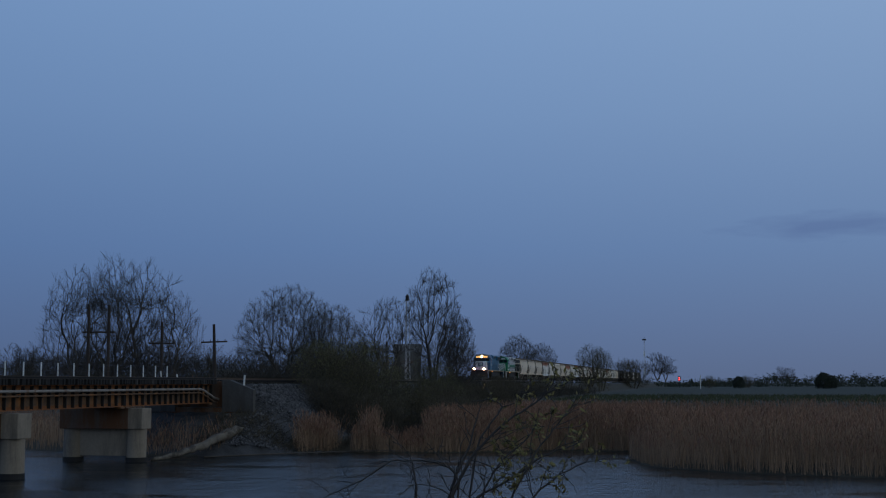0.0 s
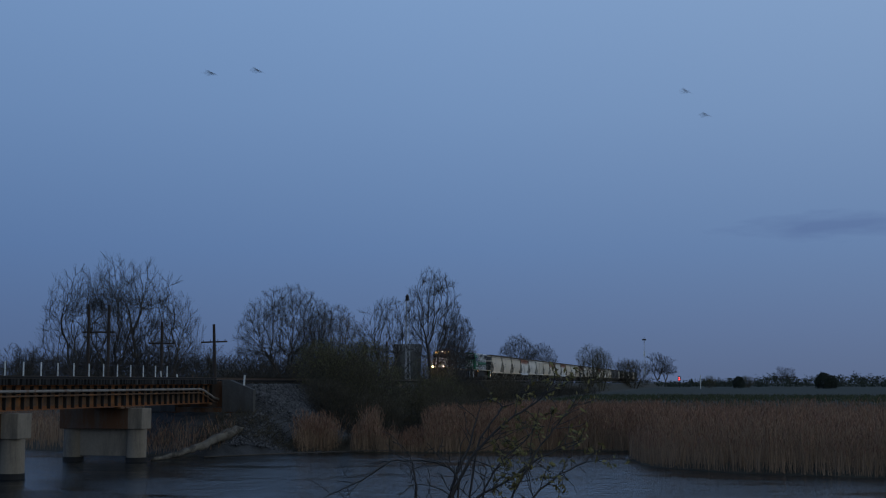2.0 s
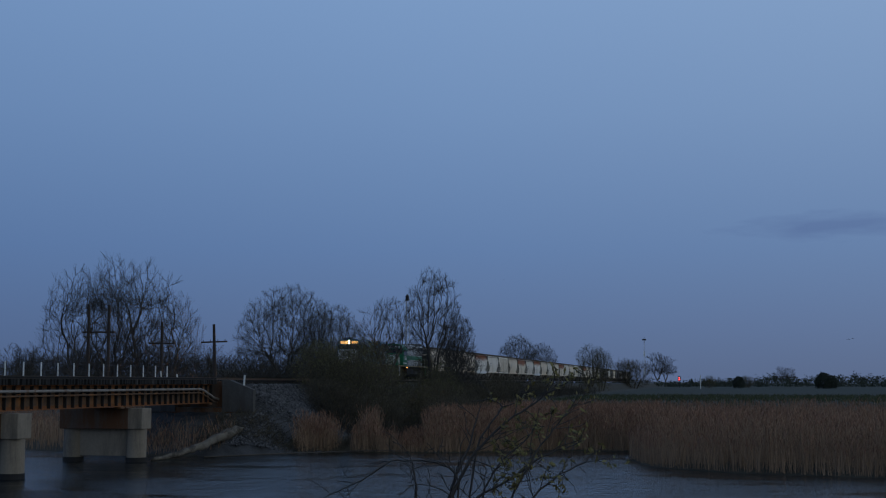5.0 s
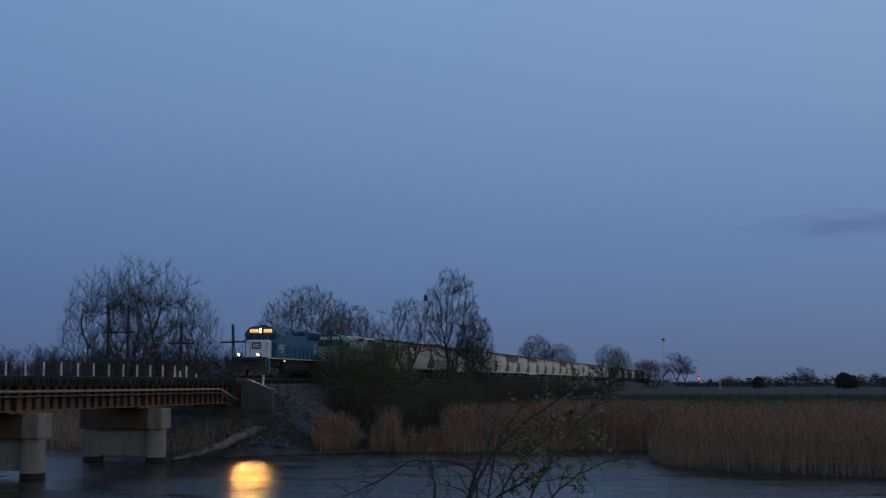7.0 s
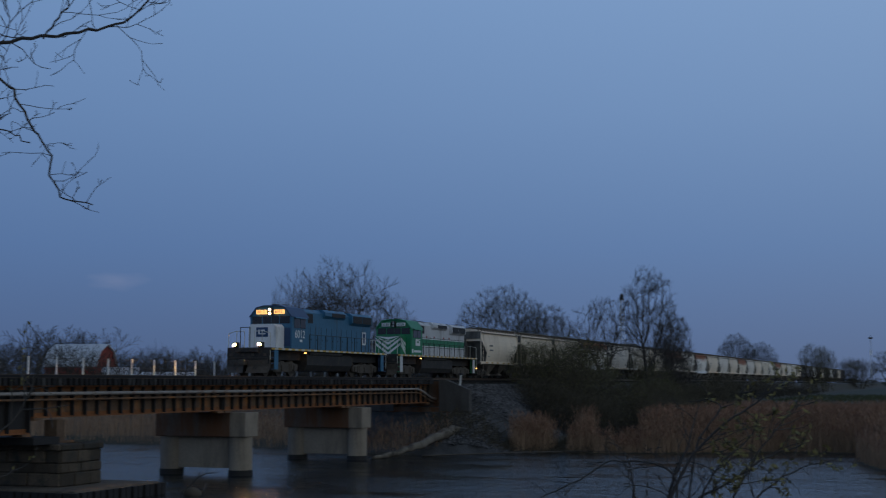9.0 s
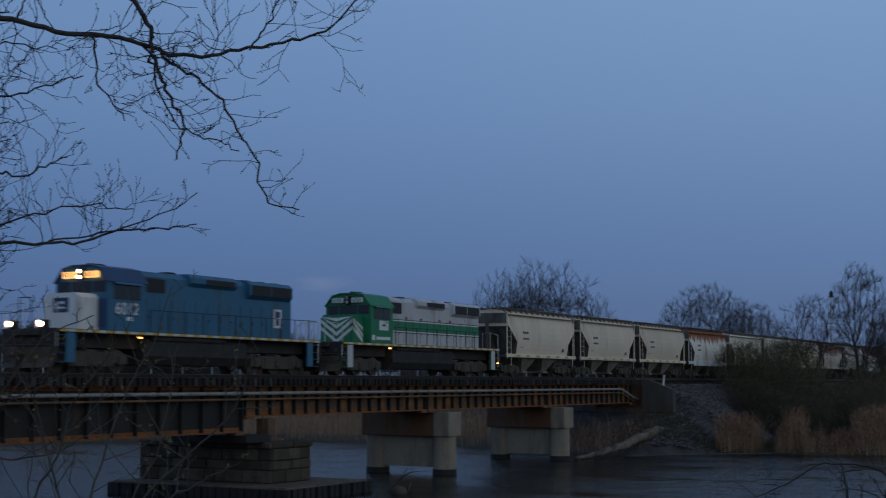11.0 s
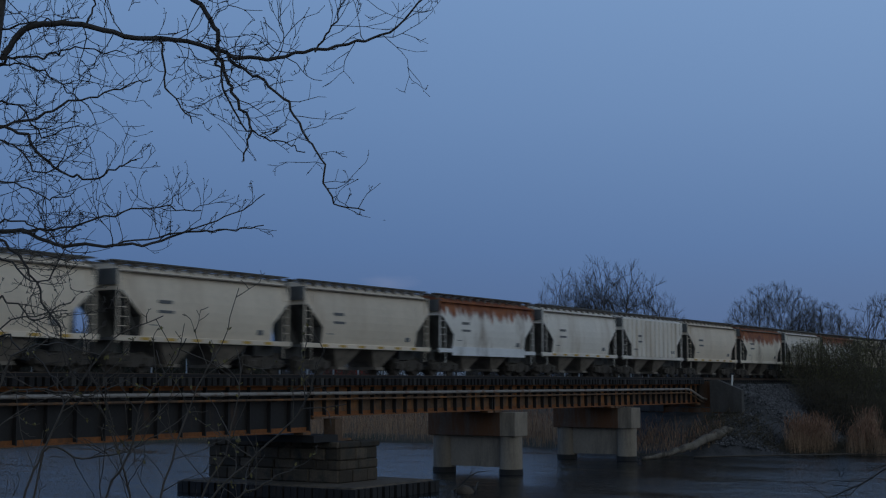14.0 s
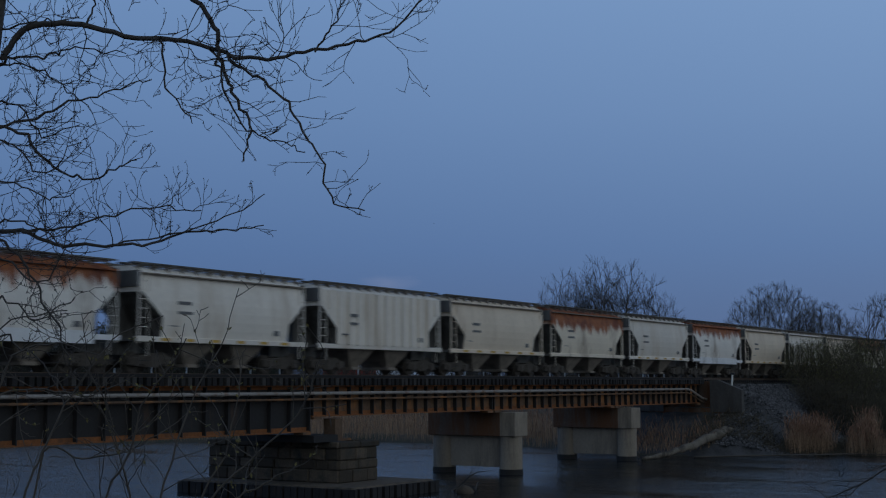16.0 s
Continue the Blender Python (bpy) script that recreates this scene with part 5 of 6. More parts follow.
    bare = make_shrub(61, "dense brown leafless shrub with tangled twigs", 3.9, 2.4, (0.05, 1, 0.15, M["leaf_far"], 0.16))
    plant(shrub, -35.2, 117, 0.98, 0)
    plant(bare, -30.0, 116, 1.0, 0)
    rng = random.Random(8)
    for x, y, s in ((-37.0, 121, 0.85), (-33.2, 118, 1.05), (-35.6, 125, 1.08), (-31.4, 122, 1.02), (-34.9, 130, 1.1), (-35.5, 134, 1.05), (-29.0, 127, 0.95), (-30.4, 146, 1.0), (-37.4, 154, 0.45), (-32.5, 156, 1.0), (-30.2, 150, 0.9), (-36.6, 168, 0.8)):
        replant(shrub, x, y, s * rng.uniform(0.95, 1.05), rng.uniform(0, 360))
    for x, y, s in ((-33.6, 112, 0.85), (-31.8, 112, 0.9), (-28.6, 113.5, 0.8), (-29.8, 120.5, 0.8), (-23.4, 115, 0.8), (-24.6, 121, 0.95), (-22.4, 118, 0.8), (-28.5, 134, 1.1), (-29.2, 139, 1.1), (-27.6, 143, 1.0), (-25.6, 138, 0.9), (-26.6, 128, 0.9), (-33.0, 163, 1.1), (-29.2, 157, 1.15), (-27.4, 160, 1.1), (-31.4, 170, 1.1), (-28.0, 172, 1.0), (-34.2, 178, 0.9), (-29.5, 186, 0.9), (-33.0, 196, 0.75), (-30.0, 208, 0.75), (-33.5, 220, 0.7), (-31.0, 236, 0.7), (-33.5, 255, 0.7), (-32.0, 275, 0.7), (-33.0, 300, 0.7), (-32.0, 330, 0.7)):
        replant(bare, x, y, s * rng.uniform(0.92, 1.06), rng.uniform(0, 360))
    # hedgerow trees far behind, of plainer growth
    plain = make_tree(71, "leafless hedgerow tree beyond the track", 4, 6.5, 0.10, 24, (2, 0.06, 0.03, 0.5, 36, 2.2, 0.25), base_spread=0.8, least=0.02, group="hedgerow trees")
    plant(plain, -120, 215, 1.0, 0)
    for k in range(34):
        a = radians(13 + k * 1.24 + rng.uniform(-0.4, 0.4))
        dist = rng.uniform(205, 290)
        x, y = -math.sin(a) * dist, math.cos(a) * dist
        if x < TRACK - 18:
            replant(plain, x, y, rng.uniform(0.65, 1.15) * (1.35 if k > 17 else 1.0), rng.uniform(0, 360), wide=1.25)
    # trees along the line far down the track and across the field
    for x, y, s, wide, src in ((-59.5, 402, 1.02, 0.9, willow), (-52.4, 401, 0.85, 0.9, willow), (-36.2, 389, 2.1, 0.8, shrub), (-33.2, 392, 2.2, 0.6, shrub), (-33.6, 553, 2.7, 1.1, bare), (-37.0, 556, 2.4, 0.9, bare), (-24.0, 562, 1.35, 1.2, vee), (-20.6, 560, 1.2, 1.2, vee), (-3.0, 620, 1.0, 1.2, shrub), (14, 640, 1.0, 1.3, shrub), (32, 690, 0.95, 1.2, vee), (36, 690, 0.9, 1.2, vee)):
        replant(src, x, y, s, x * 7, wide=wide)


def evergreen(seed):
    rng = random.Random(seed)
    ob = thing("evergreen_tree", "dark dense evergreen at the edge of the field", "tree", group="far trees across the field")
    bm = bmesh.new()
    rod(bm, (0, 0, 0), (0, 0, 3), 0.3, 8, 0.15)
    part("trunk", bm, M["bark_dark"], ob)
    tips = []
    for _ in range(900):
        u, a = rng.random(), rng.uniform(0, 2 * math.pi)
        rad = 4.6 * math.sqrt(1 - (2 * u - 0.75) ** 2 * 0.62) * rng.uniform(0.5, 1)
        tips.append(Vector((math.cos(a) * rad, math.sin(a) * rad, 0.6 + u * 7.5)))
    part_mesh("crown", leaves("crown", rng, tips, 0.3, 6, M["evergreen"], 0.35), ob)
    return ob


def build_far_woods():
    """low woods that close the horizon, of many small clumps"""
    rng = random.Random(77)
    tips = []
    for k in range(11000):
        a = radians(-60 + 175 * rng.random())
        dist = rng.uniform(760, 1000)
        low = 0.55 if -0.5 < math.degrees(a) < 3.5 else 1.0
        top = 6.6 + 2.6 * noise.noise(Vector((math.degrees(a) * 0.9, 1.3, 0))) + 2.0 * noise.noise(Vector((math.degrees(a) * 4.0, 7.7, 0)))
        tips.append(Vector((-math.sin(a) * dist, math.cos(a) * dist, 1.6 + low * top * rng.random() ** 0.85)))
    me = leaves("far_woods", rng, tips, 0.8, 14, M["evergreen"], 1.1)
    tagged(new("far_woods", me), "dark line of distant woods beyond the fields", "woods", kind="stuff")
    ev = evergreen(3)
    plant(ev, 42.5, 560, 0.78)
    for x, y, s in ((45.5, 562, 0.66), (88, 640, 0.7), (94, 650, 0.6), (9.5, 600, 0.62)):
        replant(ev, x, y, s, x)


# ---------------------------------------------------------------- reeds
def reed_bed(name, label, seed, count, where, height, lean=0.11, blade=0.0125):
    """dry stems with brown plumes wherever where(x, y) says so"""
    rng = np.random.default_rng(seed)
    x0, x1, y0, y1 = where[0]
    X, Y = rng.uniform(x0, x1, count * 4), rng.uniform(y0, y1, count * 4)
    keep = where[1](X, Y, rng.random(count * 4))
    X, Y = X[keep][:count], Y[keep][:count]
    n = len(X)
    Z = np.maximum(ground_height(X, Y), -0.3)
    wave = np.array([noise.noise(Vector((a * 0.18, b * 0.18, seed))) for a, b in zip(X, Y)])
    H = height * (1 + 0.3 * wave) * rng.uniform(0.62, 1.12, n) * (1 - 0.5 * (np.abs(X / Y + 0.231) < 0.011) * (X < -10)) * (0.62 + 0.38 * smooth_step(0, 3.2, shore_distance(X, Y) + rng.normal(0, 0.5, n)))
    A = rng.uniform(0, 2 * np.pi, n)
    LX, LY = rng.normal(0, lean, n) * H, rng.normal(0, lean, n) * H
    w = blade * rng.uniform(0.6, 1.5, n)
    ux, uy = np.cos(A) * w, np.sin(A) * w
    rows = []
    for f, k in ((0.0, 1.0), (0.55, 0.8), (1.0, 0.25)):
        cx, cy, cz = X + LX * f * f, Y + LY * f * f, Z + H * f
        rows += [np.stack([cx - ux * k, cy - uy * k, cz], -1), np.stack([cx + ux * k, cy + uy * k, cz], -1)]
    V = np.stack(rows, 1)
    b = np.arange(n)[:, None] * 6
    F = np.concatenate([b + np.array([[0, 1, 3, 2]]), b + np.array([[2, 3, 5, 4]])])
    me = raw_mesh(name, V.reshape(-1, 3).tolist(), F.tolist(), M["reed"])
    bed = tagged(new(name, me), label, "reeds", kind="stuff")
    s = rng.random(n) < 0.5
    m = int(s.sum())
    tx, ty, tz = (X + LX)[s], (Y + LY)[s], (Z + H)[s]
    dx, dy = rng.normal(0, 0.09, m), rng.normal(0, 0.09, m)
    px, py = ux[s] * 2.0, uy[s] * 2.0
    L = rng.uniform(0.2, 0.42, m)
    V2 = np.stack([np.stack([tx, ty, tz - 0.12], -1), np.stack([tx + px + dx * 0.5, ty + py + dy * 0.5, tz + L * 0.35], -1), np.stack([tx + dx * 2, ty + dy * 2, tz + L], -1), np.stack([tx - px + dx * 0.5, ty - py + dy * 0.5, tz + L * 0.35], -1)], 1)
    F2 = np.arange(m)[:, None] * 4 + np.arange(4)[None]
    pl = new(name + "_plumes", raw_mesh(name + "_plumes", V2.reshape(-1, 3).tolist(), F2.tolist(), M["plume"]))
    tagged(pl, "brown feathery plumes on top of the dry reeds", "reeds", kind="stuff")
    return bed


def build_reeds():
    def edge(far, thin):
        def f(x, y, u):
            d = shore_distance(x, y)
            return (d > 0.15) & (d < far) & (u < np.where(d < 7, 1.0, thin))
        return f

    east = edge(54, 0.30)
    reed_bed("reed_bed", "tall dry tan reed bed along the far water's edge", 1, 80000, ((-6.5, 60, 72, 150), lambda x, y, u: east(x, y, u) & (y < 146 - (x + 6) * 0.1)), 2.5)
    mid = edge(40, 0.32)
    reed_bed("reed_bed", "dry tan reeds at the foot of the railway embankment", 2, 46000, ((-28.2, -5.5, 99, 146), lambda x, y, u: mid(x, y, u) & ((x > -20.2) | (shore_distance(x, y) < 3.2 + 2.4 * np.sin(x * 1.3) + 8 * np.clip(x + 23, 0, 3))) & (x > -28.2 + (y - 100) * 0.16)), 2.45)
    reed_bed("reed_bed", "small clump of dry reeds by the gravel slope", 3, 1900, ((-32.6, -29.0, 98.0, 103), lambda x, y, u: (shore_distance(x, y) > 0.3) & (u < 1.05 - np.hypot((x + 30.8) / 1.8, (y - 100.6) / 2.4))), 2.3, 0.17)
    west = edge(24, 0.35)
    reed_bed("reed_bed", "dry reeds on the bank beyond the bridge", 4, 20000, ((-125, -46, 50, 135), lambda x, y, u: west(x, y, u)), 2.1)
    reed_bed("reed_bed", "short dry reeds under the bridge end", 5, 800, ((-46, -36.5, 93, 98.5), lambda x, y, u: (shore_distance(x, y) > 0.3) & (u < 0.8 - np.abs(y - 95.5) * 0.25)), 0.9, 0.3)


def thicket(name, label, seed, count, place, mat, length, r=0.016):
    """low tangled brush of many thin shoots, too dense to count; place(rng) gives x, y and the brush's height there"""
    rng = random.Random(seed)
    pts = [place(rng) for _ in range(count)]
    Z = ground_height(np.array([p[0] for p in pts]), np.array([p[1] for p in pts]))
    segs = []
    for (x, y, h), z in zip(pts, Z.tolist()):
        p = Vector((x, y, z + h * rng.random() ** 1.3 * 0.8))
        d = Vector((rng.gauss(0, 0.6), rng.gauss(0, 0.6), rng.uniform(0.2, 1.2))).normalized()
        L = length * rng.uniform(0.4, 1.2)
        q = p + d * L
        segs.append((p, q, r, r * 0.65))
        segs.append((q, q + (d + Vector((rng.gauss(0, 0.5), rng.gauss(0, 0.5), rng.gauss(0, 0.3)))).normalized() * L * 0.7, r * 0.65, r * 0.45))
    tagged(new(name, tubes(name, segs, mat, 3)), label, "brush", kind="stuff")


def slope_brush(rng):
    y = 110 + 190 * rng.random() ** 1.6
    x = rng.uniform(-37.2, -25.5) if y > 122 else rng.uniform(-34.5, -21.5)
    h = (2.2 if y < 200 else 1.5) * (0.75 + 0.5 * noise.noise(Vector((x * 0.3, y * 0.15, 3.0))))
    return x, y, max(0.4, h * min(1.0, (x + 38.0) / 3.0, 0.35 + 6.0 * abs(x / y + 0.234)))


def far_brush(rng):
    a = radians(rng.uniform(11, 54))
    dist = rng.uniform(150, 260)
    x, y = -math.sin(a) * dist, math.cos(a) * dist
    if x > TRACK - 9:
        x = TRACK - 9 - rng.random() * 12
    tall = 3.2 * max(0.0, min(1.0, (math.degrees(a) - 33) / 5))
    return x, y, 5.2 + tall + 2.6 * noise.noise(Vector((math.degrees(a) * 0.35, 2.0, 5.0)))


def tree_belt():
    """dim belt of trees past the marsh, in bud"""
    rng = random.Random(95)

    def place(r):
        a = r.uniform(39.5, 57)
        dist = r.uniform(165, 205)
        h = 9.2 + 2.4 * noise.noise(Vector((a * 0.45, 4.0, 1.0))) + 2.0 * noise.noise(Vector((a * 1.7, 9.0, 1.0)))
        return -math.sin(radians(a)) * dist, math.cos(radians(a)) * dist, h * min(1.0, 0.45 + (a - 39.5) * 0.28)

    thicket("tree_belt", "dim belt of budding trees beyond the marsh", 93, 27000, place, M["thicket"], 1.5, 0.03)
    tips = []
    for _ in range(11000):
        x, y, h = place(rng)
        tips.append(Vector((x, y, ground_at(x, y) + h * rng.random() ** 0.8)))
    tagged(new("tree_belt_buds", leaves("tree_belt_buds", rng, tips, 0.2, 5, M["evergreen"], 0.6)), "dull dark green buds on the distant tree belt", "foliage", kind="stuff")


def crop_rows():
    """low crop and stubble in rows across the field"""
    rng = random.Random(15)
    xs, ys = [], []
    for k in range(46):
        for _ in range(330):
            u = rng.random() ** 1.3
            xs.append(-24 + 150 * rng.random())
            ys.append(139 + k * 2.6 + u * 0.5 + (k // 12) * 3.0)
    zs = ground_height(np.array(xs), np.array(ys)).tolist()
    segs = []
    for x, y, z in zip(xs, ys, zs):
        p = Vector((x, y, z - 0.02))
        q = p + Vector((rng.gauss(0, 0.25), rng.gauss(0, 0.1), rng.uniform(0.2, 0.55)))
        segs.append((p, q, 0.09, 0.02))
    tagged(new("crop_rows", tubes("crop_rows", segs, M["crop"], 3)), "low dark green crop in rows across the field", "crop", kind="stuff")


M["crop"] = material("dull_green_crop", (0.05, 0.058, 0.024), 0.9, vary=0.3, island=0.4, bump=0)
crop_rows()
build_trees()
tree_belt()
thicket("slope_thicket", "dark tangled brush covering the embankment slope", 91, 13000, slope_brush, M["thicket"], 0.8)
thicket("far_thicket", "dim leafless brush and hedges beyond the track", 92, 32000, far_brush, M["thicket"], 1.5, 0.03)
build_far_woods()
build_reeds()


# ---------------------------------------------------------------- near trees on the levee
def curve_points(ctrl, steps=5, round_off=1.0):
    """a smooth run through the control points"""
    p = [Vector(c) for c in ctrl]
    p = [p[0] * 2 - p[1]] + p + [p[-1] * 2 - p[-2]]
    out = []
    for i in range(1, len(p) - 2):
        for k in range(steps):
            u = k / steps
            soft = (0.5 * ((2 * p[i]) + (p[i + 1] - p[i - 1]) * u + (2 * p[i - 1] - 5 * p[i] + 4 * p[i + 1] - p[i + 2]) * u * u + (3 * p[i] - p[i - 1] - 3 * p[i + 1] + p[i + 2]) * u ** 3))
            out.append(soft * round_off + (p[i] * (1 - u) + p[i + 1] * u) * (1 - round_off))
    out.append(p[-2])
    return out


def limb(tree, rng, *args):
    """one limb as a part of its own; the twigs it bears go to the shared spray"""
    own, tips = [], []
    stem(rng, *args[:-1], own, tips, *args[-1])
    part_mesh("limb", tubes("limb", [s for s in own if s[2] > 0.0043] or own[:3], M["bark_dark"], 6), tree)
    return [s for s in own if s[2] <= 0.0043]


def twig(rng, p, d, length, r, out, wob, rise, depth):
    """a thin crooked shoot with a few shorter ones on it"""
    n = max(4, int(length / 0.06))
    for i in range(n):
        d = (d + Vector((rng.gauss(0, 1), rng.gauss(0, 1), rng.gauss(0, 1))) * wob + Vector((0, 0, rise))).normalized()
        q = p + d * (length / n)
        out.append((p, q, r * (1 - 0.45 * i / n), r * (1 - 0.45 * (i + 1) / n)))
        if depth and i > 0 and rng.random() < 0.5:
            side = Vector((rng.gauss(0, 1), rng.gauss(0, 1), rng.gauss(0, 0.8) + 0.35)).normalized()
            twig(rng, q, (d * 0.9 + side * 0.8).normalized(), length * rng.uniform(0.25, 0.6) * (1.1 - 0.5 * i / n), r * 0.78, out, wob, rise, depth - 1)
        p = q


def stem(rng, ctrl, r0, r1, place, twigs, twig_len, spec, segs, tips, kink=0.012, up=0.55, depth=0.5, droop=0.0):
    """one limb through its control points (across, up), with twigs growing off it"""
    bend = rng.uniform(-depth, depth)
    pts = curve_points([place(u, v, bend * (i / max(1, len(ctrl) - 1)) ** 1.3) for i, (u, v) in enumerate(ctrl)], 5, 1.0 if kink > 0.005 else 0.35)
    pts = [p + Vector((rng.gauss(0, kink), rng.gauss(0, kink), rng.gauss(0, kink))) for p in pts]
    n = len(pts) - 1
    for i in range(n):
        f, g = i / n, (i + 1) / n
        segs.append((pts[i], pts[i + 1], r0 + (r1 - r0) * f, r0 + (r1 - r0) * g))
        for _ in range(int(twigs) + (rng.random() < twigs % 1)):
            if f < 0.12:
                continue
            d = (pts[i + 1] - pts[i]).normalized()
            side = Vector((rng.gauss(0, 1), rng.gauss(0, 1), rng.gauss(0, 0.7) + up - droop)).normalized()
            nd = (d * 0.55 + side).normalized()
            twig(rng, pts[i], nd, twig_len * rng.uniform(0.4, 1.25) * (1.1 - 0.4 * f), min(0.0042, max(0.0027, (r0 + (r1 - r0) * f) * 0.35)), segs, spec[0], spec[1], spec[2])
    tips.append(pts[-1])


def levee_place(yaw, dist):
    a = radians(yaw)
    fw, rt = Vector((-math.sin(a), math.cos(a), 0)), Vector((math.cos(a), math.sin(a), 0))
    eye = Vector((0, 0, EYE))

    def place(u, v, w=0.0):
        s = (dist + w) / dist
        return eye + fw * (dist + w) + rt * u * s + Vector((0, 0, v * s))
    return place


def buds(name, rng, segs, share, size, mat, parent, per=1, label=""):
    tips = [s[1] for s in segs if s[3] < 0.0043 and rng.random() < share]
    return part_mesh(name, leaves(name, rng, tips, size, per, mat, size * 0.6), parent, label=label)


def build_near_tree():
    rng = random.Random(101)
    place = levee_place(32.37, 9.0)
    foot = place(-3.55, -2.2)
    foot.z = ground_at(foot.x, foot.y) - 0.15
    tree = thing("bare_tree", "bare budding tree with drooping crooked limbs on the levee", "tree")
    segs, tips = [], []
    trunk = curve_points([foot, place(-3.6, -1.0), place(-3.5, 0.2), place(-3.34, 1.2), place(-3.20, 2.1), place(-3.10, 3.0), place(-2.9, 4.4)], 5)
    n = len(trunk) - 1
    body = [(trunk[i], trunk[i + 1], 0.17 - 0.10 * i / n, 0.17 - 0.10 * (i + 1) / n) for i in range(n)]
    fine = (0.20, 0.035, 2)
    main = [(-3.07, 2.22), (-2.9, 2.44), (-2.57, 2.48), (-2.21, 2.40), (-1.78, 2.35), (-1.35, 2.23), (-1.03, 2.26), (-0.66, 2.34), (-0.37, 2.43), (-0.11, 2.68)]
    segs += limb(tree, rng, main, 0.0245, 0.0060, place, 0.73, 0.61, fine, (0.008, 0.5, 0.3))
    segs += limb(tree, rng, [(-3.06, 3.0), (-2.4, 3.1), (-1.79, 2.71), (-1.60, 2.46), (-1.56, 2.25), (-1.49, 2.11), (-1.41, 1.90), (-1.33, 1.74), (-1.37, 1.52)], 0.0231, 0.0053, place, 0.65, 0.46, fine, (0.010, 0.1, 0.2))
    segs += limb(tree, rng, [(-1.49, 2.29), (-1.44, 2.19), (-1.23, 2.07), (-1.04, 1.87), (-0.93, 1.66), (-0.82, 1.48), (-0.75, 1.24), (-0.54, 1.17)], 0.0116, 0.0045, place, 0.56, 0.40, fine, (0.010, 0.7, 0.2))
    segs += limb(tree, rng, [(-1.60, 2.33), (-1.56, 2.21), (-1.48, 1.93), (-1.30, 1.71), (-1.11, 1.65), (-0.95, 1.58)], 0.0088, 0.0037, place, 0.73, 0.38, fine, (0.010, 0.5, 0.2))
    segs += limb(tree, rng, [(-3.20, 1.78), (-2.92, 1.71), (-2.79, 1.58), (-2.65, 1.45), (-2.45, 1.40), (-2.26, 1.45), (-2.11, 1.53)], 0.0122, 0.0045, place, 0.73, 0.40, fine, (0.010, 0.6, 0.3))
    segs += limb(tree, rng, [(-3.15, 2.17), (-2.97, 2.25), (-2.73, 2.25), (-2.55, 2.30), (-2.2, 2.28)], 0.0109, 0.0037, place, 1.05, 0.46, fine, (0.012, 0.1, 0.4))
    segs += limb(tree, rng, [(-3.20, 1.70), (-2.80, 1.82), (-2.54, 1.93), (-2.28, 2.01), (-2.02, 2.09)], 0.0116, 0.0037, place, 0.96, 0.44, fine, (0.012, 0.2, 0.4))
    segs += limb(tree, rng, [(-3.30, 1.03), (-2.88, 1.03), (-2.69, 0.95), (-2.38, 0.93), (-2.06, 0.95), (-1.72, 1.02), (-1.48, 1.03), (-1.23, 1.07)], 0.0177, 0.0037, place, 0.65, 0.44, fine, (0.008, 0.7, 0.4))
    segs += limb(tree, rng, [(-2.88, 1.03), (-2.61, 1.05), (-2.26, 1.14), (-1.95, 1.20), (-1.66, 1.17)], 0.0095, 0.0037, place, 0.65, 0.40, fine, (0.010, 0.6, 0.3))
    segs += limb(tree, rng, [(-2.26, 0.93), (-1.87, 1.01), (-1.49, 1.12), (-1.22, 1.28)], 0.0068, 0.0035, place, 0.56, 0.28, fine, (0.008, 0.5, 0.2))
    segs += limb(tree, rng, [(-3.30, 1.10), (-2.95, 0.91), (-2.79, 0.68), (-2.62, 0.37), (-2.54, 0.14)], 0.0109, 0.0037, place, 0.96, 0.46, fine, (0.012, 0.2, 0.3))
    segs += limb(tree, rng, [(-1.96, 2.38), (-1.93, 2.09), (-1.81, 1.89), (-1.73, 1.79)], 0.0082, 0.0035, place, 0.65, 0.34, fine, (0.010, 0.3, 0.2))
    segs += limb(tree, rng, [(-0.88, 2.29), (-0.78, 2.45), (-0.72, 2.57), (-0.69, 2.80)], 0.0075, 0.0035, place, 0.56, 0.38, fine, (0.008, 0.6, 0.2))
    segs += limb(tree, rng, [(-2.49, 2.48), (-2.42, 2.61), (-2.46, 2.80)], 0.0082, 0.0035, place, 0.73, 0.40, fine, (0.008, 0.4, 0.2))
    for k in range(9):
        v = 0.2 + k * 0.27
        segs += limb(tree, rng, [(-3.3, v), (-3.0, v + 0.1), (-2.75, v + rng.uniform(-0.15, 0.2)), (-2.5, v + rng.uniform(-0.3, 0.3))], 0.0082, 0.0035, place, 1.13, 0.46, fine, (0.014, 0.1, 0.6))
    part_mesh("trunk", tubes("trunk", body, M["bark"], 10), tree)
    tagged(part_mesh("twig_spray", tubes("twig_spray", segs, M["bark_dark"], 4, 0.0017), tree), kind="stuff")
    tagged(buds("bud_spray", rng, segs, 0.55, 0.0065, M["bark_dark"], tree, label="swelling brown buds"), kind="stuff")


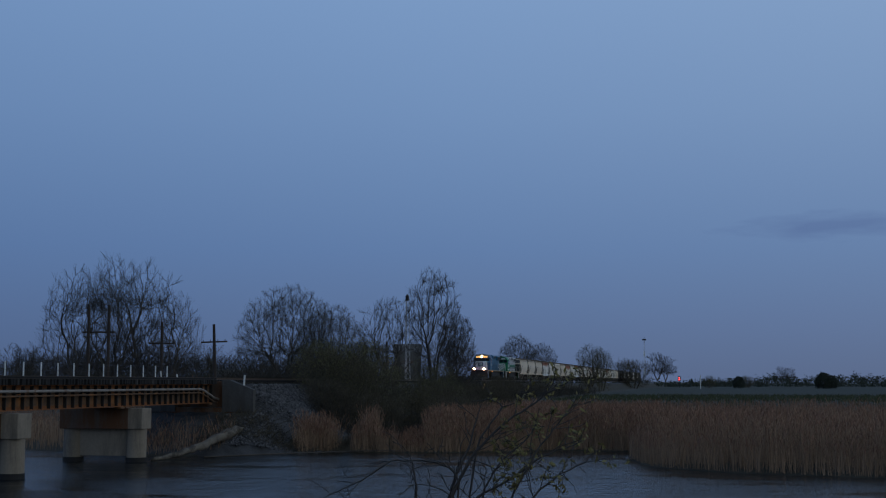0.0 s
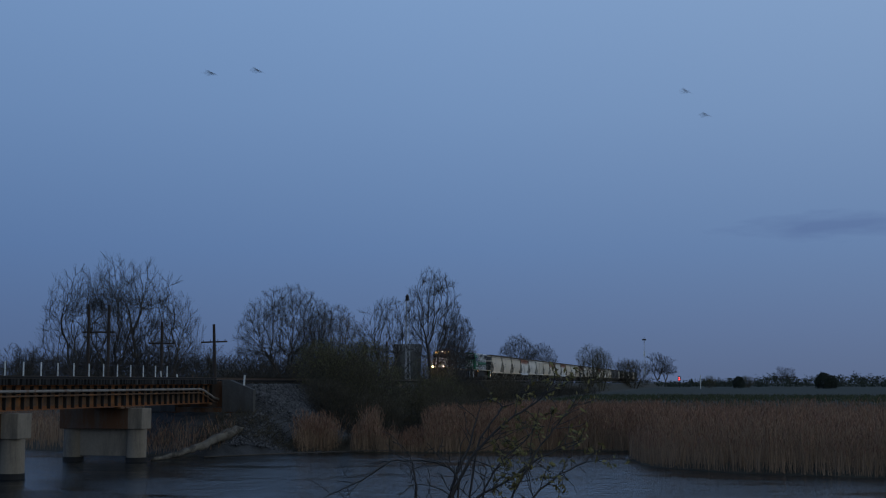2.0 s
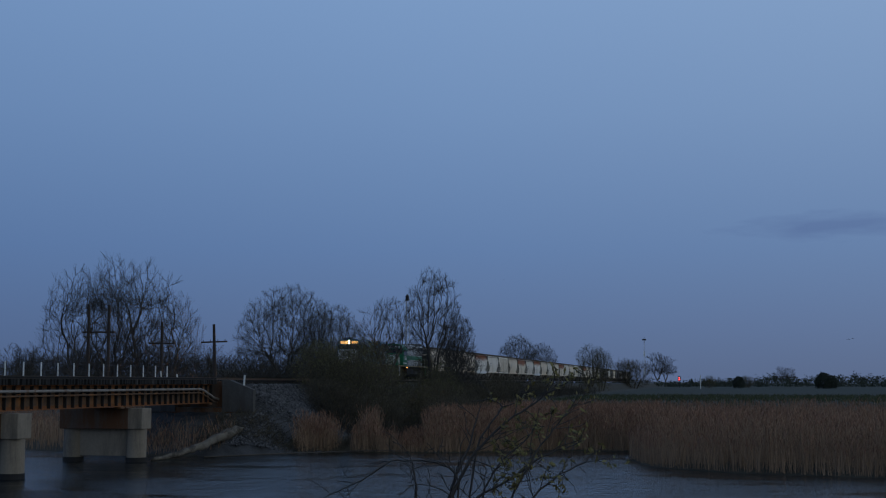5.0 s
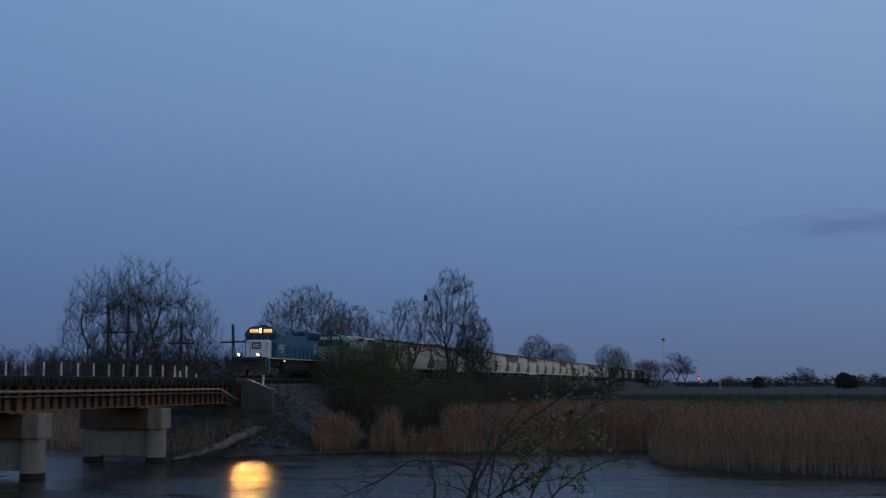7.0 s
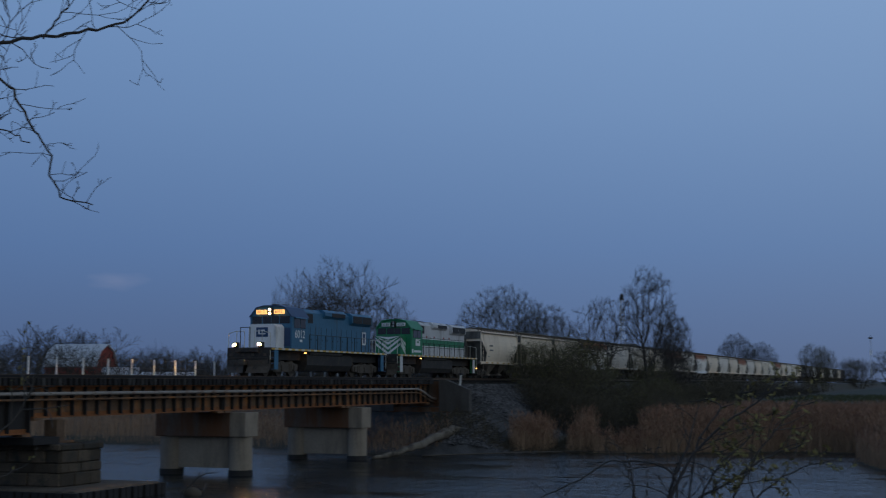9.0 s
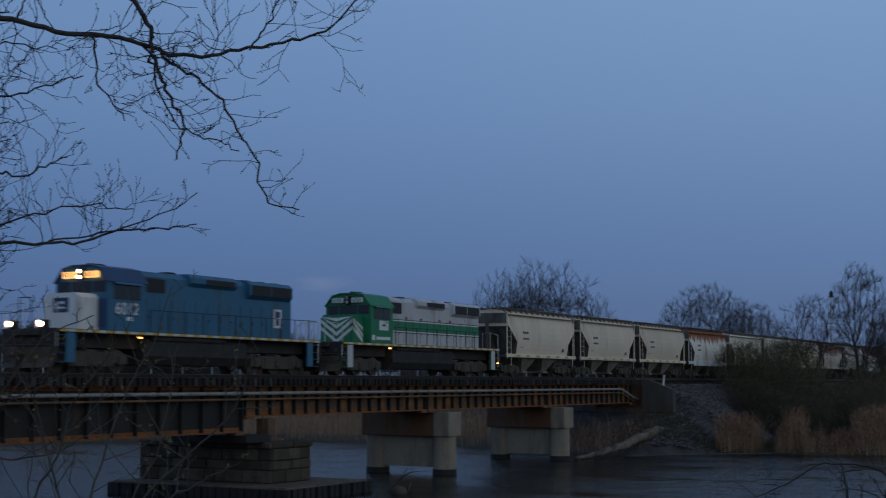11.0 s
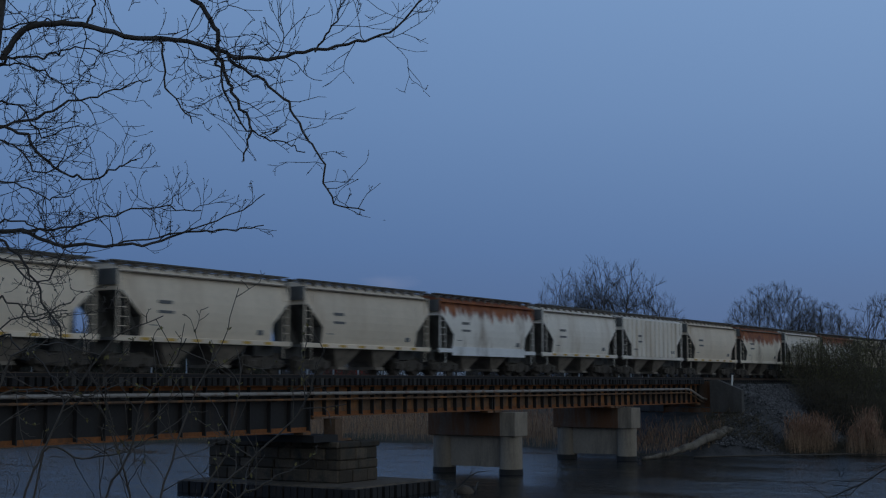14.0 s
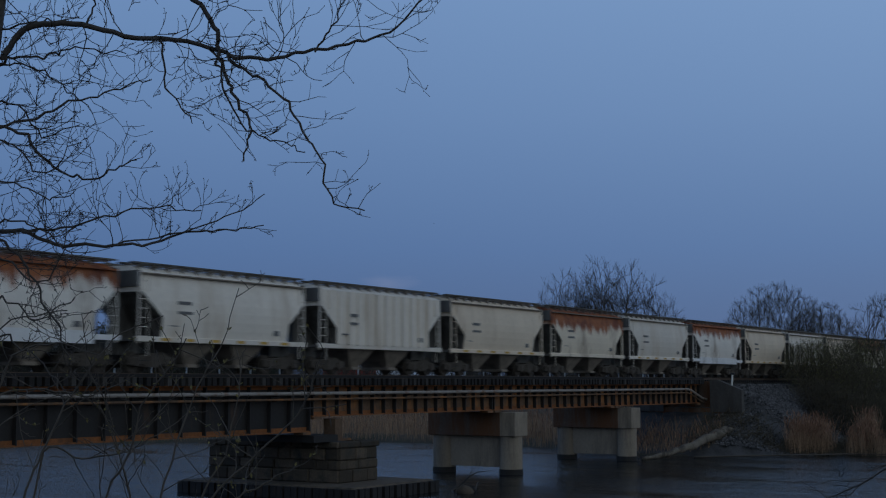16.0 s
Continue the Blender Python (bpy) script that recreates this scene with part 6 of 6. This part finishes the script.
def build_near_shrubs():
    rng = random.Random(202)
    place = levee_place(32.37, 6.0)
    fine = (0.13, 0.03, 2)
    for ctrls, seed in (
            ([[(-1.95, -1.7), (-1.88, -0.56), (-1.80, -0.31), (-1.70, -0.10), (-1.59, 0.07), (-1.46, 0.22), (-1.26, 0.30)], [(-1.95, -1.7), (-1.8, -0.31), (-1.62, -0.34), (-1.42, -0.31), (-1.25, -0.22)], [(-1.95, -1.7), (-2.05, -0.6), (-2.0, -0.06), (-1.79, -0.03), (-1.59, -0.06), (-1.39, 0.03)], [(-1.95, -1.7), (-2.2, -0.5), (-2.15, 0.1), (-1.95, 0.28), (-1.7, 0.33)], [(-1.95, -1.7), (-2.1, -0.4), (-1.95, 0.12), (-1.75, 0.18), (-1.55, 0.12)]], 1),
            ([[(-1.4, -1.7), (-1.52, -0.56), (-1.40, -0.31), (-1.36, -0.11), (-1.23, 0.07), (-1.16, 0.20)], [(-1.4, -1.7), (-1.39, -0.56), (-1.44, -0.36), (-1.52, -0.06), (-1.54, 0.07)], [(-1.3, -1.7), (-1.27, -0.56), (-1.20, -0.29), (-1.11, -0.03), (-0.99, 0.20), (-0.93, 0.43)]], 2),
            ([[(-1.15, -1.7), (-1.05, -0.54), (-0.85, -0.34), (-0.67, -0.17), (-0.59, -0.03), (-0.57, 0.09)], [(-1.15, -1.7), (-1.1, -0.56), (-0.98, -0.33), (-0.93, -0.1), (-0.90, 0.12)], [(-1.1, -1.7), (-1.0, -0.6), (-0.8, -0.45), (-0.66, -0.38)]], 3)):
        bush = thing("shrub", "leafless young shrub with pale green opening buds", "shrub", group="shrubs on the levee")
        segs, tips = [], []
        for c in ctrls:
            base = Vector(place(*c[0]))
            stem(rng, [(c[0][0], ground_at(base.x, base.y) - EYE - 0.05)] + c[1:], 0.0062, 0.0024, place, 0.5, 0.30, fine, segs, tips, 0.003, 0.5, 0.35)
        part_mesh("stem", tubes("stem", [s for s in segs if s[2] > 0.0043], M["bark"], 6), bush)
        tagged(part_mesh("twig_spray", tubes("twig_spray", [s for s in segs if s[2] <= 0.0043], M["bark"], 4, 0.0015), bush), kind="stuff")
        tagged(buds("bud_spray", rng, [s for s in segs if s[1].z < EYE + 0.25], 0.12 if seed > 1 else 0.03, 0.010, M["bud"], bush, 2, "pale green leaf buds"), kind="stuff")
    place = levee_place(11.62, 7.0)
    bush = thing("shrub", "spreading shrub with arching stems and yellow-green young leaves", "shrub", group="shrubs on the levee")
    segs, tips = [], []
    low = (0.22, -0.03, 2)
    for c, r, tw in (([(0.0, -1.8), (0.03, -0.65), (0.06, -0.51), (0.14, -0.33), (0.20, -0.11)], 0.024, 0.7), ([(0.0, -1.8), (0.05, -0.60), (0.17, -0.36), (0.34, -0.20), (0.52, -0.08), (0.61, 0.04)], 0.020, 0.8), ([(0.05, -1.8), (0.14, -0.65), (0.34, -0.51), (0.52, -0.39), (0.73, -0.30)], 0.016, 1.0), ([(-0.1, -1.8), (-0.14, -0.65), (-0.14, -0.51), (-0.18, -0.36)], 0.020, 0.3),
                     ([(0.0, -1.8), (0.08, -0.51), (-0.07, -0.41), (-0.28, -0.41), (-0.42, -0.51), (-0.63, -0.60)], 0.012, 0.7), ([(0.0, -1.8), (0.17, -0.36), (0.31, -0.13), (0.23, -0.08)], 0.012, 0.5), ([(0.2, -1.8), (0.43, -0.65), (0.61, -0.48), (0.76, -0.41)], 0.013, 1.0), ([(0.15, -1.8), (0.34, -0.65), (0.49, -0.36), (0.60, -0.22), (0.69, -0.11)], 0.012, 1.0), ([(0.0, -1.8), (0.2, -0.6), (0.3, -0.42), (0.45, -0.28), (0.5, -0.2)], 0.012, 0.8)):
        base = Vector(place(*c[0]))
        stem(rng, [(c[0][0], ground_at(base.x, base.y) - EYE - 0.05)] + c[1:], r * 0.58, 0.0030, place, tw * 1.05, 0.26, low, segs, tips, 0.003, 0.3, 0.25)
    part_mesh("stem", tubes("stem", [s for s in segs if s[2] > 0.0043], M["bark_dark"], 6), bush)
    tagged(part_mesh("twig_spray", tubes("twig_spray", [s for s in segs if s[2] <= 0.0043], M["bark_dark"], 4, 0.0018), bush), kind="stuff")
    right = place(0.25, 0.0)
    axis = place(1.0, 0.0) - place(0.0, 0.0)
    tagged(buds("leaf_spray", rng, [s for s in segs if (s[1] - right).dot(axis) > 0 and s[1].z > EYE - 0.62], 0.34, 0.016, M["bud"], bush, 2, "yellow-green young leaves"), kind="stuff")


def loft(name, pts, radii, n, mat, rough=0.0, seed=1):
    """one continuous round skin along the points, closed at both ends"""
    rng = random.Random(seed)
    bm = bmesh.new()
    rings = []
    for i, p in enumerate(pts):
        d = (pts[min(i + 1, len(pts) - 1)] - pts[max(i - 1, 0)]).normalized()
        u = d.cross(Vector((0, 0, 1))).normalized()
        v = d.cross(u)
        rings.append([bm.verts.new(p + (u * math.cos(a) + v * math.sin(a)) * radii[i] * (1 + rng.uniform(-rough, rough))) for a in (2 * math.pi * k / n for k in range(n))])
    for a, b in zip(rings, rings[1:]):
        for k in range(n):
            bm.faces.new((a[k], a[(k + 1) % n], b[(k + 1) % n], b[k]))
    bm.faces.new(rings[0])
    bm.faces.new(list(reversed(rings[-1])))
    return mesh_of(name, bm, mat, True)


# ---------------------------------------------------------------- things beside and behind the track
def build_poles():
    for x, y, top, kind in ((-52.8, 105.5, 12.1, "h"), (-50.0, 114.5, 11.0, "one"), (-44.4, 113.7, 10.7, "cross"), (-47.5, 190.0, 11.3, "one"), (-47.0, 262.0, 11.0, "one")):
        z = ground_at(x, y)
        p = thing("utility_pole", "weathered double telegraph pole braced with crossarms" if kind == "h" else "weathered wooden telegraph pole with one crossarm", "utility pole", group="old telegraph poles", m=pose(x, y, z - 0.3, 0, 0 if kind != "cross" else -2, 8))
        h = top - z + 0.3
        xs = (0.0, 1.75) if kind == "h" else (0.0,)
        for px in xs:
            bm = bmesh.new()
            rod(bm, (px, 0, 0), (px, 0, h), 0.17, 10, 0.12)
            part("pole", bm, M["pole"], p)
        for f in ((0.80, 0.42, 0.05) if kind == "h" else (0.80,) if kind == "one" else (0.74,)):
            bm = bmesh.new()
            a, b = (-0.5, 2.3) if kind == "h" else (-1.2, 1.2)
            box(bm, a, b, -0.06, 0.06, h * f - 0.07, h * f + 0.07)
            part("crossarm", bm, M["pole"], p)
            for k in range(4):
                bm = bmesh.new()
                ix = a + 0.2 + k * (b - a - 0.4) / 3
                rod(bm, (ix, 0, h * f + 0.07), (ix, 0, h * f + 0.22), 0.035, 6)
                part("insulator", bm, M["cable"], p)
        if kind == "h":
            for q in (((0, 0, h * 0.42), (1.75, 0, h * 0.8)), ((0, 0, h * 0.05), (1.75, 0, h * 0.42))):
                bm = bmesh.new()
                rod(bm, q[0], q[1], 0.04, 6)
                part("brace", bm, M["pole"], p)


def gable_house(name, label, cx, cy, turn, length, width, eave, ridge, wall, roof, gambrel=False, base=None):
    z = ground_at(cx, cy) if base is None else base
    h = thing(name, label, "building", m=pose(cx, cy, z - 0.1, 0, 0, turn))
    hw = width / 2
    prof = [(-hw, 0), (hw, 0), (hw, eave), (0, ridge), (-hw, eave)]
    if gambrel:
        prof = [(-hw, 0), (hw, 0), (hw, eave), (hw * 0.62, eave + (ridge - eave) * 0.68), (0, ridge), (-hw * 0.62, eave + (ridge - eave) * 0.68), (-hw, eave)]
    bm = bmesh.new()
    prism(bm, prof, "x", -length / 2, length / 2)
    part("wall", bm, wall, h)
    top = prof[2:]
    for (u0, v0), (u1, v1) in zip(top, top[1:]):
        bm = bmesh.new()
        prism(bm, [(u0 * 1.03, v0), (u1 * 1.03, v1), (u1 * 1.03, v1 + 0.16), (u0 * 1.03, v0 + 0.16)], "x", -length / 2 - 0.3, length / 2 + 0.3)
        part("roof", bm, roof, h)
    bm = bmesh.new()
    box(bm, length / 2 - 0.02, length / 2 + 0.05, -1.2, 1.2, 0.1, min(eave, 2.6))
    part("door", bm, M["cream"], h, "pale plank door")
    return h


def lattice(p, height, w):
    for k in range(3):
        a = k * 2 * math.pi / 3
        bm = bmesh.new()
        rod(bm, (w * math.cos(a), w * math.sin(a), 0), (w * 0.6 * math.cos(a), w * 0.6 * math.sin(a), height), 0.05, 6)
        part("mast_leg", bm, M["grey"], p)
    bm = bmesh.new()
    n = int(height / 0.9)
    for i in range(n):
        for k in range(3):
            a, b = k * 2 * math.pi / 3, (k + 1) * 2 * math.pi / 3
            s0, s1 = w * (1 - 0.4 * i / n), w * (1 - 0.4 * (i + 1) / n)
            rod(bm, (s0 * math.cos(a), s0 * math.sin(a), height * i / n), (s1 * math.cos(b), s1 * math.sin(b), height * (i + 1) / n), 0.025, 4)
    part("lacing", bm, M["grey"], p)


def build_buildings():
    red = material("red_barn_boards", (0.28, 0.045, 0.03), 0.8, scale=0.8, vary=0.25, stain=(0.15, 0.04, 0.03), stain_amount=0.3, stain_scale=0.8, streak=5)
    tin = material("pale_tin_roof", (0.55, 0.57, 0.60), 0.5, scale=0.6, vary=0.12, stain=(0.4, 0.38, 0.36), stain_amount=0.2, stain_scale=0.5)
    gable_house("barn", "red barn with a pale tin gambrel roof", -130.2, 178.6, 5, 9.0, 6.6, 3.4, 6.9, red, tin, True, base=4.6)
    gable_house("farm_shed", "long low white farm shed with a pale roof", -108.8, 168.5, 35, 9.0, 4.0, 2.0, 2.7, M["white"], tin, base=4.2)
    gable_house("farm_shed", "small grey shed with a curved pale roof", -119.5, 174.0, 35, 5.0, 4.2, 2.2, 3.3, M["grey"], tin, True, base=4.4)
    gable_house("farm_shed", "low pale metal shed beyond the track", -70.4, 188.0, 22, 5.0, 4.0, 2.0, 2.9, M["hopper_end"], M["hopper_end"], base=4.4)
    gable_house("grain_store", "tall weathered grey grain store behind the trees", -54.0, 231.0, 15, 4.6, 4.6, 6.0, 7.4, M["hopper_end"], M["hopper_end"], base=4.8)
    m = thing("radio_mast", "slender grey lattice mast with a round head", "radio mast", m=pose(-52.4, 224.0, 4.5))
    lattice(m, 15.2, 0.55)
    bm = bmesh.new()
    rod(bm, (0, 0, 15.1), (0, 0, 15.3), 0.42, 12)
    rod(bm, (0, 0, 15.3), (0, 0, 15.9), 0.3, 12, 0.34)
    rod(bm, (0, 0, 15.9), (0, 0, 16.2), 0.28, 12, 0.1)
    part("head", bm, M["black"], m, "dark round mast head")
    t = thing("radio_mast", "far telecom mast with antenna panels", "radio mast", m=pose(-47.0, 898.0, 2.8))
    lattice(t, 30.0, 0.6)
    bm = bmesh.new()
    rod(bm, (0, 0, 29), (0, 0, 33), 0.12, 6)
    box(bm, -1.3, 1.3, -0.3, 0.3, 30.6, 31.6)
    part("antenna_panel", bm, M["black"], t)
    for z in (8, 20):
        bm = bmesh.new()
        box(bm, -0.55, 0.55, -0.55, 0.55, z, z + 3.5)
        part("mast_section", bm, M["white"], t, "white painted mast section")
    # red block signal down the line
    sg = thing("railway_signal", "distant railway signal showing red", "signal", m=pose(-16.2, 600.0, 2.9))
    bm = bmesh.new()
    rod(bm, (0, 0, 0), (0, 0, 5.2), 0.12, 8)
    part("post", bm, M["black"], sg)
    bm = bmesh.new()
    box(bm, -0.6, 0.6, -0.05, 0.25, 3.2, 5.2, bevel=0.1)
    part("target", bm, M["black"], sg)
    for z in (3.75, 4.6):
        bm = bmesh.new()
        rod(bm, (0, -0.14, z), (0, -0.06, z), 0.24, 14)
        part("lens", bm, material("lit_red_lens", (0.8, 0.05, 0.05), 0.3, emit=(1.0, 0.06, 0.07), power=6.0, vary=0, bump=0), sg, "glowing red lens")
    ph = thing("utility_pole", "far pale pole at the edge of the field", "utility pole", m=pose(-6.5, 560.0, 2.8))
    bm = bmesh.new()
    rod(bm, (0, 0, 0), (0, 0, 5.5), 0.16, 8)
    part("pole", bm, M["white_post"], ph)


def build_driftwood():
    rng = random.Random(9)
    log = thing("driftwood_log", "bleached fallen tree trunk lying on the water's edge", "log")
    pts = curve_points([(-38.6, 87.2, 0.05), (-38.0, 90.0, 0.32), (-37.3, 92.8, 0.75), (-36.7, 95.6, 1.35), (-36.2, 97.6, 1.75)], 6)
    n = len(pts) - 1
    pts = [p + Vector((rng.gauss(0, 0.05), 0, rng.gauss(0, 0.05))) for p in pts]
    part_mesh("trunk", loft("trunk", pts, [(0.12 + 0.30 * (i / n) ** 0.9) * rng.uniform(0.86, 1.12) for i in range(n + 1)], 14, M["wood_drift"], 0.16), log)
    for k in range(7):
        d = Vector((rng.uniform(-0.7, 0.9), rng.uniform(0.1, 0.8), rng.uniform(-0.9, 0.6)))
        part_mesh("root", loft("root", [pts[-1] - d * 0.2, pts[-1] + d * 0.5, pts[-1] + d + Vector((0.1, 0.1, -0.1))], [0.26, 0.16, 0.04], 9, M["wood_drift"], 0.12, k), log)
    for a, b, r in (((-36.5, 91.5, 0.06), (-28.0, 99.2, 0.16), 0.07), ((-29.5, 99.3, 0.1), (-24.0, 100.6, 0.2), 0.05)):
        st = thing("driftwood_log", "thin dark branch stranded along the shore", "log", group="stranded branches")
        q = curve_points([a, tuple((Vector(a) * 0.6 + Vector(b) * 0.4) + Vector((0.3, -0.2, 0.05))), b], 6)
        part_mesh("branch", loft("branch", q, [r * (1 - 0.6 * i / len(q)) for i in range(len(q))], 8, M["bark"], 0.1), st)
    # flotsam against the plinth and under the bridge
    for x, y, s, t in ((-36.0, 57.5, 1.0, 40), (-35.2, 58.6, 0.8, 120), (-41.0, 80.0, 0.7, 10)):
        fl = thing("driftwood_branch", "dark forked branch stuck in the water", "branch", group="snagged branches", m=pose(x, y, -0.1, 0, 0, t))
        sg = []
        grow(rng, Vector((0, 0, 0)), Vector((0.8, 0, 0.5)).normalized(), 2.2 * s, 0.07 * s, 1, (2, 0.15, 0.02, 0.5, 40, 1, 0.3), sg)
        part_mesh("branch", tubes("branch", sg, M["bark_dark"], 6), fl)
    bm = bmesh.new()
    bmesh.ops.create_icosphere(bm, subdivisions=3, radius=0.36, matrix=Matrix.Translation((-34.6, 56.6, 0.0)) @ Matrix.Diagonal((1.2, 1, 0.8, 1)))
    for v in bm.verts:
        v.co += v.normal * 0.14 * noise.noise(v.co * 1.7)
    rock = new("boulder", mesh_of("boulder", bm, M["stone"]))
    tagged(rock, "weathered boulder breaking the water before the pier", "rock")


def build_bank_brush():
    """dead brush and stones along the foot of the slope, too many to count"""
    rng = random.Random(31)
    segs = []
    for _ in range(1500):
        x = rng.uniform(-39, -24)
        y = 95 + (x + 39) * 0.42 + rng.uniform(0.2, 5)
        z = ground_at(x, y)
        d = Vector((rng.gauss(0, 1), rng.gauss(0, 1), rng.uniform(0.1, 1.2))).normalized()
        p = Vector((x, y, z))
        L = rng.uniform(0.4, 1.4)
        segs.append((p, p + d * L, 0.02, 0.006))
        segs.append((p + d * L * 0.5, p + d * L * 0.5 + Vector((rng.gauss(0, .3), rng.gauss(0, .3), rng.uniform(0, .4))), 0.012, 0.005))
    tagged(new("dead_brush", tubes("dead_brush", segs, M["scrub"], 4)), "tangled dead brush at the foot of the slope", "brush", kind="stuff")
    # crushed stone lying loose on the slope
    v, f = [], []
    many = np.random.default_rng(6)
    sx, sy = many.uniform(TRACK + 2.6, -30.0, 14000), many.uniform(95.5, 124, 14000)
    for x, y, z in zip(sx.tolist(), sy.tolist(), (ground_height(sx, sy) + 0.02).tolist()):
        s = rng.uniform(0.04, 0.13)
        i = len(v)
        for dx, dy, dz in ((1, 0, 0), (-1, 0, 0), (0, 1, 0), (0, -1, 0), (0, 0, 1), (0, 0, -1)):
            k = s * rng.uniform(0.6, 1.2)
            v.append((x + dx * k, y + dy * k, z + dz * k))
        for a, b, c in ((0, 2, 4), (2, 1, 4), (1, 3, 4), (3, 0, 4), (2, 0, 5), (1, 2, 5), (3, 1, 5), (0, 3, 5)):
            f.append((i + a, i + b, i + c))
    st = material("crushed_stone", (0.085, 0.083, 0.085), 0.9, vary=0.3, island=0.75, bump=0)
    tagged(new("crushed_stone", raw_mesh("crushed_stone", v, f, st)), "loose grey crushed stone on the railway embankment", "gravel", kind="stuff")


# ---------------------------------------------------------------- birds
BIRDS = []


def build_birds():
    for rows, size in (
            (((0.0, -33.0, -62.0, 24.0), (2.0, -35.2, 88.2, 27.6), (2.5, -35.9, 125.0, 29.3), (3.0, -30.5, 162.2, 28.2), (3.5, -20.6, 204.0, 24.0), (4.0, -4.3, 250.0, 17.1), (6.0, 70.0, 440.0, 16.0), (16.0, 420.0, 1390.0, 40.0)), 1.0),
            (((0.0, -30.0, -60.0, 25.0), (2.0, -32.8, 91.3, 28.4), (2.5, -33.1, 127.8, 29.4), (3.0, -28.0, 164.6, 28.2), (3.5, -18.2, 206.2, 24.2), (4.0, -2.7, 252.0, 17.4), (6.0, 72.0, 442.0, 16.3), (16.0, 423.0, 1392.0, 40.0)), 1.0),
            (((0.0, -30.0, -32.0, 26.0), (1.5, -8.3, 74.5, 27.1), (2.0, -0.5, 110.0, 27.5), (2.5, 8.8, 144.7, 27.2), (3.0, 19.9, 178.9, 24.5), (6.0, 90.0, 390.0, 20.0), (16.0, 330.0, 1090.0, 40.0)), 1.0),
            (((0.0, -32.0, -30.0, 28.0), (1.5, -10.5, 76.0, 31.0), (2.0, -2.1, 112.0, 30.0), (2.5, 7.3, 146.8, 29.1), (3.0, 18.0, 181.0, 27.0), (6.0, 88.0, 392.0, 22.0), (16.0, 328.0, 1092.0, 41.0)), 1.0),
            (((0.0, -163.0, 990.0, 44.0), (7.0, -44.2, 296.7, 44.3), (8.0, -27.3, 198.1, 44.5), (16.0, 108.0, -590.0, 46.0)), 0.8),
            (((0.0, -25.0, -120.0, 10.0), (14.5, -169.1, 247.8, 42.0), (16.0, -184.0, 285.9, 46.4)), 0.8)):
        b = thing("bird", "dark duck flying with beating wings", "bird", group="flying ducks")
        bm = bmesh.new()
        bmesh.ops.create_uvsphere(bm, u_segments=12, v_segments=8, radius=1, matrix=Matrix.Diagonal((0.10 * size, 0.27 * size, 0.09 * size, 1)))
        rod(bm, (0, 0.2 * size, 0.03), (0, 0.42 * size, 0.06), 0.05 * size, 8, 0.035 * size)
        rod(bm, (0, 0.40 * size, 0.06), (0, 0.52 * size, 0.06), 0.045 * size, 8, 0.01)
        rod(bm, (0, -0.22 * size, 0), (0, -0.42 * size, 0.0), 0.06 * size, 6, 0.03 * size)
        part("body", bm, M["bird"], b)
        wings = []
        for s in (1, -1):
            bm = bmesh.new()
            prism(bm, [(0, -0.10 * size), (0, 0.12 * size), (s * 0.25 * size, 0.14 * size), (s * 0.48 * size, -0.02 * size), (s * 0.22 * size, -0.10 * size)], "z", -0.008, 0.008)
            wings.append((part("wing", bm, M["bird"], b), s))
        BIRDS.append((b, rows, wings))


def bird_motion():
    for b, rows, wings in BIRDS:
        out = []
        for i, (t, x, y, z) in enumerate(rows):
            a, c = rows[max(0, i - 1)], rows[min(len(rows) - 1, i + 1)]
            out.append((t, pose(x, y, z, 0, 0, math.degrees(math.atan2(-(c[1] - a[1]), c[2] - a[2])))))
        walk(b, out)
        for w, s in wings:
            walk(w, [(k * 0.1, pose(0, 0, 0.03, 0, -s * (38 if k % 2 else -22), 0)) for k in range(161)])


build_near_tree()
build_near_shrubs()
build_poles()
build_buildings()
build_driftwood()
build_bank_brush()
build_birds()


# ---------------------------------------------------------------- what moves
def motions():
    train_motion()
    bird_motion()


motions()
